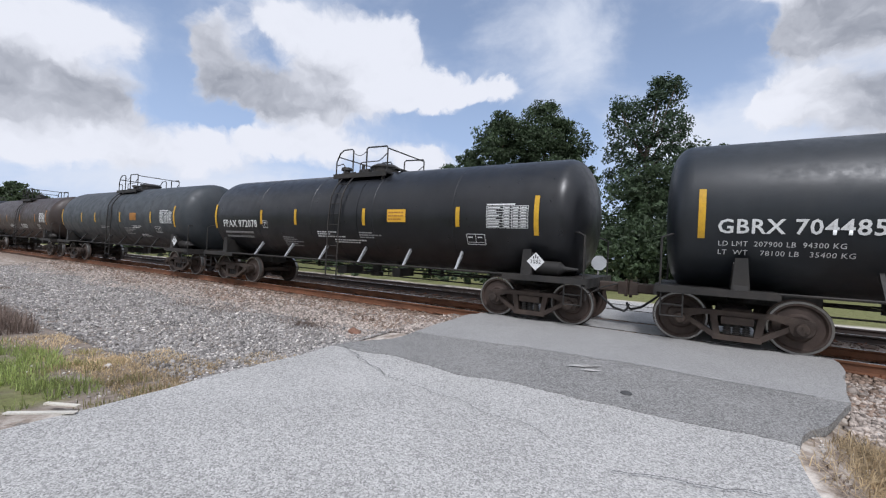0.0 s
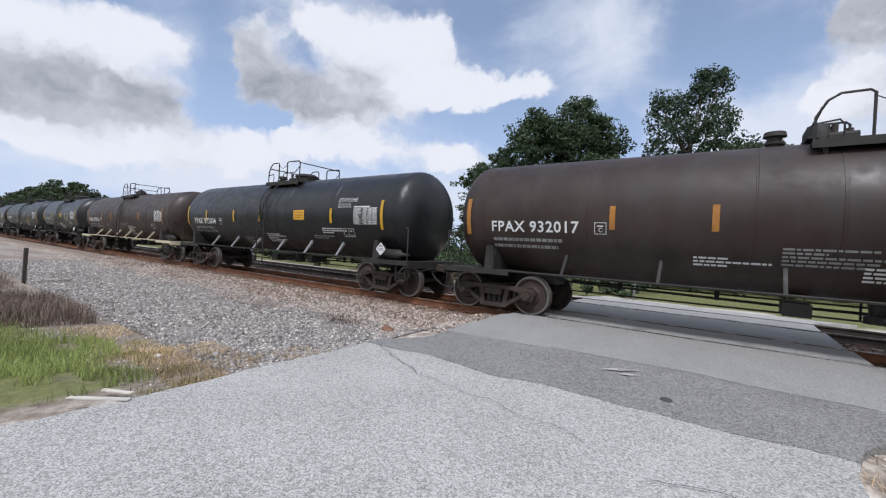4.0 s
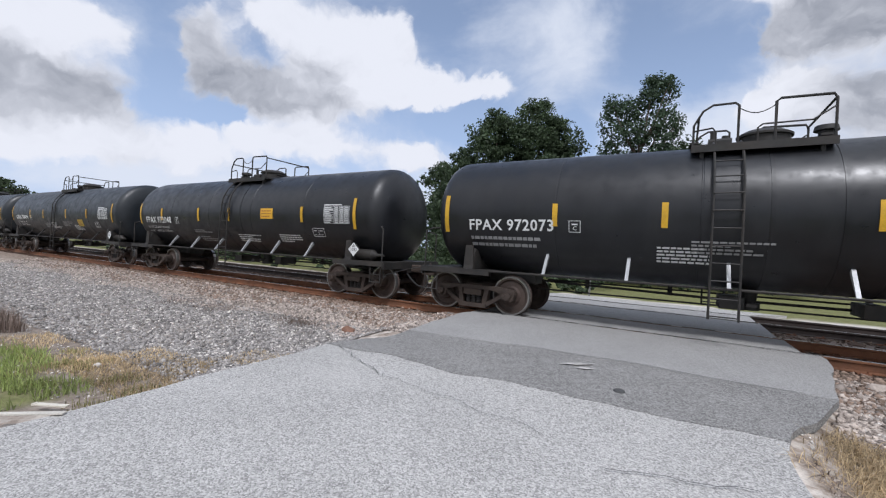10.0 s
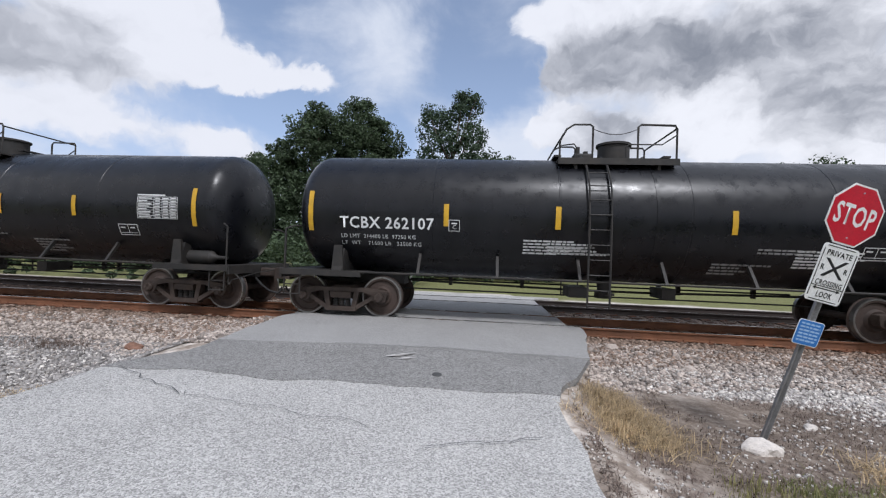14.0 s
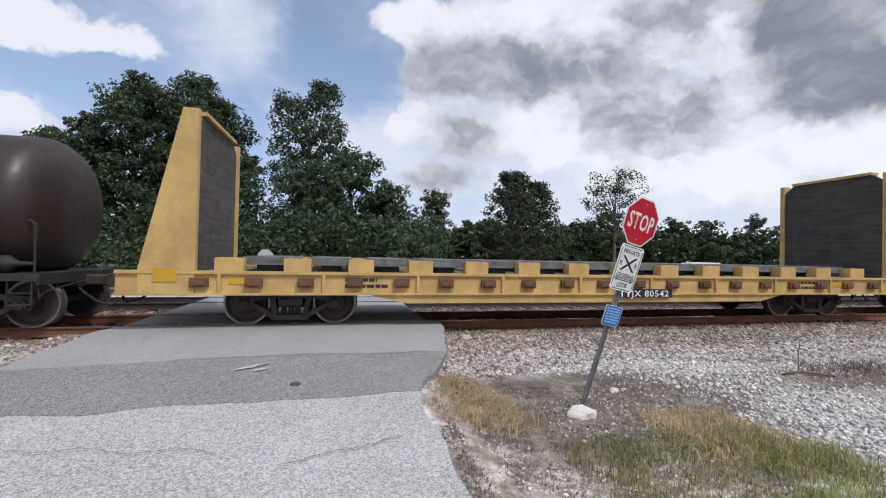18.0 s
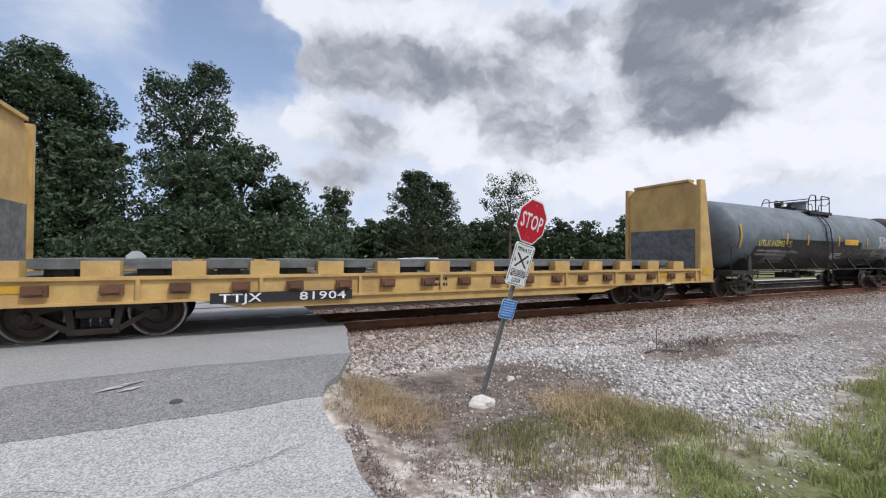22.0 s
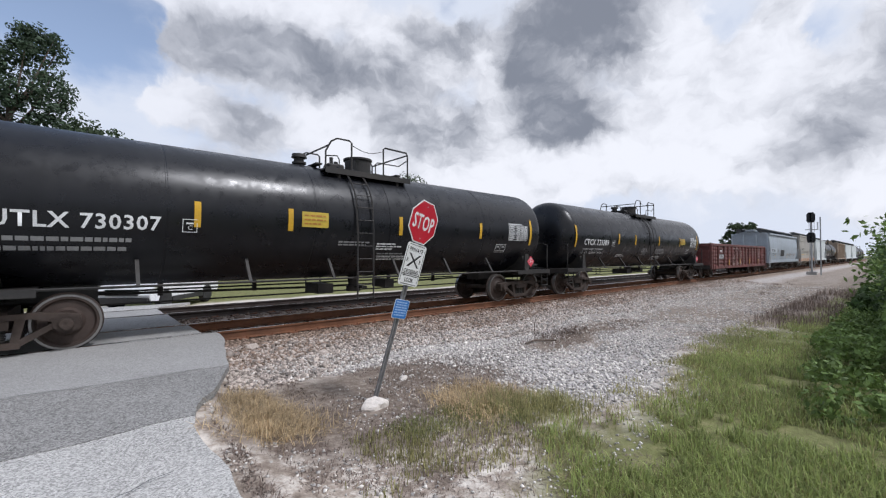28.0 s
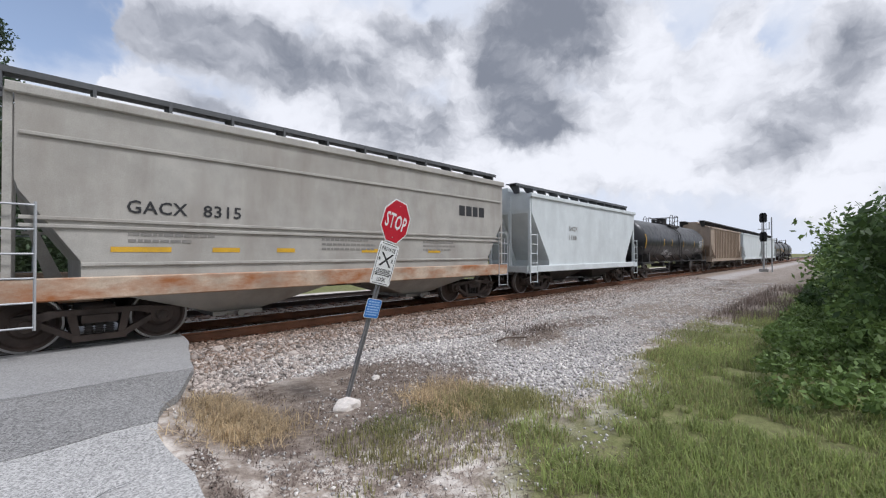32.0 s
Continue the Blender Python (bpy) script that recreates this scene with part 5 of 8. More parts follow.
def on_white(g, n):
    x = np.where(g.random(n) < 0.62, 1.2 + 34 * g.random(n) ** 1.7, -4.9 - 26 * g.random(n) ** 1.5)
    y = g.uniform(-8.0, -2.6, n)
    xy = off_road(np.stack([x, y], 1), 0.02)
    share = np.array([zones(a, c)[4] for a, c in xy])
    return xy[share > g.random(len(xy)) * 0.9 + 0.05]


stones("rusty_stones", "rust-brown crushed stone beside the rail", BROWNSTONE, banded(-2.5, -0.95), 30000, 0.034, 10)
stones("ballast_stones", "pinkish grey crushed stone ballast along the track", STONE, banded(-3.5, -1.5), 40000, 0.034, 11)
stones("crib_stones", "dark crushed stone between the ties", BROWNSTONE, cribs, 12000, 0.034, 12)
def left_bed(g, n):
    x, y = -4.9 - 26 * g.random(n) ** 1.5, g.uniform(-7.2, -3.0, n)
    return off_road(np.stack([x, y], 1), 0.02)


# stones left of the road, a darker grey than the pale gravel
stones("grey_gravel_bed", "dusty grey crushed stone beside the ballast", surface("mid_grey_stone", (0.29, 0.272, 0.258), 0.9, vary=0.12, size=0.8, grain=0.2, grain_size=90, bump=0.3, bump_size=120, island=0.55, spec=0.25), left_bed, 38000, 0.028, 15)
stones("white_gravel", "white limestone gravel scattered over the verge", PALESTONE, scattered, 9000, 0.017, 13)
stones("pale_gravel_bed", "pale crushed limestone below the ballast shoulder", PALESTONE, on_white, 100000, 0.026, 14)


def end_ladder(car, x, y, z0, z1, mt, width=0.42):
    def make():
        b = Build()
        for dx in (-width / 2, width / 2):
            b.pipe([(dx, 0, z0), (dx, 0, z1)], 0.02, 5)
        n = int((z1 - z0) / 0.36)
        for i in range(n + 1):
            z = z0 + 0.05 + (z1 - z0 - 0.1) * i / n
            b.bar((-width / 2, 0, z), (width / 2, 0, z), 0.016, 5)
        return b
    part("ladder", kept(("end_ladder", z0, z1, width), make), mt, car, at=pose(x, y, 0))


def hopper_car(spec):
    """A covered hopper: a tall body with sloped ends, a roof walk and hoppers below."""
    L, paint, trim = spec["L"], spec["paint"], spec.get("trim", spec["paint"])
    eave, low = spec.get("eave", 3.92), spec.get("low", 1.02)
    roof = eave + spec.get("rise", 0.42)
    car = tagged(new("covered_hopper_car"), spec["label"], "hopper car", "freight train cars")
    hb = L / 2 - 0.85                    # half length of the roof walk
    tx = L / 2 - spec.get("truck_in", 2.1)
    hs = L / 2 - spec.get("body_in", 0.97)
    cut = spec.get("cut", 1.4)
    knee, hip = spec.get("knees", (0.35, 1.25))
    wide = 1.50
    bulge = spec.get("bulge", 0.0)
    outline = [(-hs + cut, low), (-hs + cut - 0.25, low + 0.35), (-hs, low + 1.25), (-hs, eave), (hs, eave), (hs, low + 1.25), (hs - cut + 0.25, low + 0.35), (hs - cut, low)]

    def y_at(z):
        t = (z - low) / (eave - low)
        return -(wide - 0.10 * bulge + bulge * 0.14 * math.sin(math.pi * min(1, max(0, t))))

    def body():
        b = Build()
        n = 20
        rows = []
        for s in (-1, 1):
            grid = []
            for i in range(n + 1):
                z = low + (eave - low) * i / n
                t = (z - low)
                if t < knee:
                    e = hs - cut
                elif t < hip:
                    e = hs - cut + cut * (t - knee) / (hip - knee)
                else:
                    e = hs
                grid.append([(-e, -s * y_at(z) * -1 * -1, z), (e, -s * y_at(z) * -1 * -1, z)])
            rows.append(grid)
        for g in rows:
            for i in range(n):
                b.add([g[i][0], g[i][1], g[i + 1][1], g[i + 1][0]], [(0, 1, 2, 3)])
        for k in (0, 1):
            for i in range(n):
                b.add([rows[0][i][k], rows[1][i][k], rows[1][i + 1][k], rows[0][i + 1][k]], [(0, 1, 2, 3)])
        # roof, slightly crowned
        for a, c in ((1.0, 0.55), (0.55, 0.0), (0.0, -0.55), (-0.55, -1.0)):
            za, zc2 = eave + (roof - eave) * (1 - abs(a)) ** 0.7, eave + (roof - eave) * (1 - abs(c)) ** 0.7
            b.add([(-hs, a * wide, za), (hs, a * wide, za), (hs, c * wide, zc2), (-hs, c * wide, zc2)], [(0, 1, 2, 3)])
        for s in (-1, 1):
            b.add([(s * hs, t * wide, eave + (roof - eave) * (1 - abs(t)) ** 0.7) for t in (-1, -0.55, 0, 0.55, 1)], [(0, 1, 2, 3, 4)])
        b.add([(-hs + cut, -wide, low), (hs - cut, -wide, low), (hs - cut, wide, low), (-hs + cut, wide, low)], [(0, 1, 2, 3)])
        return b
    key = spec["key"]
    part("body", kept((key, "body"), body), paint, car)
    for y in (-1, 1):
        part("eave_rail", kept((key, "eave"), lambda: Build().cbox(-hs - 0.1, hs + 0.1, -0.05, 0.05, eave - 0.12, eave + 0.04, 0.02)), trim, car, at=pose(0, y * 1.52, 0))
        part("side_sill", kept((key, "sill"), lambda: Build().cbox(-L / 2 + 0.75, L / 2 - 0.75, -0.05, 0.05, low - 0.16, low + spec.get("sill_up", 0.10), 0.02)), spec.get("sill", trim), car, at=pose(0, y * 1.53, 0))
        for i in range(spec.get("ribs", 0)):
            x = -hs + cut + 0.1 + (2 * hs - 2 * cut - 0.2) * i / (spec["ribs"] - 1)
            part("side_rib", kept((key, "rib"), lambda: Build().prism([(-0.05, low), (0.05, low), (0.05, eave - 0.1), (-0.05, eave - 0.1)], "y", -0.05, 0.05)), trim, car, at=pose(x, y * 1.54, 0))
        for h in spec.get("belts", ()):
            part("side_belt", kept((key, "belt", h), lambda: Build().cbox(-hs + (cut if h < low + 0.5 else 0.05), hs - (cut if h < low + 0.5 else 0.05), -0.025, 0.025, h - 0.03, h + 0.03, 0.01)), trim, car, at=pose(0, y * (-y_at(h) + 0.012), 0))
    # roof walk on brackets
    for y in (-1, 1):
        part("roof_walk", kept((key, "walk"), lambda: Build().box(-hb - 0.2, hb + 0.2, -0.24, 0.24, roof + 0.17, roof + 0.20).box(-hb - 0.2, hb + 0.2, -0.26, -0.24, roof + 0.10, roof + 0.20)), spec.get("walk", FRAME), car, at=pose(0, y * 0.75, 0))
    n = 12
    for i in range(n):
        x = -hb + 2 * hb * i / (n - 1)
        for y in (-1, 1):
            part("walk_bracket", kept((key, "bracket"), lambda: Build().prism([(-1.02, eave + 0.06), (-0.8, eave + 0.06), (-0.55, roof + 0.17), (-1.02, roof + 0.17)], "x", -0.025, 0.025)), spec.get("walk", FRAME), car, at=pose(x, 0, 0, 0, 0, 0 if y < 0 else 180))
    for x in np.linspace(-hb + 1.2, hb - 1.2, 5):
        part("roof_hatch", kept((key, "hatch"), lambda: Build().cbox(-1.0, 1.0, -0.35, 0.35, roof - 0.05, roof + 0.12, 0.04)), trim, car, at=pose(float(x), 0, 0))
    # ends: sill, slope braces, ladders, platforms
    for s in (-1, 1):
        m = lambda x=0.0, y=0.0: pose(x, y, 0, 0, 0, 0 if s > 0 else 180)
        part("end_sill", kept((key, "endsill"), lambda: Build().box(hs - cut - 0.4, L / 2 - 0.65, -0.32, 0.32, 0.72, low + 0.04).box(L / 2 - 0.80, L / 2 - 0.66, -1.5, 1.5, low - 0.16, low + 0.08)), spec.get("sill", trim), car, at=m())
        part("end_platform", kept((key, "plat"), lambda: Build().box(hs - cut + 0.3, L / 2 - 0.68, -1.48, 1.48, low - 0.02, low + 0.03)), FRAME, car, at=m())
        for y in (-1.42, -0.5, 0.5, 1.42):
            part("end_post", kept((key, "post", abs(y) > 1), lambda: Build().box(-0.05, 0.05, -0.05, 0.05, low, eave - 0.04)), trim, car, at=m(s * max(hs + 0.02, L / 2 - 0.95), y))
        part("slope_brace", kept((key, "slope"), lambda: Build().prism([(hs - cut + 0.1, low + 0.02), (hs - cut + 0.35, low + 0.02), (hs - 0.02, low + hip - 0.15), (hs - 0.02, low + hip + 0.05)], "y", -0.04, 0.04)), trim, car, at=m())
        end_ladder(car, s * (L / 2 - 1.0), -1.58, 0.45, low + 1.35, spec.get("rail", trim), 0.5)
        end_ladder(car, s * (L / 2 - 1.0), 1.58, 0.45, low + 1.35, spec.get("rail", trim), 0.5)
        part("end_grab_rail", kept((key, "grab"), lambda: Build().pipe([(L / 2 - 0.75, -1.45, low), (L / 2 - 0.75, -1.45, low + 1.1), (hs - 0.1, -1.45, low + 1.15)], 0.018, 5).pipe([(L / 2 - 0.75, -0.4, low), (L / 2 - 0.75, -0.4, low + 0.95), (L / 2 - 0.75, 0.6, low + 0.95), (L / 2 - 0.75, 0.6, low)], 0.018, 5)), spec.get("rail", trim), car, at=m())
        if spec.get("tall_ladder") and s > 0:
            end_ladder(car, s * (L / 2 - 0.66), -1.50, low + 0.2, roof + 0.12, spec.get("rail", trim), 0.36)
            part("ladder_stay", kept((key, "stay"), lambda: Build().pipe([(hs - 0.25, -1.5, roof + 0.02), (L / 2 - 0.62, -1.5, roof + 0.10), (L / 2 - 0.62, -0.3, roof + 0.10)], 0.02, 5)), spec.get("rail", trim), car, at=m())
        coupler(car, s * (L / 2 - 0.04), s)
        truck(car, s * tx)
    part("centre_sill", kept((key, "centre"), lambda: Build().box(-tx, tx, -0.18, 0.18, 0.72, 0.98)), FRAME, car)
    nb = spec.get("bays", 4)
    span = 2 * (hs - cut) / nb
    for i in range(nb):
        x = -(hs - cut) + span * (i + 0.5)
        part("hopper_bay", kept((key, "bay"), lambda: Build().loft([[(-span / 2 + 0.05, -1.42, low), (span / 2 - 0.05, -1.42, low), (span / 2 - 0.05, 1.42, low), (-span / 2 + 0.05, 1.42, low)],
                                                                    [(-0.42, -0.7, 0.36), (0.42, -0.7, 0.36), (0.42, 0.7, 0.36), (-0.42, 0.7, 0.36)]])), spec.get("bay", FRAME), car, at=pose(x, 0, 0))
        part("outlet_gate", kept((key, "gate"), lambda: Build().box(-0.5, 0.5, -0.85, 0.85, 0.30, 0.38).bar((0, -1.0, 0.34), (0, 1.0, 0.34), 0.035, 8).lathe([(-1.02, 0.02), (-1.02, 0.07), (-0.95, 0.07), (-0.95, 0.02)], "y", (0, 0, 0.34), 10)), TREAD, car, at=pose(x, 0, 0))
        if spec.get("caps"):
            for y in (-1, 1):
                part("outlet_cap", kept(("outlet_cap",), lambda: Build().lathe([(-0.08, 0.01), (-0.07, 0.06), (-0.03, 0.09), (0.03, 0.09), (0.05, 0.05)], "y", (0, 0, 0), 14)), LETTER, car, "white outlet cap", at=pose(x, y * 1.1, 0.34))
    for x in spec.get("strips_at", ()):
        part("reflective_strip", lay(marks([(0, -0.24, 0.10, 0.48)]), x, low + 0.5, lambda z: y_at(z) - 0.008), YELLOW, car)
    side = lambda z: y_at(z) - 0.006
    for word, x, z, cap, width, mt in spec.get("words", ()):
        write(car, "lettering", text_mesh(word, cap, width, bold=0.015), mt, x, z, lambda q: side(q) - 0.004)
    for x, z, w, h, mt in spec.get("patches", ()):
        write(car, "paint_patch", marks([(0, 0, w, h)]), mt, x, z, side)
    rnd = random.Random(spec.get("seed", 0))
    for x, w in spec.get("streaks", ()):
        b = Build()
        n = 14
        rows = [(eave - 0.14 - 1.45 * i / n, w * (0.5 + 0.5 * noise.noise(Vector((x, i * 0.5, 0)))) * (1 - 0.7 * i / n) + 0.015) for i in range(n + 1)]
        for (z0, w0), (z1, w1) in zip(rows, rows[1:]):
            b.add([(x - w0, side(z0) - 0.001, z0), (x + w0, side(z0) - 0.001, z0), (x + w1, side(z1) - 0.001, z1), (x - w1, side(z1) - 0.001, z1)], [(0, 1, 2, 3)])
        part("wash_streak", b, WASH, car, "pale washed streak down the side")
    for x, z, n, mt in spec.get("prints", ()):
        write(car, "small_print", marks(print_lines([rnd.uniform(0.9, 1.6) for _ in range(n)], 0.05, 0.11, n)), mt, x, z, lambda q: side(q) - 0.003)
    for x, z, w, h, seed, mt in spec.get("scrawl", ()):
        part("spray_tag", scrawl_mesh(x, z, w, h, seed, side), mt, car, "sprayed outline scribble")
    if "bubbles" in spec:
        x, z, w, h = spec["bubbles"]
        part("spray_tag", bubble_mesh(x, z, w, h, 9, 5, lambda q: -1.588 if q < low + 0.35 else side(q) - 0.006), INK, car, "black outlines of fat sprayed shapes")
    if "tall_strip" in spec:
        part("reflective_strip", lay(marks([(0, -0.48, 0.12, 0.96)]), spec["tall_strip"], low + 0.85, lambda z: y_at(z) - 0.008), YELLOW, car)
    return car


def bubble_mesh(x, z, w, h, count, seed, side, thick=0.03):
    """Fat rounded outlines side by side with inner strokes, as of swollen sprayed shapes."""
    r = random.Random(seed)
    b = Build()

    def stroke(points):
        for p, q in zip(points, points[1:]):
            d = Vector((q[0] - p[0], q[1] - p[1]))
            if d.length < 1e-4:
                continue
            m = Vector((-d.y, d.x)).normalized() * thick / 2
            d = d.normalized() * thick * 0.3
            c = [(p[0] - m.x - d.x, p[1] - m.y - d.y), (q[0] - m.x + d.x, q[1] - m.y + d.y), (q[0] + m.x + d.x, q[1] + m.y + d.y), (p[0] + m.x - d.x, p[1] + m.y - d.y)]
            b.add([(u, side(v) - 0.0004 * (len(b.f) % 17), v) for u, v in c], [(0, 1, 2, 3)])
    pitch = w / count
    for i in range(count):
        cx, cz = x + pitch * (i + 0.5), z + h * (0.5 + r.uniform(-0.05, 0.03))
        rw, rh, k = pitch * r.uniform(0.50, 0.60), h * r.uniform(0.42, 0.50), r.uniform(3.0, 5.0)
        ph = r.uniform(0, 6.28)
        ring = []
        for j in range(33):
            a = 2 * math.pi * j / 32
            f = 1 + 0.07 * math.sin(3 * a + ph) + 0.05 * math.sin(5 * a + 2 * ph)
            c, sn = math.cos(a), math.sin(a)
            ring.append((cx + rw * f * math.copysign(abs(c) ** (2 / k), c), cz + rh * f * math.copysign(abs(sn) ** (2 / k), sn)))
        stroke(ring)
        for u in range(2):
            dx, dz = r.uniform(-0.3, 0.3) * rw, r.uniform(-0.4, 0.4) * rh
            stroke([(cx + dx + rw * 0.32 * math.cos(a), cz + dz + rh * 0.16 * math.sin(a)) for a in [2 * math.pi * j / 12 for j in range(13 if u else 9)]])
        stroke([(cx - rw * 0.5, cz - rh * 0.9), (cx - rw * 0.35, cz - rh * 1.12), (cx + rw * 0.2, cz - rh * 1.1), (cx + rw * 0.45, cz - rh * 0.9)])
    me = bpy.data.meshes.new("spray_tag")
    me.from_pydata(b.v, [], b.f)
    return me


def scrawl_mesh(x, z, w, h, seed, side, thick=0.022):
    """A looping painted line: rounded scribbles that stand for a sprayed tag."""
    r = random.Random(seed)
    b = Build()
    n = max(3, int(w / (h * 0.72)))
    for i in range(n):
        cx, cz = x + w * (i + 0.5) / n, z + h * (0.5 + r.uniform(-0.06, 0.06))
        rw, rh = w / n * r.uniform(0.42, 0.58), h * r.uniform(0.36, 0.5)
        a0, k = r.uniform(0, 6.28), r.choice((-1, 1))
        turn = r.uniform(4.2, 6.0)
        last = None
        for j in range(23):
            a = a0 + k * turn * j / 22
            p = (cx + rw * math.cos(a) * (1 + 0.25 * math.cos(3 * a)), cz + rh * math.sin(a))
            if last:
                d = Vector((p[0] - last[0], p[1] - last[1]))
                m = Vector((-d.y, d.x)).normalized() * thick / 2
                q = [(last[0] - m.x, last[1] - m.y), (p[0] - m.x, p[1] - m.y), (p[0] + m.x, p[1] + m.y), (last[0] + m.x, last[1] + m.y)]
                b.add([(u, side(v) - 0.003 - 0.0004 * (len(b.f) % 17), v) for u, v in q], [(0, 1, 2, 3)])
            last = p
    me = bpy.data.meshes.new("spray_tag")
    me.from_pydata(b.v, [], b.f)
    return me


def gondola_car(spec):
    """An open-top gondola with outside posts and pressed panels."""
    L, paint = spec["L"], spec["paint"]
    top, low = spec.get("top", 2.58), spec.get("low", 0.78)
    hb = L / 2 - 0.75
    tx = L / 2 - 2.2
    key = spec["key"]
    car = tagged(new("gondola_car"), spec["label"], "gondola car", "freight train cars")
    for y in (-1, 1):
        wall = part("side_wall", kept((key, "wall"), lambda: Build().box(-hb, hb, -0.02, 0.02, low, top)), paint, car, at=pose(0, y * 1.43, 0))
        part("top_rail", kept((key, "rail"), lambda: Build().cbox(-hb - 0.05, hb + 0.05, -0.09, 0.09, top - 0.06, top + 0.10, 0.02)), paint, car, at=pose(0, y * 1.46, 0))
        part("side_sill", kept((key, "sill"), lambda: Build().cbox(-hb, hb, -0.05, 0.05, low - 0.12, low + 0.10, 0.02)), spec.get("sill", paint), car, at=pose(0, y * 1.48, 0))
        n = spec["posts"]
        spots = spec.get("post_at") or [-hb + 0.05 + (2 * hb - 0.1) * i / n for i in range(n + 1)]
        for x in spots:
            part("side_post", kept((key, "post"), lambda: Build().prism([(-0.09, 0.0), (0.09, 0.0), (0.06, -0.11), (-0.06, -0.11)], "z", low, top - 0.06)), spec.get("postpaint", paint), wall, at=pose(x, -0.02 if y < 0 else 0.02, 0, 0, 0, 0 if y < 0 else 180))
        if spec.get("pressed"):
            for x0, x1 in zip(spots, spots[1:]):
                x, w = (x0 + x1) / 2, (x1 - x0) / 2 - 0.13
                def panel():
                    b = Build()
                    for k in range(5):
                        z = low + 0.22 + k * (top - low - 0.30) / 5
                        b.loft([[(-w, 0, z), (w, 0, z), (w, 0, z + 0.2), (-w, 0, z + 0.2)], [(-w * 0.9, -0.05, z + 0.06), (w * 0.9, -0.05, z + 0.06), (w * 0.9, -0.05, z + 0.13), (-w * 0.9, -0.05, z + 0.13)]])
                    return b
                part("pressed_panel", kept((key, "panel", round(w, 2)), panel), paint, wall, at=pose(x, -0.02 if y < 0 else 0.02, 0, 0, 0, 0 if y < 0 else 180))
    for s in (-1, 1):
        end = part("end_wall", kept((key, "end"), lambda: Build().box(-0.03, 0.03, -1.41, 1.41, low, top).cbox(-0.1, 0.1, -1.5, 1.5, top - 0.06, top + 0.1, 0.02)), paint, car, at=pose(s * hb, 0, 0, 0, 0, 0 if s > 0 else 180))
        for k in range(4):
            part("end_rib", kept((key, "endrib"), lambda: Build().prism([(-1.4, 0), (1.4, 0), (1.4, 0.14), (-1.4, 0.14)], "x", 0.02, 0.11)), paint, end, at=pose(0, 0, low + 0.25 + k * 0.4))
        part("end_sill", kept((key, "endsill"), lambda: Build().box(hb - 1.2, L / 2 - 0.6, -0.3, 0.3, 0.72, 1.0).box(hb - 0.1, hb + 0.06, -1.46, 1.46, low - 0.12, low + 0.15)), FRAME, car, at=pose(0, 0, 0, 0, 0, 0 if s > 0 else 180))
        end_ladder(car, s * (hb - 0.3), -1.62, 0.42, top - 0.1, spec.get("ladder", paint))
        coupler(car, s * (L / 2 - 0.04), s)
        truck(car, s * tx)
    part("floor", kept((key, "floor"), lambda: Build().box(-hb, hb, -1.41, 1.41, low + 0.02, low + 0.08).box(-tx, tx, -0.2, 0.2, 0.62, low + 0.02)), FRAME, car)
    side = lambda z: -1.46
    for x in spec.get("tabs", ()):
        part("reflective_strip", lay(marks([(0, 0, *spec.get("tab", (0.5, 0.11)))]), x, low + 0.12, lambda z: -1.585), YELLOW, car)
    for word, x, z, cap, width, mt in spec.get("words", ()):
        write(car, "lettering", text_mesh(word, cap, width), mt, x, z, lambda q: -1.515 if spec.get("pressed") else side(q))
    for x, z, w, h, mt in spec.get("patches", ()):
        write(car, "paint_patch", marks([(0, 0, w, h)]), mt, x, z, lambda q: -1.508 if spec.get("pressed") else side(q) + 0.003)
    for x, z, w, h, n, seed, thick in spec.get("fat", ()):
        part("spray_tag", bubble_mesh(x, z, w, h, n, seed, lambda q: -1.514, thick), CHALK, car, "faded fat sprayed shapes")
    for x, z, w, h, seed, mt in spec.get("scrawl", ()):
        part("spray_tag", scrawl_mesh(x, z, w, h, seed, lambda q: -1.512 if spec.get("pressed") else side(q)), mt, car, "sprayed outline scribble")
    return car


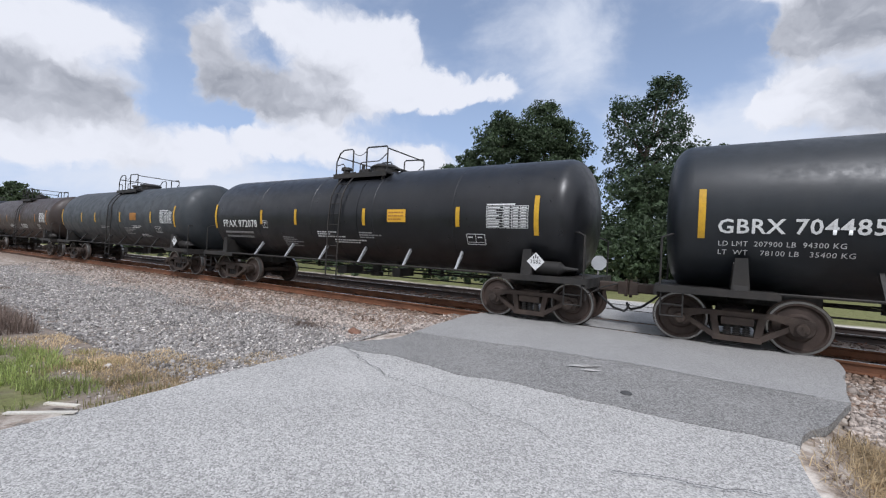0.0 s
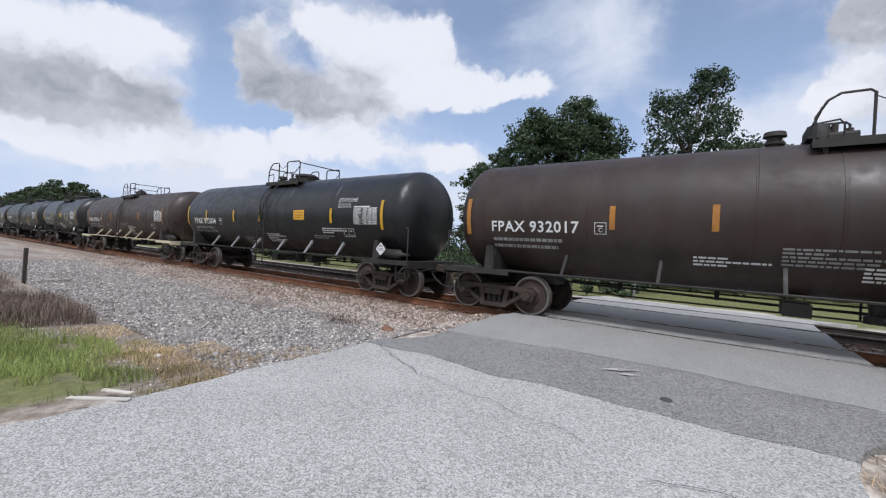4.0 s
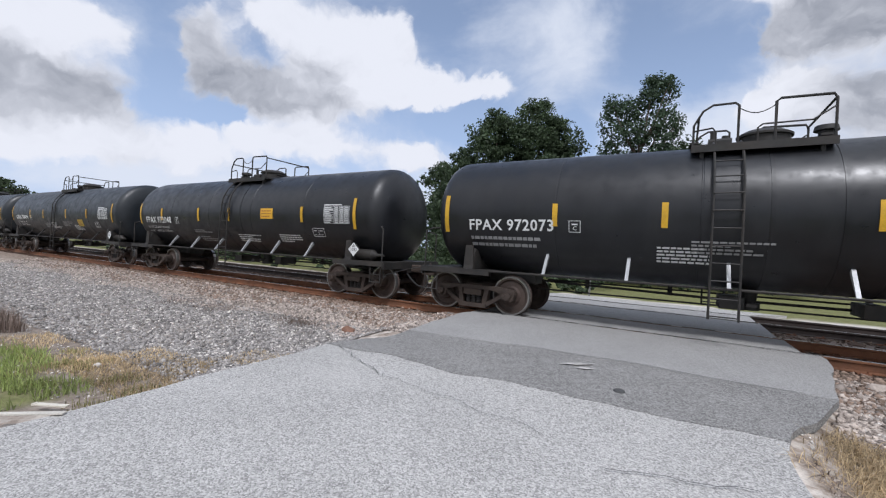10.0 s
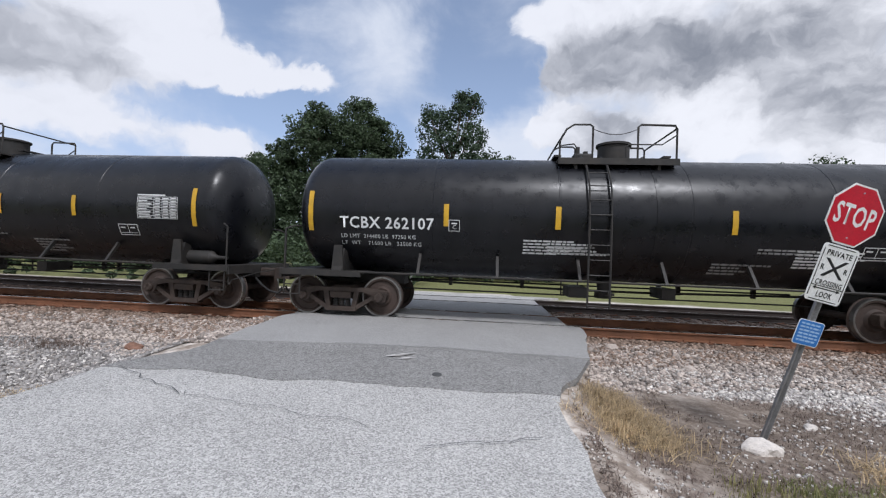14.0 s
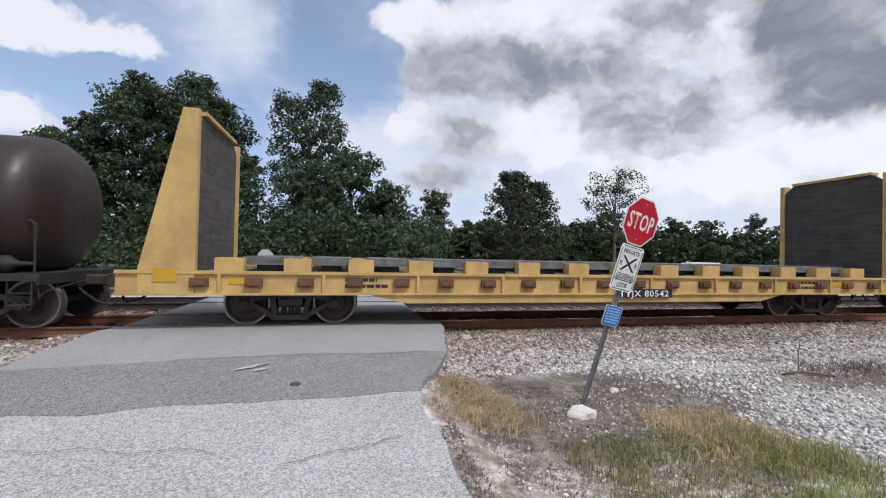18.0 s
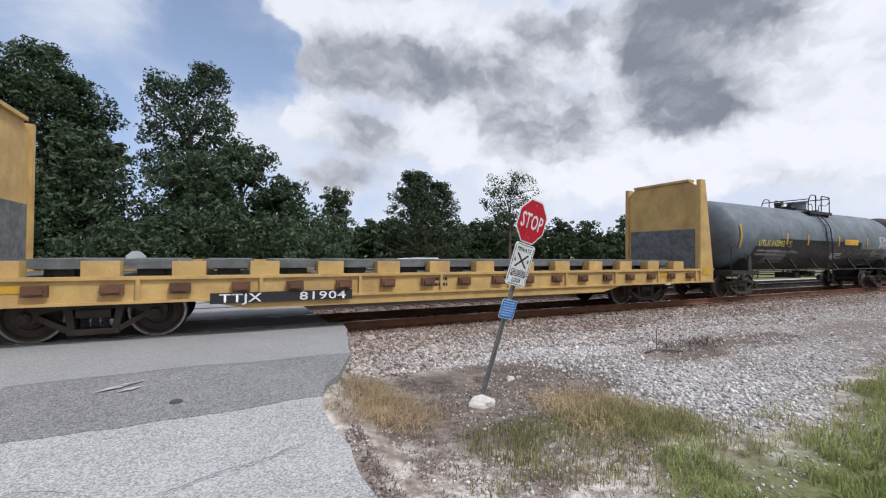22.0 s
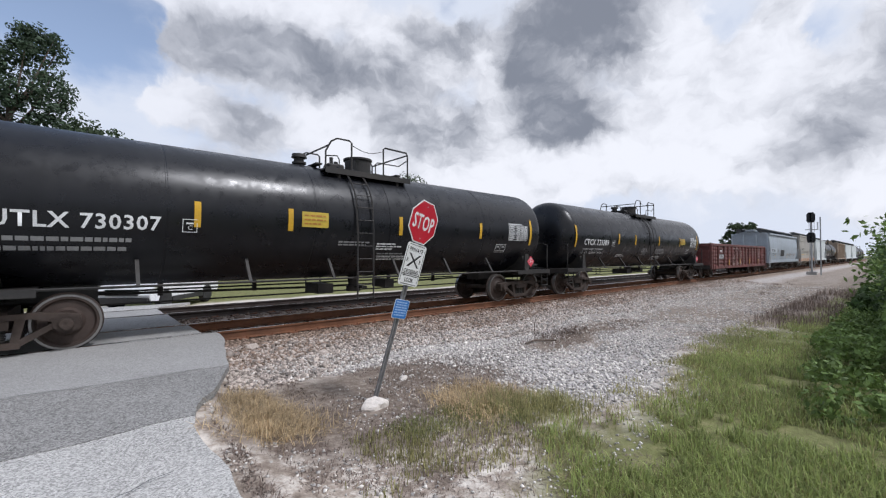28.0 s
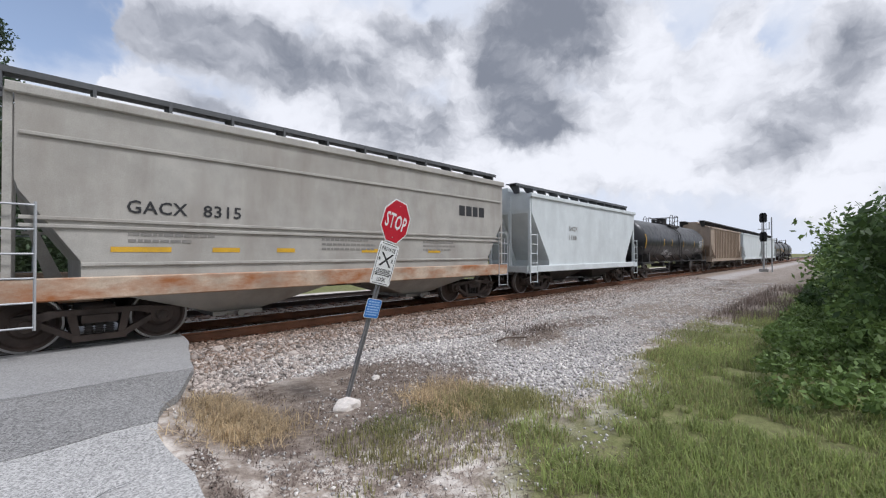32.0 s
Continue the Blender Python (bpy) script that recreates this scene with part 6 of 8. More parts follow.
def flat_car(spec):
    """A long bulkhead flat car: a deck with wooden risers and an end wall at each end."""
    L, paint = spec["L"], spec["paint"]
    car = tagged(new("bulkhead_flat_car"), spec["label"], "flat car", "freight train cars")
    hb, deck, low = L / 2 - 0.6, 1.14, 0.60
    tx = L / 2 - 3.6
    key = "flat"
    for y in (-1, 1):
        sill = part("side_sill", kept((key, "sill"), lambda: Build().prism([(-hb, deck), (-hb, low + 0.08), (-hb + 4.6, low + 0.08), (-hb + 5.4, low - 0.1), (hb - 5.4, low - 0.1), (hb - 4.6, low + 0.08), (hb, low + 0.08), (hb, deck)], "y", -0.04, 0.04)
                                           .box(-hb, hb, -0.09, 0.04, deck - 0.05, deck + 0.01).box(-hb, hb, -0.09, 0.04, low + 0.08, low + 0.13)), paint, car, at=pose(0, y * 1.45, 0, 0, 0, 0 if y < 0 else 180))
        n = 19
        for i in range(n):
            x = -hb + 1.4 + (2 * hb - 2.8) * i / (n - 1)
            part("stake_pocket", kept((key, "pocket"), lambda: Build().box(-0.16, 0.16, -0.12, -0.04, deck - 0.30, deck - 0.12).box(-0.11, 0.11, -0.16, -0.12, deck - 0.26, deck - 0.17)), spec["pocket"], sill, at=pose(x, 0, 0))
            if i % 2 == 0:
                part("side_rib", kept((key, "siderib"), lambda: Build().box(-0.03, 0.03, -0.09, -0.04, low + 0.13, deck - 0.05)), paint, sill, at=pose(x + 0.35, 0, 0))
        for i in range(14):
            x = -hb + 1.9 + (2 * hb - 3.8) * i / 13
            part("riser_block", kept((key, "block"), lambda: Build().prism([(-0.26, deck), (0.26, deck), (0.26, deck + 0.27), (-0.26, deck + 0.27)], "y", -0.05, 0.22)), paint, car, at=pose(x, y * 1.42, 0, 0, 0, 0 if y < 0 else 180))
        part("tie_down_tab", kept((key, "yel"), lambda: Build().box(-0.3, 0.3, -0.052, -0.042, deck - 0.24, deck - 0.12)), YELLOW, sill, at=pose(-hb + 2.2, 0, 0))
        part("tie_down_tab", kept((key, "yel"), None), YELLOW, sill, at=pose(hb - 2.6, 0, 0))
    part("deck", kept((key, "deck"), lambda: Build().box(-hb, hb, -1.42, 1.42, deck - 0.08, deck - 0.01)), spec["wood"], car)
    gap = (2 * hb - 3.8) / 13
    for i in range(13):
        x = -hb + 1.9 + gap * (i + 0.5)
        part("riser_board", kept((key, "board", round(gap, 2)), lambda: Build().prism([(-gap / 2 + 0.30, deck + 0.13), (gap / 2 - 0.30, deck + 0.13), (gap / 2 - 0.16, deck + 0.24), (gap / 2 - 0.20, deck + 0.30), (-gap / 2 + 0.20, deck + 0.30), (-gap / 2 + 0.16, deck + 0.24)], "y", -1.22, 1.22)), spec["wood"], car, at=pose(x, 0, 0))
        part("riser_bearer", kept((key, "bearer"), lambda: Build().box(-0.20, 0.20, -1.1, 1.1, deck - 0.01, deck + 0.13)), FRAME, car, at=pose(x, 0, 0))
    part("centre_sill", kept((key, "centre"), lambda: Build().prism([(-hb, 0.72), (-hb + 4.6, 0.72), (-hb + 5.6, 0.40), (hb - 5.6, 0.40), (hb - 4.6, 0.72), (hb, 0.72), (hb, 1.05), (-hb, 1.05)], "y", -0.3, 0.3)), FRAME, car)
    for s in (-1, 1):
        at = pose(s * (hb - (0.40 if s > 0 else 0.92)), 0, 0, 0, 0, 0 if s > 0 else 180)
        h = spec.get("height", 4.25)
        wall = part("bulkhead", kept((key, "bulk", h), lambda: Build().prism([(-1.40, deck), (1.40, deck), (1.40, h - 0.25), (1.1, h), (-1.1, h), (-1.40, h - 0.25)], "x", -0.34, -0.24)), spec["face"][0 if s < 0 else 1], car, at=at)
        for y in (-1, 1):
            part("bulkhead_gusset", kept((key, "gusset", h, s), lambda: Build().prism([(-0.40, deck - 0.45), (0.32 if s > 0 else 0.55, deck - 0.45), (0.32 if s > 0 else 0.55, deck + 0.05), (-0.13, h), (-0.40, h)], "y", -0.07, 0.07)), paint, wall, at=pose(0, y * 1.46, 0))
        for k, y in enumerate((-0.85, -0.28, 0.28, 0.85)):
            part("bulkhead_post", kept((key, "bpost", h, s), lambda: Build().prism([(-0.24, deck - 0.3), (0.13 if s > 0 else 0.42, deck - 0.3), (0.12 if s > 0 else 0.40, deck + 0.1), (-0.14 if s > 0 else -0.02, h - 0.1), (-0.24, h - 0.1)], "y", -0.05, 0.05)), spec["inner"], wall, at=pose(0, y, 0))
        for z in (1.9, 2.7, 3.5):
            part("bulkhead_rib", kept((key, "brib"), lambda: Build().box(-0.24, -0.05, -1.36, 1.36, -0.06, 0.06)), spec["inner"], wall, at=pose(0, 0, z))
        part("bulkhead_cap", kept((key, "cap", h), lambda: Build().box(-0.42, -0.1, -1.12, 1.12, h - 0.02, h + 0.06)), paint, wall)
        if spec["facing"]:
            part("bulkhead_lining", kept((key, "lining", h), lambda: Build().box(-0.36, -0.342, -1.30, 1.30, deck + 0.05, deck + (h - deck) * 0.45)), spec["facing"], wall)
        part("gusset_plate", kept((key, "gplate"), lambda: Build().box(-0.3, 0.1, -1.545, -1.532, deck - 0.2, deck + 0.05)), YELLOW, wall, at=pose(0, 0, 0, 0, 0, 0 if s > 0 else 180))
        coupler(car, s * (L / 2 - 0.04), s)
        truck(car, s * tx)
    for x, w in spec.get("bands", ()):
        write(car, "number_band", marks([(0, 0, w, 0.2)]), INK, x, low + 0.02, lambda q: -1.548)
    for word, x, z, cap, width, mt in spec.get("words", ()):
        write(car, "lettering", text_mesh(word, cap, width, bold=0.012), mt, x, z, lambda q: -1.553)
    rnd = random.Random(spec.get("seed", 1))
    for x in spec.get("prints", ()):
        write(car, "small_print", marks(print_lines([rnd.uniform(0.5, 0.9), rnd.uniform(0.5, 0.9)], 0.07, 0.13, 3)), INK, x, low + 0.36, lambda q: -1.495)
    return car


# ---- the train ----
HOPPER = surface("weathered_grey_hopper_paint", (0.20, 0.19, 0.175), 0.6, vary=0.18, bump=0.04, bump_size=6, dirt=(0.34, 0.30, 0.25), dirt_amount=0.6, dirt_size=(0.45, 0.45, 4.0))
WASH = surface("pale_washed_streak", (0.29, 0.27, 0.24), 0.65, vary=0.25, size=3, bump=0)
SILL = surface("pale_sill_paint", (0.54, 0.50, 0.475), 0.6, vary=0.15, dirt=(0.25, 0.2, 0.16), dirt_amount=0.7, dirt_size=(1.5, 0.5, 0.3))
CREAM = surface("dusty_cream_hopper_paint", (0.385, 0.367, 0.332), 0.6, vary=0.15, bump=0.04, bump_size=6, dirt=(0.25, 0.222, 0.19), dirt_amount=0.85, dirt_size=(0.8, 0.8, 3.0))
RUSTY = surface("rust_streaked_sill", (0.46, 0.36, 0.27), 0.7, vary=0.3, dirt=(0.30, 0.105, 0.03), dirt_amount=1.4, dirt_size=(0.9, 0.5, 0.35))
COOL = surface("pale_blue_grey_hopper_paint", (0.34, 0.385, 0.43), 0.5, vary=0.08, bump=0.03, bump_size=6, dirt=(0.25, 0.27, 0.28), dirt_amount=0.5, dirt_size=(0.7, 0.7, 3.0))
WHITECAR = surface("white_hopper_paint", (0.62, 0.66, 0.66), 0.5, vary=0.08, bump=0.03, bump_size=6, dirt=(0.4, 0.42, 0.42), dirt_amount=0.4, dirt_size=(0.7, 0.7, 3.0))
TAN = surface("tan_ribbed_hopper_paint", (0.36, 0.28, 0.21), 0.6, vary=0.15, dirt=(0.2, 0.15, 0.11), dirt_amount=0.6, dirt_size=(0.5, 0.5, 3.0))
GONDOLA = surface("dark_brown_gondola_paint", (0.034, 0.027, 0.025), 0.7, vary=0.35, bump=0.2, bump_size=20, dirt=(0.13, 0.075, 0.04), dirt_amount=0.75, dirt_size=(0.8, 0.6, 1.4))
GONSILL = surface("rusty_gondola_sill", (0.12, 0.075, 0.05), 0.75, vary=0.4, dirt=(0.28, 0.18, 0.09), dirt_amount=0.8, dirt_size=(0.7, 0.5, 0.3))
REDCAR = surface("red_oxide_gondola_paint", (0.145, 0.045, 0.040), 0.65, vary=0.4, bump=0.15, bump_size=20, dirt=(0.075, 0.042, 0.036), dirt_amount=0.95, dirt_size=(0.7, 0.6, 1.1))
CHALK = surface("faded_chalky_spray", (0.26, 0.18, 0.165), 0.8, vary=0.35, bump=0)
TTYEL = surface("weathered_yellow_flat_paint", (0.56, 0.37, 0.13), 0.6, vary=0.15, bump=0.06, bump_size=20, dirt=(0.36, 0.21, 0.09), dirt_amount=0.8, dirt_size=(0.5, 0.5, 0.6))
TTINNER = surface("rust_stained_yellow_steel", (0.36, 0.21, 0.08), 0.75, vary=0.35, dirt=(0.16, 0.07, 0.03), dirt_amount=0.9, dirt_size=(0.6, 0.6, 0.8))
WALKWAY = surface("grey_steel_roof_walk", (0.085, 0.088, 0.092), 0.6, metal=0.2, vary=0.2)
PALEPATCH = surface("pale_repaint_patch", (0.47, 0.51, 0.55), 0.5, vary=0.06, bump=0)
RUSTCREAM = surface("rusty_cream_paint", (0.42, 0.30, 0.15), 0.7, vary=0.3, dirt=(0.10, 0.05, 0.03), dirt_amount=1.2, dirt_size=(0.25, 0.25, 0.7))
POCKET = surface("rusty_stake_pocket", (0.14, 0.065, 0.035), 0.8, vary=0.35)
PLANK = surface("weathered_deck_planks", (0.15, 0.155, 0.155), 0.85, vary=0.35, size=4, bump=0.4, bump_size=30, dirt=(0.05, 0.05, 0.05), dirt_amount=0.7, dirt_size=(2.0, 0.12, 0.12))
WOODFACE = surface("dark_bulkhead_boards", (0.055, 0.045, 0.042), 0.85, vary=0.4, size=2, bump=0.4, bump_size=12, dirt=(0.11, 0.095, 0.09), dirt_amount=0.8, dirt_size=(2.0, 1.2, 0.09))
MAT = surface("black_rubber_lining", (0.025, 0.024, 0.025), 0.85, vary=0.3, dirt=(0.06, 0.055, 0.05), dirt_amount=0.6)
HANDRAIL = surface("cream_handrail_paint", (0.62, 0.56, 0.40), 0.55, vary=0.2, dirt=(0.3, 0.2, 0.12), dirt_amount=0.6, dirt_size=(0.3, 0.3, 0.3))
SILVER = surface("galvanised_rail", (0.38, 0.39, 0.40), 0.5, metal=0.3, vary=0.15)
SKYBLUE = surface("pale_blue_paint_patch", (0.50, 0.60, 0.68), 0.55, vary=0.08, bump=0)
PRIMER = surface("grey_primer_patch", (0.16, 0.165, 0.17), 0.6, vary=0.2, bump=0)
PINK = surface("red_placard", (0.62, 0.06, 0.09), 0.5, vary=0.1, bump=0)
MUSTARD = surface("mustard_panel", (0.55, 0.40, 0.05), 0.5, vary=0.12, bump=0, dirt=(0.2, 0.15, 0.05), dirt_amount=0.5, dirt_size=(0.3, 0.3, 0.05))
PANEL = surface("orange_yellow_panel", (0.72, 0.40, 0.03), 0.5, vary=0.1, bump=0)
SOOT = surface("smoky_dark_stain", (0.10, 0.108, 0.114), 0.6, vary=0.35, size=0.8, bump=0.05, bump_size=9, dirt=(0.20, 0.215, 0.22), dirt_amount=0.6, dirt_size=(1.0, 1.0, 0.8))
HAZY = surface("pale_bleached_tank_paint", (0.26, 0.28, 0.29), 0.6, vary=0.2, bump=0.05, bump_size=9, dirt=(0.10, 0.11, 0.12), dirt_amount=0.9, dirt_size=(1.2, 1.0, 0.7))
DULL = surface("dull_weathered_dark_paint", (0.050, 0.047, 0.045), 0.68, vary=0.2, bump=0.05, bump_size=9, dirt=(0.03, 0.03, 0.03), dirt_amount=0.6)
BLUEGREY = surface("dull_blue_grey_tank_paint", (0.036, 0.043, 0.050), 0.55, vary=0.2, bump=0.05, bump_size=9, dirt=(0.07, 0.07, 0.07), dirt_amount=0.5)

black_panel = dict(paint=BLACK, label="glossy black tank car with white lettering and yellow strips", panel=(1.81, PANEL), placard=("3082", LETTER), brace=SILVER, mark_at=(-5.95, 2.00), mark_width=2.0)
slate = dict(paint=SLATE, label="dark slate tank car with white lettering and yellow strips", mark_width=2.12, head=0.62, strip_ends=(-7.25, 6.9), strip_x=(-4.05, -1.9, 1.4, 4.05), r=1.46, zc=2.44, panel=(2.9, MUSTARD), panel_up=-0.5, placard=("3082", LETTER))
brown = dict(paint=BROWN, label="brown weathered tank car with white lettering and orange strips", strip=ORANGE, r=1.40, zc=2.38, drum=2, dome=0.27, manway=-0.78, ladder=0.4)
flat_paint = dict(paint=TTYEL, pocket=POCKET, wood=PLANK, inner=TTINNER, face=(TTYEL, TTYEL), facing=MAT, label="weathered yellow bulkhead flat car with empty wooden deck")
white = LETTER


def W(a, b, c, d):
    return ("LD LMT  %s LB  %s KG" % (a, b), "LT  WT    %s LB   %s KG" % (c, d))


CARS = [
    (tank_car, -63.18, dict(slate, seed=3)),
    (tank_car, -47.67, dict(black_panel, seed=4)),
    (tank_car, -32.16, dict(brown, seed=5, label="brown tank car with faded lettering")),
    (tank_car, -16.60, dict(paint=BLUEGREY, label="dull blue-grey tank car with yellow strips", seed=6, placard=("3082", LETTER), r=1.46, panel=(2.0, ORANGE))),
    (tank_car, -1.14, dict(black_panel, mark="FPAX 972078", seed=7)),
    (tank_car, 15.89, dict(slate, mark="GBRX 704485", mark_at=(-6.95, 2.05), weights=W("207900", "94300", "78100", "35400"), seed=8)),
    (tank_car, 28.79, dict(paint=BLACK, mark="FPAX 16605", strip_ends=(-5.05, 4.8), strip_x=(-2.0, -0.35, 1.9),  weights=W("203500", "92300", "59500", "27000"), seed=9, placard=("", LETTER), panel=(0.4, MUSTARD), label="short black tank car with white lettering", words=[("50% SODIUM", 2.05, 2.12, 0.11, 0.95, LETTER), ("HYDROXIDE", 2.05, 1.95, 0.11, 0.85, LETTER)])),
    (tank_car, 45.12, dict({**brown, "dome": -0.4}, strip_ends=(-6.5, 6.2), strip_x=(-3.55, -1.75, 2.9), mark="FPAX 932010", weights=("LD LMT  204600 LBS   92800 KGS", "LT  WT     58400 LBS   26600 KGS NEW 6-93"), seed=10, walk=HANDRAIL, rail=FRAME, brace=HANDRAIL, words=[("DEG", -2.75, 1.72, 0.14, 0.42, FAINT)], label="brown tank car with cream painted side rails")),
    (tank_car, 60.93, dict(black_panel, mark="FPAX 972004", strip_x=(-4.85, -2.45, -0.5, 3.8),  weights=W("224400", "101650", "61400", "27850"), seed=11, words=[("ETHYLENE", 4.2, 2.78, 0.13, 0.85, LETTER), ("GLYCOL", 4.2, 2.60, 0.13, 0.62, LETTER)])),
    (tank_car, 77.76, dict(brown, mark="FPAX 932017", seed=12)),
    (tank_car, 96.89, dict(paint=SLATE, mark="UTLX 214072", mark_width=1.6, cap=0.2, seed=13, r=1.44, zc=2.42, drum=1, strip=ORANGE, strips=6, placard=("3082", LETTER), panel=(4.4, ORANGE), label="long dull slate tank car with orange strips and grey drum manway", over=1.1)),
    (tank_car, 112.64, dict(black_panel, mark="FPAX 972038", weights=W("224300", "101700", "61700", "28000"), seed=14, tag=True)),
    (tank_car, 129.37, dict(slate, mark="GBRX 704497", weights=W("207400", "94090", "78600", "35650"), seed=15)),
    (tank_car, 146.22, dict(slate, mark="GBRX 704494", weights=W("207600", "94150", "78400", "35550"), seed=16)),
    (tank_car, 161.67, dict(black_panel, mark="FPAX 972048", strip_x=(-4.7, -2.0, -0.05, 3.75),  weights=W("202200", "91750", "60700", "27550"), seed=17)),
    (tank_car, 177.39, dict(black_panel, mark="FPAX 972073", dome=-0.55, valve=1.2, strip_x=(-3.98, -1.92, 1.0, 3.45),  seed=18, panel=(1.5, MUSTARD), words=[("ETHYLENE GLYCOL", 2.6, 1.92, 0.11, 1.3, LETTER)])),
    (tank_car, 192.74, dict(brown, mark="FPAX 932058", strip_ends=(-6.3, 5.7), strip_x=(-4.1, -2.0, 0.06, 2.1),  weights=("LD LMT  204700 LBS   92850 KGS", "LT  WT     58300 LBS   26450 KGS NEW 8-93"), seed=19, placard=("", LETTER), words=[("CAUTION: LINED CAR. DO NOT USE STEAM,", -1.9, 2.40, 0.07, 1.75, LETTER), ("BOILING WATER OR SHARP OBJECTS TO CLEAN.", -1.9, 2.29, 0.07, 1.75, LETTER), ("ENTER CAR WITH CLEAN, RUBBER SOLED SHOES ONLY", -1.9, 2.18, 0.07, 1.95, LETTER)])),
    (hopper_car, 212.48, dict(key="grey_hopper", paint=HOPPER, trim=HOPPER, sill=SILL, eave=3.96, rise=0.22, body_in=0.75, truck_in=2.15, cut=1.2, knees=(0.78, 2.0), caps=True, walk=surface("dark_green_roof_walk", (0.05, 0.07, 0.06), 0.7), rail=SILVER, bay=FRAME, bulge=0.6, bays=4, sill_up=0.34, tall_ladder=True, label="weathered grey covered hopper with sprayed tag", seed=20,
                           words=[("CITX", -7.68, 2.32, 0.2, 0.72, INK), ("200258", -7.74, 1.87, 0.2, 1.06, INK)],
                           patches=[(-7.74, 2.27, 0.86, 0.3, LETTER), (-7.8, 1.82, 1.2, 0.3, LETTER), (-3.53, 1.28, 5.85, 1.08, SKYBLUE), (-4.6, 1.52, 0.95, 0.30, SKYBLUE), (3.4, 1.94, 0.22, 0.28, INK), (3.64, 1.94, 0.22, 0.28, INK)],
                           bubbles=(-3.5, 1.0, 5.9, 1.15), streaks=[(-7.03, 0.10), (-5.92, 0.07), (-3.82, 0.11), (-1.62, 0.10), (0.33, 0.13), (1.76, 0.09), (4.1, 0.1), (6.2, 0.09)], strips_at=(-7.98, -3.68, -0.27, 3.29), tall_strip=7.86)),
    (tank_car, 228.65, dict(paint=GLOSS, mark="TILX 264697", dome=-0.6, wide=1.27, manway=0.45, valve=None, strip_ends=(-7.0, 6.5), strip_x=(-4.08, -1.35, 1.4, 3.42),  weights=W("212500", "96250", "73700", "33450"), seed=21, r=1.42, drum=1, notes=7, panel=(-3.6, MUSTARD), panel_up=-0.6, panel_size=(0.62, 0.24), label="glossy black tank car with white lettering and yellow strips", placard=None)),
    (tank_car, 244.67, dict(paint=GLOSS, mark="TCBX 262107", dome=-0.16, wide=1.2, valve=None, strip_ends=(-6.78, 6.1), strip_x=(-3.75, -1.4, 2.05, 4.2),  weights=W("214400", "97250", "71600", "32500"), seed=22, drum=1, notes=7, label="glossy black tank car with white lettering and yellow strips")),
    (gondola_car, 261.82, dict(key="brown_gondola", top=2.46, paint=GONDOLA, sill=GONSILL, posts=13, label="rusty dark brown gondola car with chalked letters", tabs=(-7.0, -3.4, 0.2, 3.8, 6.4), tab=(0.5, 0.14), words=[("CSXT", -6.6, 2.02, 0.24, 1.5, FAINT), ("708", -6.6, 1.6, 0.24, 0.6, FAINT)], patches=[(5.0, 1.3, 0.5, 0.9, GONSILL)], scrawl=[(-3.9, 1.2, 1.2, 0.9, 3, FAINT)])),
    (gondola_car, 279.02, dict(key="brown_gondola", top=2.46, paint=GONDOLA, sill=GONSILL, posts=13, label="rusty dark brown gondola car with chalked letters", tabs=(-5.2, -1.5, 2.1, 6.4), tab=(0.5, 0.14),
                               words=[(c, x, 1.7, 0.5, 0.10 if c == "I" else 0.45, LETTER) for c, x in zip("TRAINZ", (-6.1, -4.65, -3.3, -2.0, -0.75, 0.6))], patches=[(7.05, 1.0, 0.42, 1.25, RUSTCREAM), (6.3, 2.0, 0.5, 0.3, GONSILL)], scrawl=[(3.2, 1.45, 0.9, 0.35, 3, LETTER), (5.0, 1.0, 0.9, 0.5, 5, LETTER), (6.35, 1.45, 0.55, 0.6, 8, FAINT)])),
    (tank_car, 294.43, dict(brown, mark="FPAX 932040", weights=("LD LMT  205600 LBS   93284 KGS", "LT  WT     57900 LBS   26350 KGS NEW 8-93"), seed=24, placard=("", LETTER), words=[("WWJD", -0.95, 1.66, 0.19, 0.94, LETTER)], patches=[(2.3, 2.05, 0.55, 0.24, LETTER)])),
    (flat_car, 315.84, dict(flat_paint, face=(WOODFACE, WOODFACE), facing=None, seed=25, bands=[(0.3, 1.6)], words=[("TTJX 80542", 0.4, 0.64, 0.15, 1.4, LETTER)], prints=(-6.0, 6.0))),
    (flat_car, 337.58, dict(flat_paint, seed=26, bands=[(-5.36, 2.62)], words=[("TTJX", -5.21, 0.64, 0.16, 0.72, LETTER), ("81833", -3.8, 0.64, 0.16, 0.92, LETTER)], prints=(-6.5, -1.0, 0.8))),
    (flat_car, 358.90, dict(flat_paint, seed=27, bands=[(-5.36, 2.62)], words=[("TTJX", -5.21, 0.64, 0.16, 0.72, LETTER), ("81851", -3.8, 0.64, 0.16, 0.92, LETTER)], prints=(-1.8, 1.0))),
    (flat_car, 380.37, dict(flat_paint, seed=28, facing=PLANK, bands=[(-5.36, 2.62)], words=[("TTJX", -5.21, 0.64, 0.16, 0.72, LETTER), ("81904", -3.8, 0.64, 0.16, 0.92, LETTER)], prints=(-1.0, 0.8))),
    (tank_car, 397.06, dict(paint=GREY, mark="UTLX 642082", mark_at=(-5.8, 2.02), ink=GOLD, mark_width=1.95, seed=29, drum=1, notes=2, panel=(1.55, PANEL), panel_size=(1.42, 0.26), panel_up=-0.02, domepaint=GREY, label="grey tank car with black repainted patches and yellow lettering",
                           patches=[(-6.0, 1.05, 12.2, 0.95, PATCH), (-4.2, 2.0, 7.6, 0.32, PATCH), (-5.0, 1.35, 1.6, 0.5, PRIMER), (4.8, 1.2, 1.3, 0.7, PRIMER)])),
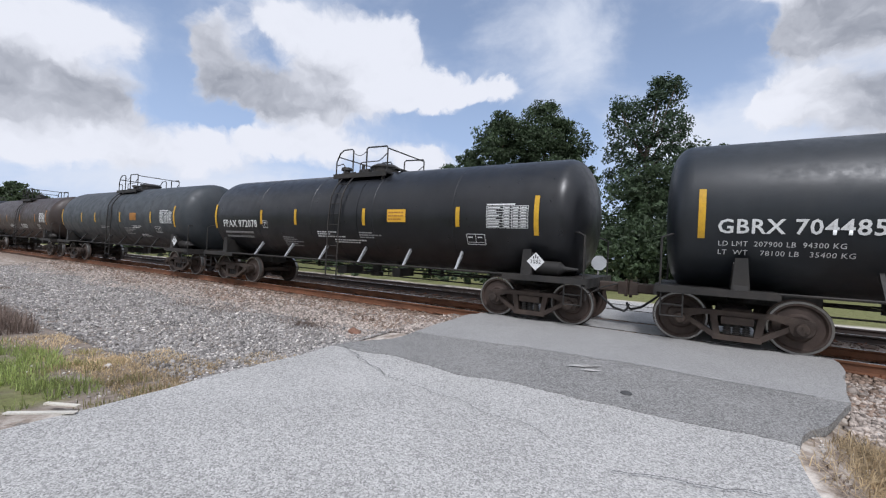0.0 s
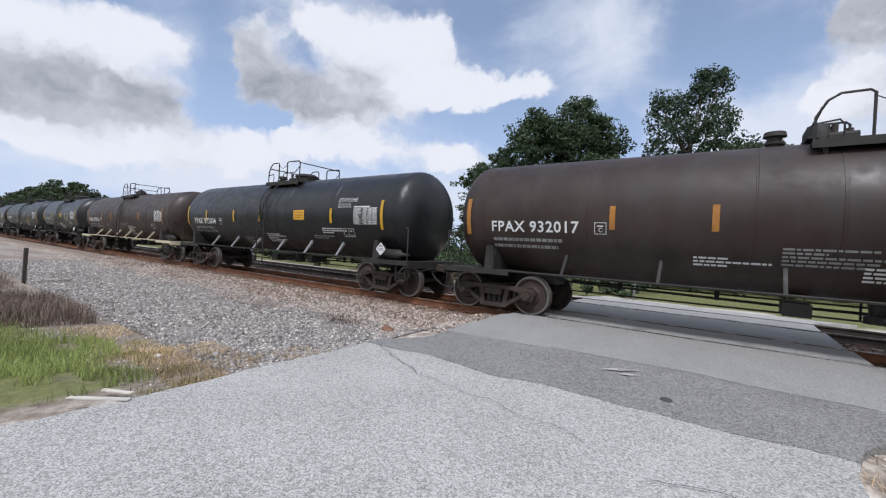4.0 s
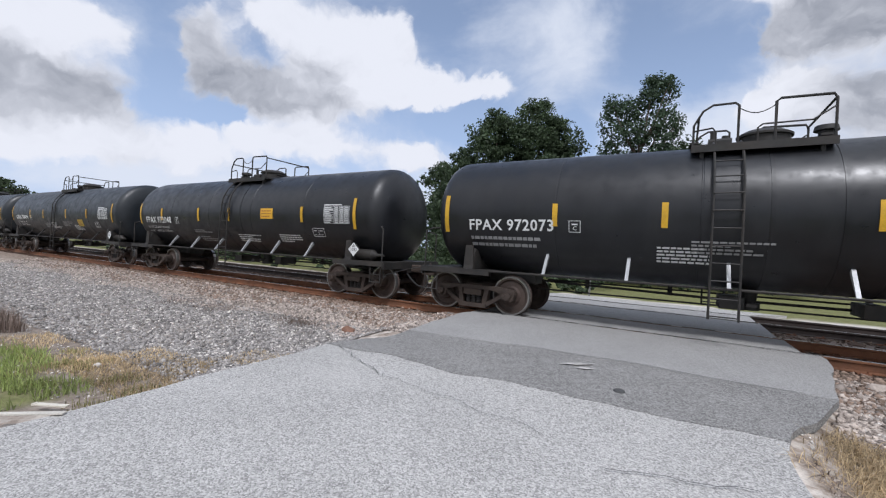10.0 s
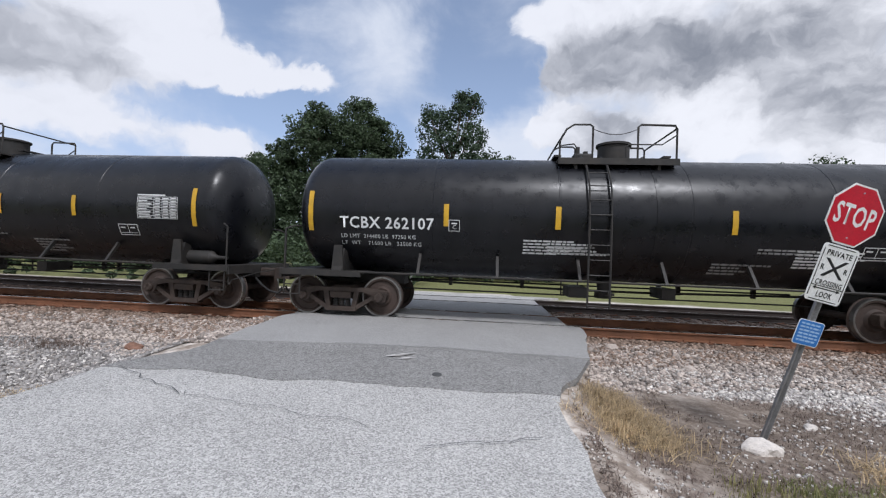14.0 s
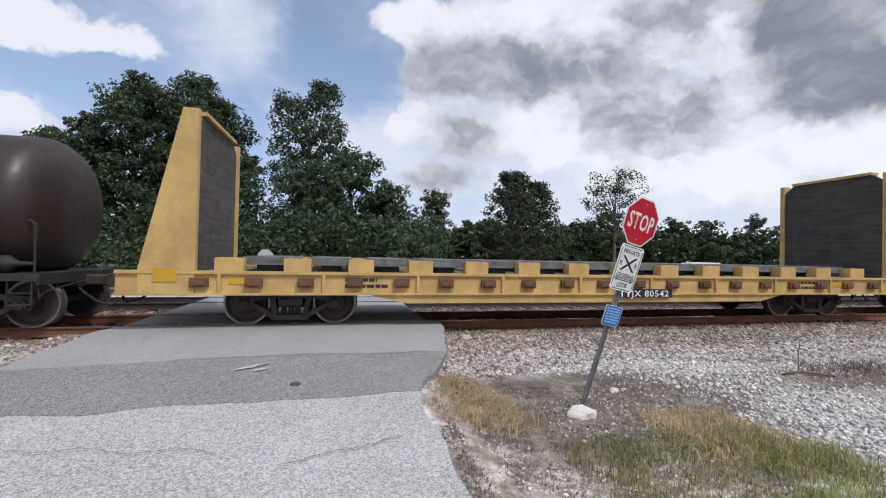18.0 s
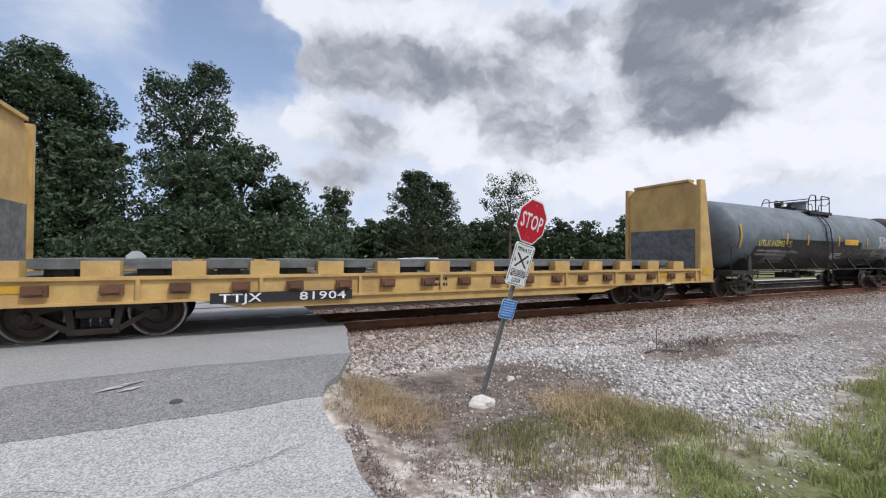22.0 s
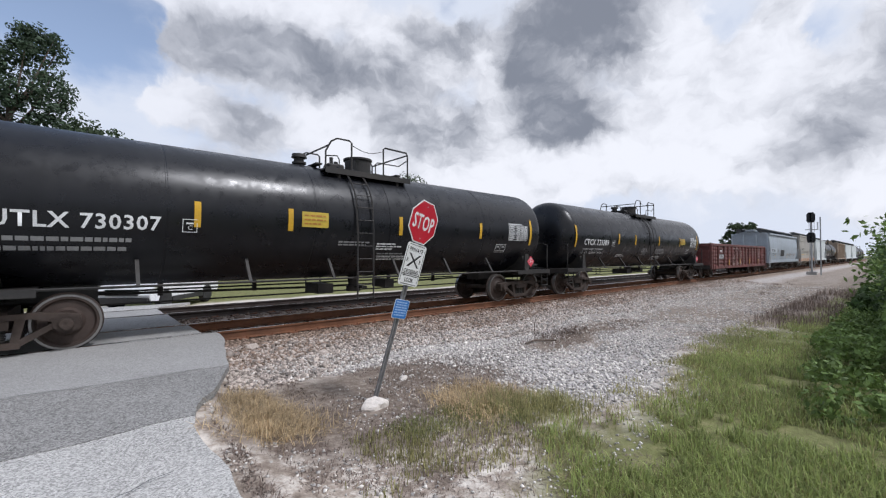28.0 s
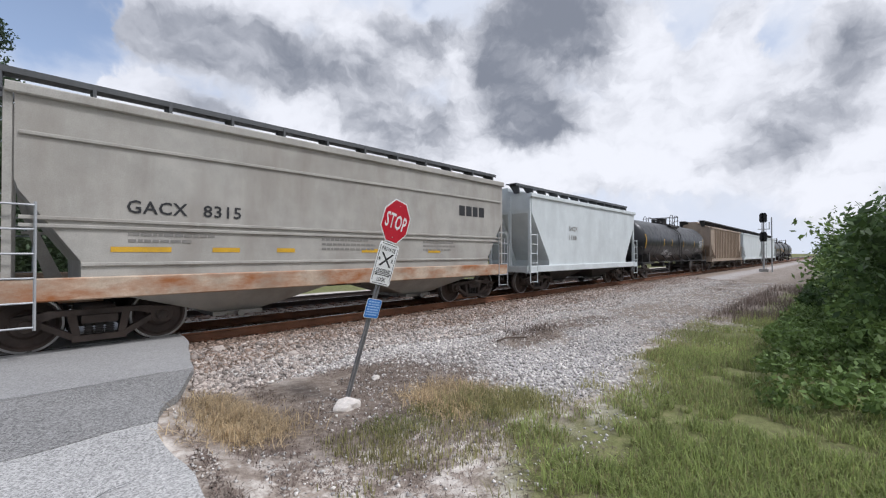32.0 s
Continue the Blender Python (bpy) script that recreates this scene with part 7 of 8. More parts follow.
    (tank_car, 412.81, dict(paint=UMBER, mark="GATX 95279", mark_width=2.03, mark_at=(-5.64, 2.06), dome=-0.1, seed=30, drum=1, notes=4, r=1.46, zc=2.46, label="weathered umber tank car with white lettering")),
    (tank_car, 429.25, dict(paint=PATCH, mark="XOMX 100238", wide=1.2,  seed=31, weights=W("188500", "84550", "74500", "34700"), drum=1, notes=5, r=1.46, zc=2.48, panel=(3.1, MUSTARD), jacket=(-4.3, 6.6, DULL), label="dark grey tank car with a black painted end")),
    (tank_car, 444.90, dict(paint=HAZY, mark="UTLX 67157", ink=GOLD, mark_width=1.95, mark_at=(-4.91, 2.10), dome=-0.15, over=0.85, strip_ends=(-6.4, 6.3), strip_x=(-2.65, -0.7, 2.6), soot=[(-6.2, 0.4, 1.05, 2.95, 3.3, SOOT), (1.3, 6.6, 1.0, 2.45, 7.7, SOOT)], seed=32, drum=1, notes=2, placard=("", LETTER), label="bleached grey tank car with yellow lettering", domepaint=HAZY, cylinder=SILVER)),
    (tank_car, 461.41, dict(paint=BROWN, mark="GATX 64376", seed=33, drum=0, notes=3, jacket=(-0.6, 1.7, GREY), placard=("", LETTER), label="dark brown tank car with a grey middle band")),
    (tank_car, 478.02, dict(paint=GLOSS, mark="UTLX 730307", wide=1.2,  seed=34, drum=1, placard=("1993", PINK), panel=(-1.7, MUSTARD), label="black tank car with white lettering and red placard")),
    (tank_car, 495.47, dict(paint=GLOSS, mark="CTCX 733389", wide=1.2,  weights=W("196500", "89150", "66500", "30150"), seed=35, drum=1, placard=("1993", PINK), panel=(4.2, MUSTARD), label="glossy black tank car with white lettering and red placard")),
    (gondola_car, 512.93, dict(key="red_gondola", paint=REDCAR, posts=14, top=2.30, low=0.76, pressed=True, label="faded red gondola car with pressed side panels", post_at=[-7.93, -6.4, -4.96, -3.97, -2.97, -1.97, -0.98, 0.02, 1.02, 2.02, 3.02, 4.02, 4.96, 6.4, 7.93], tabs=(-4.04, -1.05, 1.95, 4.86), tab=(0.11, 0.42), words=[("MP", -5.9, 1.75, 0.24, 0.50, LETTER), ("641221", -6.14, 1.37, 0.24, 1.0, LETTER)], patches=[(-6.32, 1.33, 1.27, 0.33, PRIMER)], fat=[(-2.95, 0.92, 1.9, 1.25, 2, 3, 0.075), (-0.7, 0.95, 1.3, 1.1, 1, 8, 0.06), (2.95, 1.45, 0.9, 0.5, 1, 12, 0.035), (5.3, 1.5, 0.8, 0.5, 1, 13, 0.03)])),
    (hopper_car, 530.66, dict(key="blue_hopper", paint=COOL, trim=COOL, sill=COOL, rail=SILVER, eave=3.72, rise=0.30, body_in=1.42, truck_in=1.9, cut=0.3, knees=(0.2, 1.4), bulge=1.0, bays=4, walk=WALKWAY, label="pale blue-grey covered hopper with rounded sides", seed=36, words=[("ITFX 155013", -6.6, 1.95, 0.24, 1.75, INK), ("LD LMT 203000   91800 KG", -6.75, 1.74, 0.09, 2.2, INK), ("LT  WT    60400   27350  9-78", -6.75, 1.58, 0.09, 2.2, INK)], patches=[(-2.19, 1.50, 1.88, 0.66, INK), (-6.95, 1.86, 2.7, 0.42, PALEPATCH), (-3.64, 1.98, 0.22, 0.2, HOPPER), (2.7, 1.62, 0.3, 0.18, INK)], prints=[(-3.2, 1.72, 2, HOPPER), (0.9, 1.70, 2, HOPPER), (2.6, 1.72, 3, HOPPER), (4.6, 1.72, 3, HOPPER)], strips_at=(-7.12, -4.75, 1.3, 3.3, 5.9))),
    (hopper_car, 544.59, dict(key="cream_hopper", paint=CREAM, trim=CREAM, sill=RUSTY, rail=SILVER, eave=4.08, rise=0.22, body_in=1.02, truck_in=2.05, cut=0.75, knees=(0.45, 1.6), bays=2, bay=CREAM, walk=WALKWAY, sill_up=0.2, belts=(2.14, 2.02, 3.40, 1.42), label="dusty cream covered hopper with black lettering and rusty sill", seed=37, words=[("GACX", -4.62, 2.29, 0.22, 0.90, INK), ("8315", -3.46, 2.29, 0.22, 0.68, INK)],
                           patches=[(3.75, 2.80, 0.27, 0.32, INK), (4.08, 2.80, 0.27, 0.32, INK), (4.41, 2.80, 0.24, 0.32, INK), (4.72, 2.80, 0.27, 0.32, INK), (-4.83, 1.62, 0.86, 0.09, YELLOW), (-3.3, 1.62, 0.5, 0.09, YELLOW), (-2.05, 1.62, 0.4, 0.09, YELLOW), (0.1, 1.62, 0.5, 0.09, YELLOW), (2.4, 1.62, 0.5, 0.09, YELLOW)], prints=[(-4.6, 1.90, 2, HOPPER), (-1.0, 1.90, 3, HOPPER), (2.2, 1.90, 3, HOPPER)])),
    (hopper_car, 557.32, dict(key="white_hopper", paint=WHITECAR, trim=WHITECAR, sill=WHITECAR, eave=3.92, rise=0.25, bays=2, cut=1.3, knees=(0.3, 2.2), walk=WALKWAY, label="white two-bay covered hopper", seed=38, words=[("SHQX", -2.4, 2.6, 0.2, 0.8, HOPPER), ("1188", -2.4, 2.2, 0.2, 0.7, HOPPER)])),
    (tank_car, 574.38, dict(paint=BLACK, seed=39, drum=1, label="black tank car with faded lettering")),
    (hopper_car, 590.83, dict(key="tan_hopper", paint=TAN, trim=TAN, sill=TAN, eave=4.0, bays=3, ribs=16, label="tan covered hopper with ribbed sides", seed=40)),
    (hopper_car, 606.81, dict(key="white_long_hopper", paint=WHITECAR, trim=WHITECAR, sill=WHITECAR, eave=4.0, bays=3, label="white covered hopper with dusty sides", seed=41)),
    (hopper_car, 622.79, dict(key="white_long_hopper", paint=WHITECAR, trim=WHITECAR, sill=WHITECAR, eave=4.0, bays=3, label="white covered hopper with dusty sides", seed=42)),
    (tank_car, 638.77, dict(black_panel, seed=43, label="black tank car with yellow strips")),
    (tank_car, 654.75, dict(slate, seed=44, label="dark slate tank car with yellow strips")),
]
TRAIN = []
start = -78.69
for make, stop, spec in CARS:
    spec["L"] = stop - start - 0.0
    TRAIN.append((make(spec), (start + stop) / 2))
    start = stop


# ---- plants ----
def leaf_material(name, base, thing=0.15, island=0.45, through=0.3):
    m = bpy.data.materials.new(name)
    m.use_nodes = True
    nt = m.node_tree
    N, L = nt.nodes.new, nt.links.new
    b, out = nt.nodes["Principled BSDF"], nt.nodes["Material Output"]
    b.inputs["Roughness"].default_value, b.inputs["Specular IOR Level"].default_value = 0.6, 0.3
    g, coord = N("ShaderNodeNewGeometry"), N("ShaderNodeTexCoord")
    n = N("ShaderNodeTexNoise")
    n.inputs["Scale"].default_value, n.inputs["Detail"].default_value = 0.35, 3
    L(coord.outputs["Object"], n.inputs["Vector"])
    def span(v, a, c, lo, hi):
        q = N("ShaderNodeMapRange")
        q.inputs[1].default_value, q.inputs[2].default_value, q.inputs[3].default_value, q.inputs[4].default_value = a, c, lo, hi
        L(v, q.inputs[0])
        return q.outputs[0]
    k = N("ShaderNodeMath")
    k.operation = "MULTIPLY"
    L(span(g.outputs["Random Per Island"], 0, 1, 1 - island, 1 + island), k.inputs[0])
    L(span(n.outputs["Fac"], 0.3, 0.7, 0.7, 1.3), k.inputs[1])
    c = N("ShaderNodeVectorMath")
    c.operation = "SCALE"
    c.inputs[0].default_value = base
    L(k.outputs[0], c.inputs["Scale"])
    L(c.outputs[0], b.inputs["Base Color"])
    t = N("ShaderNodeBsdfTranslucent")
    L(c.outputs[0], t.inputs["Color"])
    mx = N("ShaderNodeMixShader")
    mx.inputs[0].default_value = through
    L(b.outputs[0], mx.inputs[1])
    L(t.outputs[0], mx.inputs[2])
    L(mx.outputs[0], out.inputs["Surface"])
    return m


LEAF = leaf_material("dark_green_leaves", (0.068, 0.098, 0.052))
POPLAR = leaf_material("blue_green_leaves", (0.066, 0.100, 0.060))
NEEDLE = leaf_material("pine_needles", (0.045, 0.066, 0.034), through=0.1)
FARLEAF = leaf_material("distant_green_leaves", (0.060, 0.085, 0.042))
BUSH = leaf_material("bright_bush_leaves", (0.15, 0.22, 0.065))
DEEP = leaf_material("deep_bush_leaves", (0.080, 0.130, 0.042))
GRASS = leaf_material("green_grass_blades", (0.32, 0.375, 0.135), through=0.55)
OLIVE = leaf_material("olive_grass_blades", (0.32, 0.30, 0.14), through=0.45)
STRAW = leaf_material("dry_straw_blades", (0.52, 0.40, 0.245), through=0.35)
TWIG = leaf_material("dead_grey_brown_twigs", (0.19, 0.145, 0.12), through=0.15)
BARK = surface("grey_brown_bark", (0.13, 0.10, 0.08), 0.9, vary=0.3, bump=0.6, bump_size=14)


def leaves(g, centres, radii, per, size, up=0.35, squash=0.75):
    """Leaf-shaped quads in clumps round the centres: vertices and faces."""
    n = len(centres) * per
    c, r = np.repeat(centres, per, 0), np.repeat(radii, per)
    d = g.normal(size=(n, 3))
    d /= np.linalg.norm(d, axis=1, keepdims=True)
    rad = r * (0.35 + 0.65 * g.random(n) ** 0.5)
    d2 = d * rad[:, None]
    d2[:, 2] *= squash
    p = c + d2
    nrm = d * 0.6 + g.normal(size=(n, 3)) * 0.6
    nrm[:, 2] += up
    nrm /= np.linalg.norm(nrm, axis=1, keepdims=True)
    a = np.cross(nrm, g.normal(size=(n, 3)))
    a /= np.linalg.norm(a, axis=1, keepdims=True) + 1e-9
    b = np.cross(nrm, a)
    s = size * g.uniform(0.6, 1.4, n)[:, None]
    v = np.stack([p - a * s, p - b * s * 0.5, p + a * s, p + b * s * 0.5], 1)
    return v.reshape(-1, 3), np.arange(n * 4).reshape(-1, 4)


def tree(x, y, h, w, seed, kind="broad", leaf=0.17, clumps=260, per=44, mt=None, label="", name="tree", low=0.22, base=-0.45):
    """A tapered trunk with limbs and a crown of many leaf clumps."""
    g = np.random.default_rng(seed)
    mt = mt or LEAF
    t = tagged(new(name), label or "dense dark green broadleaf tree behind the tracks", "tree", "trees")
    t.matrix_basis = pose(x, y, base)
    cs, rs, limbs = [], [], []
    if kind == "broad":
        lobes = 15
        for i in range(lobes):
            f = low + (0.94 - low) * (i + g.random()) / lobes
            ring = w * (math.sin(math.pi * min(0.97, 0.16 + 0.80 * f)) ** 0.7) * 0.62
            a = i * 2.4 + g.uniform(-0.5, 0.5)
            lobe = np.array([math.cos(a) * ring * g.uniform(0.3, 1.0), math.sin(a) * ring * g.uniform(0.3, 1.0), h * f])
            lr = w * g.uniform(0.30, 0.46)
            limbs.append((lobe, lr))
            m = max(6, clumps // lobes)
            d = g.normal(size=(m, 3))
            d /= np.linalg.norm(d, axis=1, keepdims=True)
            k = d * (lr * g.uniform(0.15, 1.08, m))[:, None]
            k[:, 2] *= 0.8
            cs.append(lobe + k)
            rs.append(np.full(m, lr * 0.36) * g.uniform(0.6, 1.3, m))
    elif kind == "column":
        for cx, top in ((-0.42 * w, 0.90), (0.40 * w, 1.0)):
            m = clumps // 2
            f = low + (top - low) * g.random(m) ** 0.8
            ring = w * 0.62 * np.sin(math.pi * np.clip(0.12 + 0.80 * (f - low) / (1 - low), 0, 0.96)) ** 0.6
            a = g.uniform(0, 6.28, m)
            q = g.random(m) ** 0.5
            cs.append(np.stack([cx + np.cos(a) * ring * q, np.sin(a) * ring * q, h * f], 1))
            rs.append(w * g.uniform(0.12, 0.26, m))
            for k in range(9):
                limbs.append((cs[-1][k * 3], w * 0.2))
    else:   # pine: tiers of boughs with tufts at their ends
        n = clumps
        f = low + (0.99 - low) * g.random(n) ** 0.85
        reach = w * np.clip(1.08 - f, 0.06, 0.9) ** 0.7 * g.uniform(0.15, 1.15, n)
        a = g.uniform(0, 6.28, n)
        cs.append(np.stack([np.cos(a) * reach, np.sin(a) * reach, h * f + 0.18 * reach], 1))
        rs.append(np.full(n, w * 0.13) * g.uniform(0.5, 1.4, n))
        for k in range(0, n, 6):
            limbs.append((cs[0][k], w * 0.1))
    cs, rs = np.concatenate(cs), np.concatenate(rs)
    cs[:, 2] = np.minimum(cs[:, 2], h - rs * 0.5)
    tr = 0.018 * h + 0.06
    b = Build()
    pts = [(g.uniform(-0.1, 0.1) * i * 0.3, g.uniform(-0.1, 0.1) * i * 0.3, h * i / 6.5) for i in range(6)]
    for i in range(5):
        b.bar(pts[i], pts[i + 1], tr * (1 - i * 0.17), 8, tr * (1 - (i + 1) * 0.17))
    for lobe, lr in limbs:
        f = max(0.12, min(0.8, lobe[2] / h * 0.75))
        p0 = (pts[0][0], pts[0][1], h * f * 0.9)
        mid = (lobe[0] * 0.5, lobe[1] * 0.5, (p0[2] + lobe[2]) / 2 - 0.03 * h)
        b.bar(p0, mid, tr * 0.36, 5, tr * 0.22)
        b.bar(mid, tuple(lobe), tr * 0.22, 5, tr * 0.06)
    part("trunk", b, BARK, t, "trunk and spreading limbs")
    v, f = leaves(g, cs, rs, per, leaf, 0.35 if kind != "pine" else 0.1)
    part("crown", raw_mesh("crown", v, f, mt), None, t)
    return t


BROAD = "dense dark green broadleaf tree beyond the tracks"
tree(-18.1, 30, 17.2, 4.9, 21, label=BROAD, clumps=520, per=58, leaf=0.15, low=0.10)
tree(-13.6, 32, 18.4, 5.4, 22, label=BROAD, clumps=560, per=58, leaf=0.15, low=0.10)
tree(-15.9, 33.5, 17.4, 4.8, 36, label=BROAD, clumps=420, per=54, leaf=0.15, low=0.10)
tree(-11.2, 33, 14.6, 4.4, 37, label=BROAD, clumps=340, per=50, leaf=0.15, low=0.08)
tree(-21.6, 30, 13.4, 4.4, 23, label=BROAD, clumps=420, per=54, leaf=0.15, low=0.08)
tree(-26.8, 34, 12.8, 4.0, 24, label=BROAD, clumps=200, low=0.1)
tree(-9.8, 29, 11.5, 4.2, 25, label=BROAD, clumps=220, low=0.08)
tree(-4.3, 36, 20.4, 3.9, 26, "column", mt=POPLAR, label="tall slim twin-crowned tree with blue-green leaves", clumps=420, per=46, leaf=0.15, low=0.26)
tree(0.2, 30, 12.4, 4.4, 27, label=BROAD, clumps=340, per=50, leaf=0.15, low=0.06)
tree(3.4, 28, 9.0, 3.8, 38, label=BROAD, clumps=240, per=48, leaf=0.15, low=0.05)
tree(-3.0, 26, 9.4, 4.6, 28, label="rounded dark green tree at the edge of the woods", clumps=240, low=0.06)
tree(2.6, 29, 8.4, 3.0, 29, label="rounded dark green tree at the edge of the woods", clumps=150, low=0.06)
tree(12.2, 48, 11.4, 3.6, 30, mt=FARLEAF, label="slender pale green tree in the distance", clumps=150, low=0.35)
tree(21.8, 42, 13.4, 5.4, 31, "pine", mt=NEEDLE, label="dark pine with ragged spreading boughs", clumps=330, per=44, leaf=0.17, low=0.10)
tree(26.2, 44, 12.6, 5.2, 32, "pine", mt=NEEDLE, label="dark pine with ragged spreading boughs", clumps=300, per=44, leaf=0.17, low=0.10)
tree(43.5, 50, 17.2, 5.4, 33, "column", mt=FARLEAF, label="thin open-crowned tree with sparse leaves", clumps=130, per=32, leaf=0.2, low=0.30)
tree(-27.5, 36, 13.6, 2.6, 34, label=BROAD, clumps=120, low=0.3)
tree(-44, 28, 11.0, 3.2, 35, label=BROAD, clumps=120, low=0.2)
rnd = random.Random(8)
for i in range(12):
    bearing = radians(90 - 75.0 - i * 0.78)
    reach = max(88, 21 / math.tan(bearing)) + rnd.uniform(0, 14)
    tree(-reach, -10 + reach * math.tan(bearing), 1.6 + reach * math.tan(radians(3.1 + 1.5 * math.sin(i * 0.33) + rnd.uniform(-0.5, 0.5))), rnd.uniform(4.6, 6.0), 40 + i, mt=FARLEAF, label="distant green tree along the line", clumps=150, per=34, leaf=0.26, low=0.1)
for i in range(9):
    tree(52 + i * 7.5, 52 + rnd.uniform(-5, 12), rnd.uniform(10.0, 13.2), rnd.uniform(3.6, 5.2), 60 + i, mt=LEAF if i % 2 else NEEDLE, label="dark green tree in a distant line of woods", clumps=170, per=36, leaf=0.24, low=0.02)
for i in range(8):
    tree(98 + i * 9, 10 + rnd.uniform(-1, 5) + i * 1.2, rnd.uniform(8.2, 10.2), rnd.uniform(3.6, 5.0), 80 + i, mt=FARLEAF, label="distant green tree along the line", clumps=90, per=34, leaf=0.28, low=0.1)


def thicket(name, label, boxes, mt, leaf, per, seed, category="bushes"):
    """Low woods or bushes: clumps of leaves filling long mounds (x0, x1, y0, y1, height, clumps)."""
    g = np.random.default_rng(seed)
    cs, rs = [], []
    for x0, x1, y0, y1, h, n in boxes:
        x, y = g.uniform(x0, x1, n), g.uniform(y0, y1, n)
        top = h * np.array([0.72 + 0.45 * fbm(a, c, 0.16, seed) + 0.2 * fbm(a, c, 0.6, seed) for a, c in zip(x, y)])
        z = np.array([ground_z(a, c) for a, c in zip(x, y)]) + top * g.random(n) ** 0.6
        cs.append(np.stack([x, y, z], 1))
        rs.append(np.clip(h * 0.15, 0.18, 1.1) * g.uniform(0.6, 1.3, n))
    v, f = leaves(g, np.concatenate(cs), np.concatenate(rs), per, leaf)
    return tagged(new(name, raw_mesh(name, v, f, mt)), label, category, kind="stuff")


thicket("undergrowth", "dark green undergrowth below the trees", [(-46, -6, 19, 27, 5.0, 520), (-24, 0, 24, 31, 9.5, 420), (-8, 7, 20, 27, 5.0, 300), (-4, 9, 25, 31, 6.8, 300), (-60, -3.5, 9, 17, 1.6, 500)], LEAF, 0.17, 34, 91)
thicket("far_woods", "distant dark woods along the horizon", [(4, 44, 52, 60, 7.6, 900), (40, 130, 58, 70, 8.4, 1300), (-140, -40, 40, 60, 8.0, 380), (120, 260, 40, 80, 9.0, 420), (-300, -130, 10, 50, 10.0, 300)], FARLEAF, 0.42, 30, 92, "woods")
# unseen woods added behind the camera, dark backing for the tanks' reflections
thicket("woods_behind", "woods on the near side of the road", [(-120, -20, -46, -34, 9, 260), (-20, 120, -50, -38, 9, 300), (60, 160, -34, -12, 7, 260)], LEAF, 0.6, 22, 93, "woods")
thicket("bushes", "tangled green bushes beside the gravel", [(9.5, 16, -14.5, -10.4, 2.9, 420), (14, 26, -15, -9.9, 3.4, 760), (17, 30, -9.9, -9.1, 0.95, 200), (24, 44, -15, -9.4, 4.0, 620), (40, 75, -16, -9.0, 4.6, 420)], DEEP, 0.075, 64, 94)
thicket("bush_tips", "bright young leaves on the bushes", [(8.5, 13, -12.8, -10.0, 1.5, 120), (12, 24, -13, -9.5, 2.8, 170), (22, 40, -13, -9.2, 3.2, 130)], BUSH, 0.065, 30, 95)
thicket("weeds", "leafy weeds at the foot of the bushes", [(6.4, 10, -11.5, -9.3, 0.6, 150), (9.5, 17, -10.6, -9.0, 0.5, 180), (5.8, 8.5, -13, -10.8, 0.9, 120)], BUSH, 0.045, 44, 96, "weeds")


def blades(name, label, place, count, height, width, mt, seed, lean=0.5, category="grass"):
    """Single grass blades, each a bent sliver."""
    g = np.random.default_rng(seed)
    xy = place(g, count)
    n = len(xy)
    z = np.array([ground_z(x, y) for x, y in xy]) - 0.01
    h = height * g.uniform(0.45, 1.3, n)
    a = g.uniform(0, 6.28, n)
    d = np.stack([np.cos(a), np.sin(a), 0 * a], 1)
    s = np.stack([-np.sin(a), np.cos(a), 0 * a], 1)
    foot = np.stack([xy[:, 0], xy[:, 1], z], 1)
    b = g.uniform(0.1, 1.0, n)[:, None] * lean
    w = width * g.uniform(0.6, 1.4, n)[:, None]
    mid = foot + d * b * h[:, None] * 0.4 + np.array([0, 0, 0.66]) * h[:, None] / (1 + 0.35 * b * b)
    tip = foot + d * b * h[:, None] + np.array([0, 0, 1.0]) * h[:, None] * (1 - 0.35 * b)
    v = np.stack([foot - s * w, foot + s * w, mid + s * w * 0.8, mid - s * w * 0.8, tip], 1).reshape(-1, 3)
    k = (np.arange(n) * 5)[:, None]
    f = np.concatenate([k + np.array([0, 1, 2]), k + np.array([0, 2, 3]), k + np.array([3, 2, 4])])
    return tagged(new(name, raw_mesh(name, v, f, mt)), label, category, kind="stuff")


def sown(boxes, patchy=0.0, scale=0.8, seed=2.2, tuft=0.0):
    """A sower for blades: boxes of (x0, x1, y0, y1, share); patchy drops bare spots; tuft gathers blades round points."""
    def place(g, n):
        total, out = sum(b[4] for b in boxes), []
        for x0, x1, y0, y1, share in boxes:
            m = int(n * share / total)
            if tuft:
                k = max(1, m // 38)
                cx, cy = g.uniform(x0, x1, k), g.uniform(y0, y1, k)
                i = g.integers(0, k, m)
                out.append(np.stack([cx[i] + g.normal(0, tuft, m), cy[i] + g.normal(0, tuft, m)], 1))
            else:
                out.append(np.stack([g.uniform(x0, x1, m), g.uniform(y0, y1, m)], 1))
        xy = off_road(np.concatenate(out), 0.03)
        if patchy:
            xy = xy[np.array([fbm(a, c, scale, seed) + 0.4 * fbm(a, c, scale * 4, seed) > patchy - 0.5 for a, c in xy])]
        return xy
    return place


def under_line(boxes, patchy=0.0, inset=0.0):
    """A sower that keeps to the green side of the grass line."""
    sow = sown(boxes, patchy)
    def place(g, n):
        xy = sow(g, n)
        edge = np.interp(xy[:, 0], *GREEN_LINE) - inset
        thin = np.array([fbm(a, c, 0.7, 9.1) + 0.5 * fbm(a, c, 2.4, 4.1) for a, c in xy])
        return xy[xy[:, 1] < edge + 0.75 * thin - np.abs(g.normal(0, 0.55, len(xy))) + 0.25]
    return place


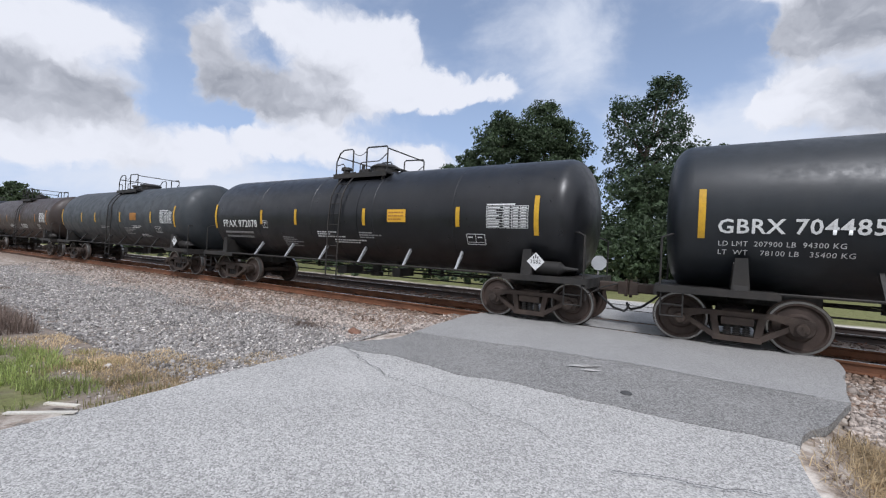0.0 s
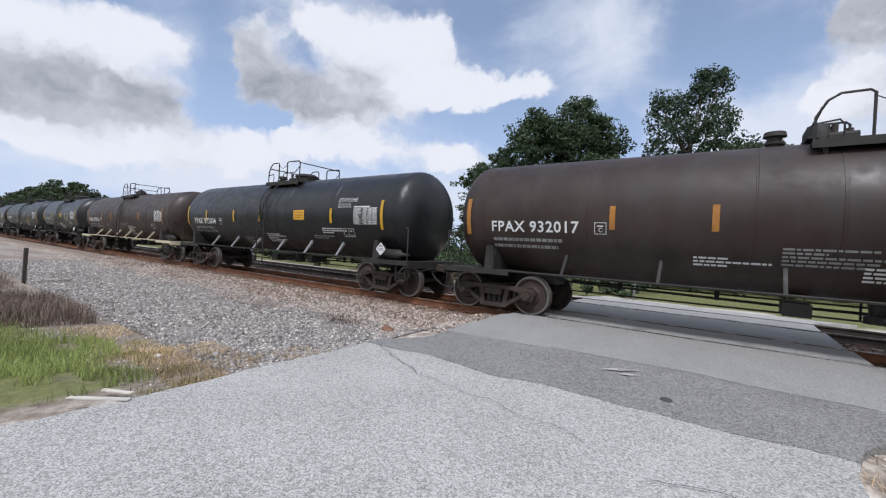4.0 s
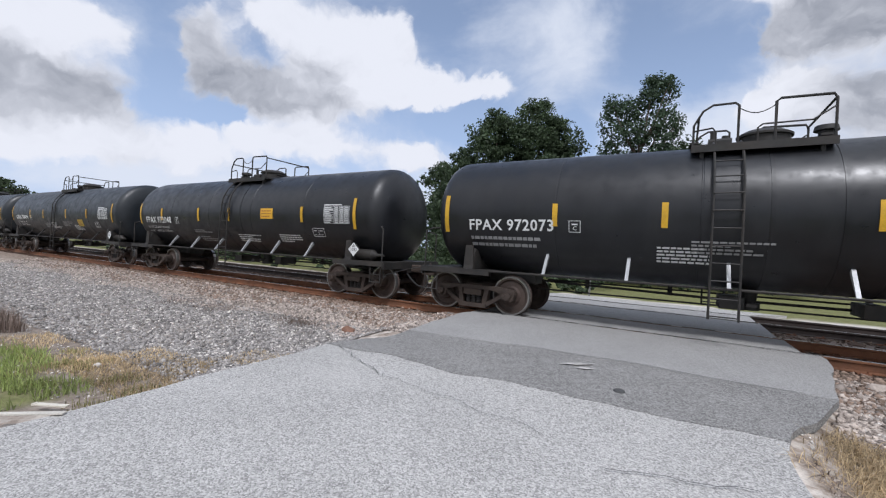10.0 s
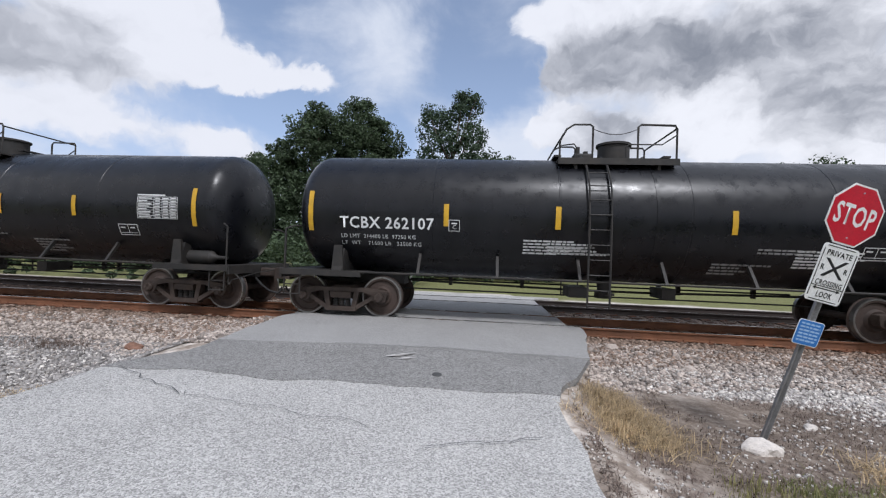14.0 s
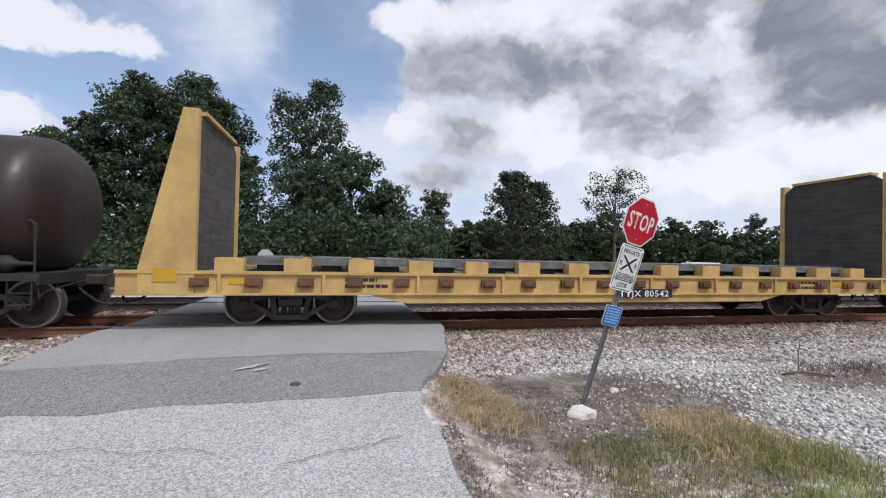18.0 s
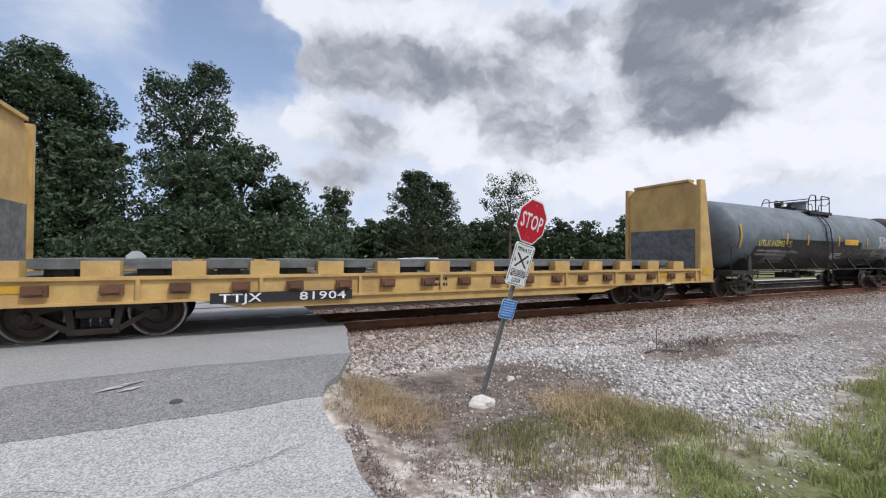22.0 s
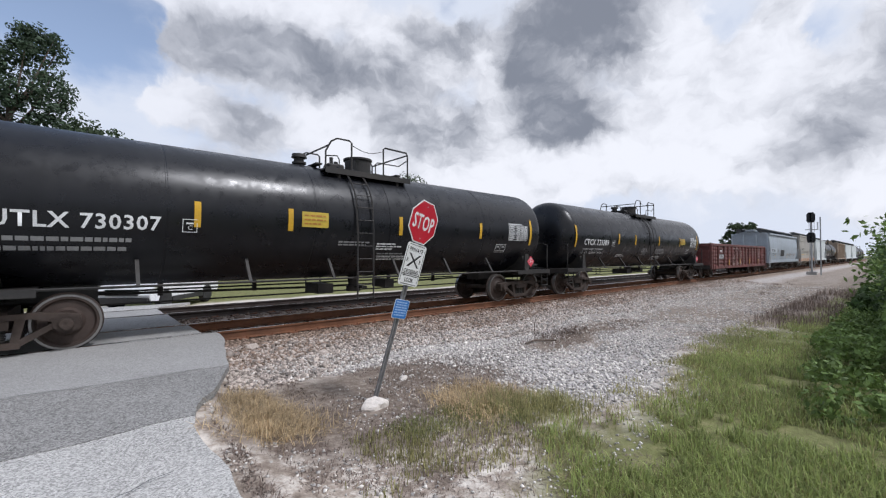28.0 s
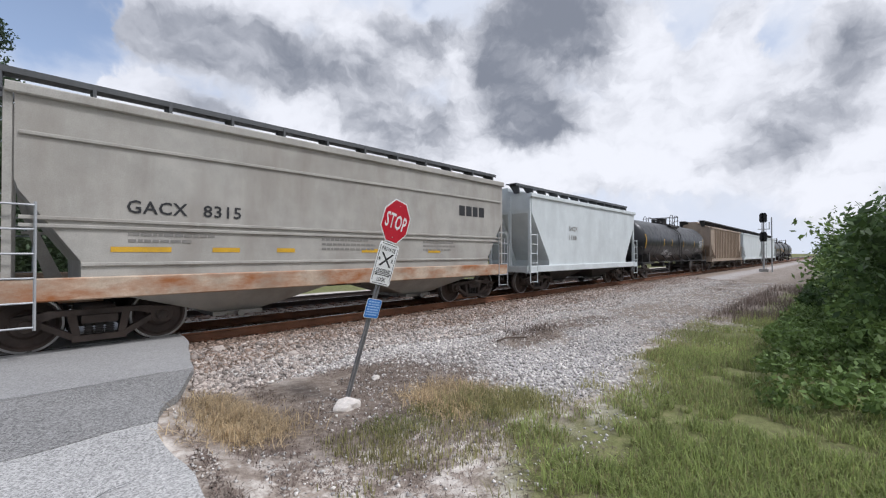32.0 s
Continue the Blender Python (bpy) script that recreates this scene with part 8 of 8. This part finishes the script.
blades("green_grass", "fresh green grass on the verge", under_line([(3.0, 9.5, -11, -7.4, 7), (8.5, 17, -9.8, -7.0, 4), (16, 34, -9.6, -8.0, 2), (2.0, 6, -11.5, -8.2, 4)], 0.22), 56000, 0.15, 0.005, GRASS, 101, 1.1)
blades("yellow_grass", "pale yellowing grass mixed into the green", under_line([(1.8, 10, -11, -7.0, 7), (8.5, 17, -9.4, -6.9, 4)], 0.2, -0.35), 34000, 0.13, 0.004, OLIVE, 110, 1.2)
blades("green_verge_grass", "short bright green grass beside the road", under_line([(-9, -5.4, -9.8, -7.8, 4), (-14, -8, -11, -7.7, 3), (-20, -12, -12, -8.3, 2)], 0.15), 26000, 0.14, 0.005, GRASS, 102, 0.9)
blades("olive_grass", "olive grass thinning into bare ground", sown([(2.2, 5.0, -7.6, -6.2, 4), (1.6, 4.5, -9.0, -7.2, 2), (5, 9, -8.0, -7.3, 2), (-8.2, -5.0, -8.4, -7.4, 2)], 0.50, tuft=0.09), 9000, 0.10, 0.004, OLIVE, 103)
blades("tall_grass_clump", "green and straw grass clump near the sign", sown([(3.9, 4.7, -6.9, -6.2, 3), (4.4, 5.0, -7.3, -6.7, 2)], 0, tuft=0.15), 1600, 0.20, 0.004, OLIVE, 104, 1.2)
blades("sign_grass", "low green grass by the sign post", sown([(2.7, 3.9, -6.7, -6.1, 3), (3.9, 5.0, -7.3, -6.5, 4)], 0.25, tuft=0.12), 3000, 0.09, 0.004, leaf_material("dull_green_grass_blades", (0.20, 0.215, 0.085), through=0.4), 111, 1.2)
blades("straw_clump", "bleached straw grass lying over", sown([(1.25, 2.2, -5.75, -4.9, 5), (3.6, 4.9, -6.7, -5.6, 5), (1.3, 1.9, -4.9, -4.2, 2)], 0, tuft=0.15), 7000, 0.17, 0.0035, STRAW, 105, 2.3)
blades("dry_litter", "matted dead grass on the ground", sown([(1.1, 5.6, -6.3, -3.7, 7), (4.8, 13.0, -5.2, -4.2, 4), (1.0, 4.0, -7.6, -6.0, 2), (1.05, 4.2, -9.0, -6.8, 1.2), (13, 26, -8.2, -6.2, 3)], 0.30, 0.7), 60000, 0.05, 0.004, TWIG, 106, 2.6)
blades("brown_verge_grass", "dry brown grass band along the road edge", sown([(-7.6, -4.95, -7.9, -6.5, 6), (-6.3, -4.8, -6.6, -5.5, 2), (-10, -7, -8.1, -7.2, 2)], 0.25, 0.6), 13000, 0.08, 0.004, STRAW, 107, 1.6)
blades("dead_brush", "thicket of dead grey-brown weeds", sown([(-14.5, -10.4, -9.0, -7.4, 5), (-22, -13, -10.5, -7.6, 4), (14, 30, -8.8, -7.2, 4)], 0.35, 0.5), 15000, 0.36, 0.005, TWIG, 108, 0.8, "brush")
blades("ballast_weeds", "small dry weeds in the ballast", sown([(-8.6, -7.2, -3.6, -3.2, 3), (-13, -10, -4.0, -3.4, 2), (8.4, 10.4, -4.6, -4.0, 4), (-24, -18, -7.0, -5.0, 2), (24, 40, -5.4, -4.2, 2)], 0, tuft=0.14), 3600, 0.12, 0.004, TWIG, 109, 1.0, "weeds")


# ---- signs ----
RED = surface("red_sign_face", (0.50, 0.012, 0.03), 0.4, vary=0.06, bump=0)
SIGNWHITE = surface("white_sign_face", (0.78, 0.79, 0.79), 0.4, vary=0.05, bump=0, dirt=(0.55, 0.54, 0.5), dirt_amount=0.35, dirt_size=(0.2, 0.2, 0.2))
SIGNBLUE = surface("blue_sign_face", (0.02, 0.16, 0.50), 0.4, vary=0.06, bump=0)
PALEBLUE = surface("pale_blue_print", (0.35, 0.52, 0.74), 0.5, vary=0.05, bump=0)
SIGNBLACK = surface("black_sign_print", (0.012, 0.012, 0.014), 0.5, vary=0.05, bump=0)
ALU = surface("bare_aluminium_back", (0.48, 0.50, 0.52), 0.5, metal=0.4, vary=0.1, bump=0.05)
GALV = surface("galvanised_post", (0.30, 0.30, 0.30), 0.55, metal=0.6, vary=0.2, size=6, bump=0.1)
ROCK = surface("white_limestone_rock", (0.62, 0.57, 0.52), 0.9, vary=0.18, size=5, bump=0.6, bump_size=18)


def face_text(word, cap, width, x, z, y, mt, owner, name="lettering"):
    me = text_mesh(word, cap, width, bold=0.02)
    co = np.empty(len(me.vertices) * 3, np.float32)
    me.vertices.foreach_get("co", co)
    co = co.reshape(-1, 3)
    w = co[:, 0].max()
    out = np.stack([co[:, 0] - w / 2 + x, np.full(len(co), y), co[:, 1] + z], 1).astype(np.float32)
    me.vertices.foreach_set("co", out.ravel())
    me.update()
    part(name, me, mt, owner)


def octagon(r, y0, y1, cz):
    k = r * math.tan(math.pi / 8)
    return Build().prism([(r, cz - k), (r, cz + k), (k, cz + r), (-k, cz + r), (-r, cz + k), (-r, cz - k), (-k, cz - r), (k, cz - r)], "y", y0, y1)


def rounded(w, h, c, y0, y1, cz):
    pts = []
    for sx, sz, a0 in ((1, -1, -90), (1, 1, 0), (-1, 1, 90), (-1, -1, 180)):
        for i in range(4):
            a = radians(a0 + 30 * i)
            pts.append((sx * (w / 2 - c) + c * math.cos(a), cz + sz * (h / 2 - c) + c * math.sin(a)))
    return Build().prism(pts, "y", y0, y1)


def post_mesh(h):
    return Build().prism([(-0.038, 0.0), (-0.030, 0.0), (-0.020, 0.030), (0.020, 0.030), (0.030, 0.0), (0.038, 0.0), (0.038, 0.006), (0.033, 0.006), (0.024, 0.036), (-0.024, 0.036), (-0.033, 0.006), (-0.038, 0.006)], "z", -0.3, h)


def stop_sign():
    s = tagged(new("stop_sign"), "red stop sign on a leaning steel post above two plates", "sign")
    up = Vector((0.58, -0.30, 2.37)).normalized()
    across = Vector((math.cos(radians(12)), math.sin(radians(12)), 0))
    across = (across - up * across.dot(up)).normalized()
    back = up.cross(across)
    s.matrix_basis = Matrix(((across.x, back.x, up.x, 3.10), (across.y, back.y, up.y, -5.32), (across.z, back.z, up.z, -0.40), (0, 0, 0, 1)))
    part("post", post_mesh(2.80), GALV, s)
    c = 2.52
    plate = part("stop_plate", octagon(0.305, -0.004, 0.0, c), SIGNWHITE, s)
    part("stop_face", octagon(0.286, -0.0065, -0.004, c), RED, plate)
    face_text("STOP", 0.205, 0.47, 0.0, c - 0.102, -0.0075, SIGNWHITE, plate)
    for z in (c - 0.23, c + 0.23):
        part("bolt", Build().lathe([(-0.012, 0.002), (-0.012, 0.009), (-0.004, 0.009), (-0.004, 0.002)], "y", (0, 0, z), 8), ALU, plate)
    c = 1.90
    plate = part("crossing_plate", rounded(0.43, 0.60, 0.04, -0.010, -0.006, c), SIGNWHITE, s, "white private crossing plate")
    b = Build()
    for x0, x1, z0, z1 in ((-0.195, -0.187, c - 0.25, c + 0.25), (0.187, 0.195, c - 0.25, c + 0.25), (-0.165, 0.165, c + 0.275, c + 0.283), (-0.165, 0.165, c - 0.283, c - 0.275)):
        b.box(x0, x1, -0.0125, -0.010, z0, z1)
    part("border", b, SIGNBLACK, plate)
    face_text("PRIVATE", 0.055, 0.30, 0, c + 0.185, -0.0125, SIGNBLACK, plate)
    for s2 in (-1, 1):
        part("cross_bar", Build().prism([(-0.115 * s2 - 0.022, c - 0.035), (-0.115 * s2 + 0.022, c - 0.035), (0.115 * s2 + 0.022, c + 0.155), (0.115 * s2 - 0.022, c + 0.155)], "y", -0.0125 - 0.001 * s2, -0.010), SIGNBLACK, plate)
    face_text("R", 0.055, 0.045, -0.14, c + 0.03, -0.0125, SIGNBLACK, plate)
    face_text("R", 0.055, 0.045, 0.14, c + 0.03, -0.0125, SIGNBLACK, plate)
    face_text("CROSSING", 0.055, 0.32, 0, c - 0.125, -0.0125, SIGNBLACK, plate)
    b = Build().box(-0.13, 0.13, -0.0125, -0.010, c - 0.165, c - 0.155)
    for k in (-1, 1):
        b.prism([(k * 0.165, c - 0.160), (k * 0.125, c - 0.142), (k * 0.125, c - 0.178)], "y", -0.0125, -0.010)
    b.box(-0.187, 0.187, -0.0125, -0.010, c - 0.146 + 0.005, c - 0.138 + 0.005)
    part("arrow", b, SIGNBLACK, plate)
    face_text("LOOK", 0.06, 0.19, 0, c - 0.25, -0.0125, SIGNBLACK, plate)
    c = 1.26
    plate = part("blue_plate", rounded(0.31, 0.27, 0.03, -0.010, -0.006, c), SIGNWHITE, s, "blue notice plate with pale print")
    part("blue_face", rounded(0.295, 0.255, 0.025, -0.012, -0.010, c), SIGNBLUE, plate)
    r = random.Random(3)
    for i in range(6):
        b = Build()
        x = -0.12
        while x < 0.11:
            w = min(r.uniform(0.03, 0.07), 0.12 - x)
            b.box(x, x + w, -0.0135, -0.012, c + 0.085 - i * 0.036, c + 0.103 - i * 0.036)
            x += w + 0.012
        part("print_line", b, PALEBLUE, plate)
    return s


stop_sign()


def back_sign():
    s = tagged(new("stop_sign"), "bare metal back of an octagonal sign on a post", "sign")
    s.matrix_basis = pose(-3.42, 8.5, -0.42, 0, 2, 4)
    part("post", post_mesh(2.05), GALV, s)
    part("plate", octagon(0.305, -0.004, 0.0, 1.72), ALU, s)


back_sign()


def lump(name, label, x, y, sx, sy, sz, seed, mt, turn=0.0, category="rock"):
    """A rough stone from a noisy ball, half sunk in the ground."""
    bm = bmesh.new()
    bmesh.ops.create_icosphere(bm, subdivisions=3, radius=1.0)
    for v in bm.verts:
        k = 1 + 0.28 * noise.noise(v.co * 1.3 + Vector((seed, 0, 0))) + 0.10 * noise.noise(v.co * 4 + Vector((0, seed, 0)))
        v.co = Vector((v.co.x * sx * k, v.co.y * sy * k, max(-0.4, v.co.z) * sz * k))
    ob = part(name, bm, mt, None, at=pose(x, y, ground_z(x, y) + sz * 0.15, 0, 0, turn))
    return tagged(ob, label, category)


lump("rock", "white limestone rock at the foot of the sign post", 2.98, -5.48, 0.19, 0.12, 0.11, 4, ROCK, -10)
lump("rock", "small pale rock in the dead grass", 3.98, -4.75, 0.09, 0.06, 0.05, 9, ROCK, 30)
lump("rock", "dark stone on the ballast", 2.55, -1.75, 0.13, 0.09, 0.09, 12, STONE, 0)
lump("rock", "dark stone on the ballast", 3.6, -2.6, 0.11, 0.08, 0.07, 15, STONE, 0)
lump("dirt_clod", "reddish clump of dry dirt on the gravel", -6.26, -3.32, 0.17, 0.12, 0.10, 21, surface("reddish_dry_clump", (0.24, 0.13, 0.09), 0.95, vary=0.3, size=12, bump=1.0, bump_size=60), 0, "dirt clod")
lump("rock", "pale rock in the brown verge grass", -7.0, -7.55, 0.06, 0.05, 0.045, 25, ROCK, 0)
b = Build().box(-0.17, 0.17, -0.028, 0.028, 0, 0.014).box(-0.19, -0.16, -0.035, 0.02, 0.0, 0.02)
tagged(part("wood_scrap", b, surface("bleached_scrap_wood", (0.62, 0.58, 0.50), 0.8, vary=0.2), None, at=pose(-5.52, -8.45, -0.325, 0, 0, 28)), "pale strip of scrap wood on the verge", "scrap")
b = Build().box(-0.30, 0.30, -0.03, 0.03, 0, 0.012)
tagged(part("wood_scrap", b, surface("bleached_broken_edge", (0.55, 0.52, 0.46), 0.85, vary=0.2), None, at=pose(-5.16, -8.72, -0.235, 0, 0, 40)), "pale strip lying along the road edge", "scrap")
b = Build().pipe([(-0.42, 0.0, 0.03), (-0.1, 0.05, 0.06), (0.2, 0.02, 0.04), (0.45, -0.06, 0.02)], 0.022, 6).pipe([(-0.1, 0.05, 0.06), (-0.12, 0.04, 0.4), (-0.1, 0.03, 0.55)], 0.008, 5)
tagged(part("fallen_branch", b, BARK, None, at=pose(8.0, -4.55, ground_z(8.0, -4.55), 0, 0, -12)), "dark broken branch lying on the gravel", "branch")
tagged(part("fence_post", Build().prism([(-0.05, -0.05), (0.05, -0.04), (0.04, 0.05), (-0.05, 0.04)], "z", -0.3, 1.15), surface("weathered_dark_post", (0.06, 0.05, 0.045), 0.9, vary=0.3), None, at=pose(-18.4, -7.3, ground_z(-18.4, -7.3), 0, 6, 0)), "weathered dark wooden post leaning in the brush", "post")


# ---- block signal beside the line ----
def block_signal(x, y):
    s = tagged(new("rail_signal"), "black two-headed rail signal on a silver mast", "signal")
    s.matrix_basis = pose(x, y, ground_z(x, y))
    part("base", Build().cbox(-0.4, 0.4, -0.4, 0.4, -0.2, 0.35, 0.05), surface("concrete_base", (0.4, 0.39, 0.37), 0.9), s)
    part("mast", Build().bar((0, 0, 0.3), (0, 0, 6.3), 0.09, 12), SILVER, s)
    part("side_mast", Build().bar((0.1, -0.7, -0.1), (0.1, -0.7, 6.0), 0.06, 10), SILVER, s)
    for z in (5.95, 3.85):
        head = part("signal_head", Build().prism([(-0.26, z - 0.5), (0.26, z - 0.5), (0.34, z - 0.3), (0.34, z + 0.35), (0.2, z + 0.55), (-0.2, z + 0.55), (-0.34, z + 0.35), (-0.34, z - 0.3)], "x", -0.22, -0.12), SIGNBLACK, s)
        for k in (-0.28, 0.05, 0.38):
            part("hood", Build().lathe([(-0.5, 0.115), (-0.22, 0.12), (-0.22, 0.10), (-0.5, 0.10)], "x", (0, 0, z + k), 12), SIGNBLACK, head)
    part("ladder", Build().pipe([(0.3, -0.2, 0), (0.3, -0.2, 5.6)], 0.02, 5).pipe([(0.3, 0.2, 0), (0.3, 0.2, 5.6)], 0.02, 5).box(0.28, 0.32, -0.2, 0.2, 1, 1.03).box(0.28, 0.32, -0.2, 0.2, 2, 2.03).box(0.28, 0.32, -0.2, 0.2, 3, 3.03).box(0.28, 0.32, -0.2, 0.2, 4, 4.03), SILVER, s)
    part("platform", Build().box(-0.1, 0.6, -0.5, 0.5, 4.7, 4.75).box(-0.1, 0.6, -0.5, -0.47, 4.7, 5.5), SILVER, s)
    return s


block_signal(57.0, -3.75)


# ---- far side: shed and car ----
def shed():
    s = tagged(new("shed"), "low shed with a pale metal roof among distant trees", "shed")
    s.matrix_basis = pose(58, 74, -0.4, 0, 0, 0)
    part("wall", Build().box(-10, 10, -3, 3, 0, 2.2), surface("grey_shed_boards", (0.25, 0.25, 0.24), 0.8), s)
    part("roof", Build().prism([(-3.5, 2.2), (0, 3.4), (3.5, 2.2), (3.5, 2.32), (0, 3.52), (-3.5, 2.32)], "x", -10.5, 10.5), surface("pale_green_metal_roof", (0.48, 0.56, 0.52), 0.4, metal=0.3), s)


shed()
CARWHITE = surface("white_car_paint", (0.80, 0.81, 0.82), 0.25, vary=0.02, bump=0)
CARBLACK = surface("black_car_trim", (0.015, 0.015, 0.016), 0.5, vary=0.1, bump=0)
CARGLASS = surface("dark_car_glass", (0.012, 0.014, 0.016), 0.08, vary=0.05, bump=0, rough_vary=0.02)
ALLOY = surface("alloy_wheel", (0.55, 0.56, 0.57), 0.3, metal=0.8, vary=0.1, bump=0)


def suv():
    """A white sport utility car; its nose points along +x."""
    s = tagged(new("car"), "white sport utility car with black lower trim", "car")
    def shell(w, outline, lo=0.0):
        return Build().loft([[(x, -w[0] if i < 1 else -w[1], z) for x, z in outline] if False else [(x, y, z) for x, z in outline] for i, y in enumerate((-w[1], -w[0], w[0], w[1]))])
    low = [(-2.25, 0.42), (-2.38, 0.60), (-2.36, 1.00), (-2.25, 1.08), (0.95, 1.08), (1.9, 0.98), (2.28, 0.86), (2.36, 0.62), (2.25, 0.40), (1.85, 0.38), (1.75, 0.66), (1.45, 0.78), (1.12, 0.66), (1.02, 0.34), (-1.02, 0.34), (-1.12, 0.66), (-1.45, 0.78), (-1.75, 0.66), (-1.85, 0.38)]
    part("body", Build().prism(low, "y", -0.93, 0.93), CARWHITE, s)
    part("cabin", Build().loft([[(-2.25, y, 1.07), (0.95, y, 1.07), (0.15, y * 0.86, 1.68), (-1.9, y * 0.86, 1.72)] for y in (-0.91, 0.91)]), CARGLASS, s)
    part("roof", Build().loft([[(-2.0, y, 1.70), (0.2, y, 1.66), (0.0, y, 1.75), (-1.85, y, 1.80)] for y in (-0.8, 0.8)]), CARWHITE, s)
    for y in (-1, 1):
        for x0, x1, t0, t1 in ((0.98, 0.9, 0.2, 0.1), (-0.3, -0.4, -0.4, -0.5), (-1.4, -1.52, -1.4, -1.5), (-2.2, -2.3, -1.85, -1.95)):
            part("pillar", Build().loft([[(x1, yy, 1.06), (x0, yy, 1.06), (t0, yy * 0.87, 1.70), (t1, yy * 0.87, 1.70)] for yy in (y * 0.90, y * 0.925)]), CARWHITE, s)
        part("sill", Build().box(-1.05, 1.05, y * 0.93 - 0.02, y * 0.93 + 0.02, 0.30, 0.48), CARBLACK, s)
        part("headlight", Build().prism([(1.75, 0.86), (2.25, 0.74), (2.27, 0.82), (1.85, 0.95)], "y", y * 0.70 - 0.245, y * 0.70 + 0.245), ALLOY, s)
        part("mirror", Build().cbox(0.55, 0.75, y * 1.03 - 0.09, y * 1.03 + 0.09, 1.05, 1.2, 0.03), CARWHITE, s)
    part("grille", Build().box(2.28, 2.385, -0.55, 0.55, 0.60, 0.82), CARBLACK, s)
    part("bumper", Build().prism([(2.1, 0.30), (2.4, 0.34), (2.42, 0.52), (2.2, 0.56)], "y", -0.88, 0.88), CARBLACK, s)
    for x in (-1.43, 1.43):
        for y in (-1, 1):
            w = part("wheel", Build().lathe([(-0.11, 0.24), (-0.12, 0.33), (-0.09, 0.37), (0.09, 0.37), (0.12, 0.33), (0.11, 0.24)], "y", (0, 0, 0), 24), RUBBER, s, at=pose(x, y * 0.84, 0.37))
            part("rim", Build().lathe([(-0.10, 0.02), (-0.115, 0.06), (-0.085, 0.12), (-0.105, 0.23), (-0.06, 0.25), (0.1, 0.25), (0.1, 0.02)], "y", (0, 0, 0), 10), ALLOY, w)
    return s


SUV = suv()


# ---- the train runs ----
SPEED = [(0, 17.01), (6, 16.76), (11, 16.51), (15, 16.33), (18, 16.31), (23, 16.51), (28, 16.76), (32, 16.97)]


def run(t):
    """Metres that the train has gone by t seconds."""
    ts = np.linspace(0, t, 400)
    v = np.interp(ts, [a for a, _ in SPEED], [b for _, b in SPEED])
    return float(np.sum((v[1:] + v[:-1]) / 2) * (ts[1] - ts[0])) if t > 0 else 0.0


def motions():
    gone = [(t, run(t)) for t in range(0, 33, 2)]
    for car, x in TRAIN:
        walk(car, [(t, pose(x - g, 0, 0)) for t, g in gone])
    # the white car comes up to the crossing on the far side and waits
    walk(SUV, [(0, pose(70, 20, -0.42, 0, 0, 185)), (14, pose(46, 17, -0.42, 0, 0, 187)), (19, pose(20, 14.5, -0.42, 0, 0, 190)), (22, pose(9, 12.4, -0.42, 0, 0, 205)),
               (24.5, pose(2.85, 10.05, -0.42, 0, 0, 230)), (26, pose(2.6, 9.7, -0.42, 0, 0, 231)), (32, pose(2.6, 9.7, -0.42, 0, 0, 231))])


motions()
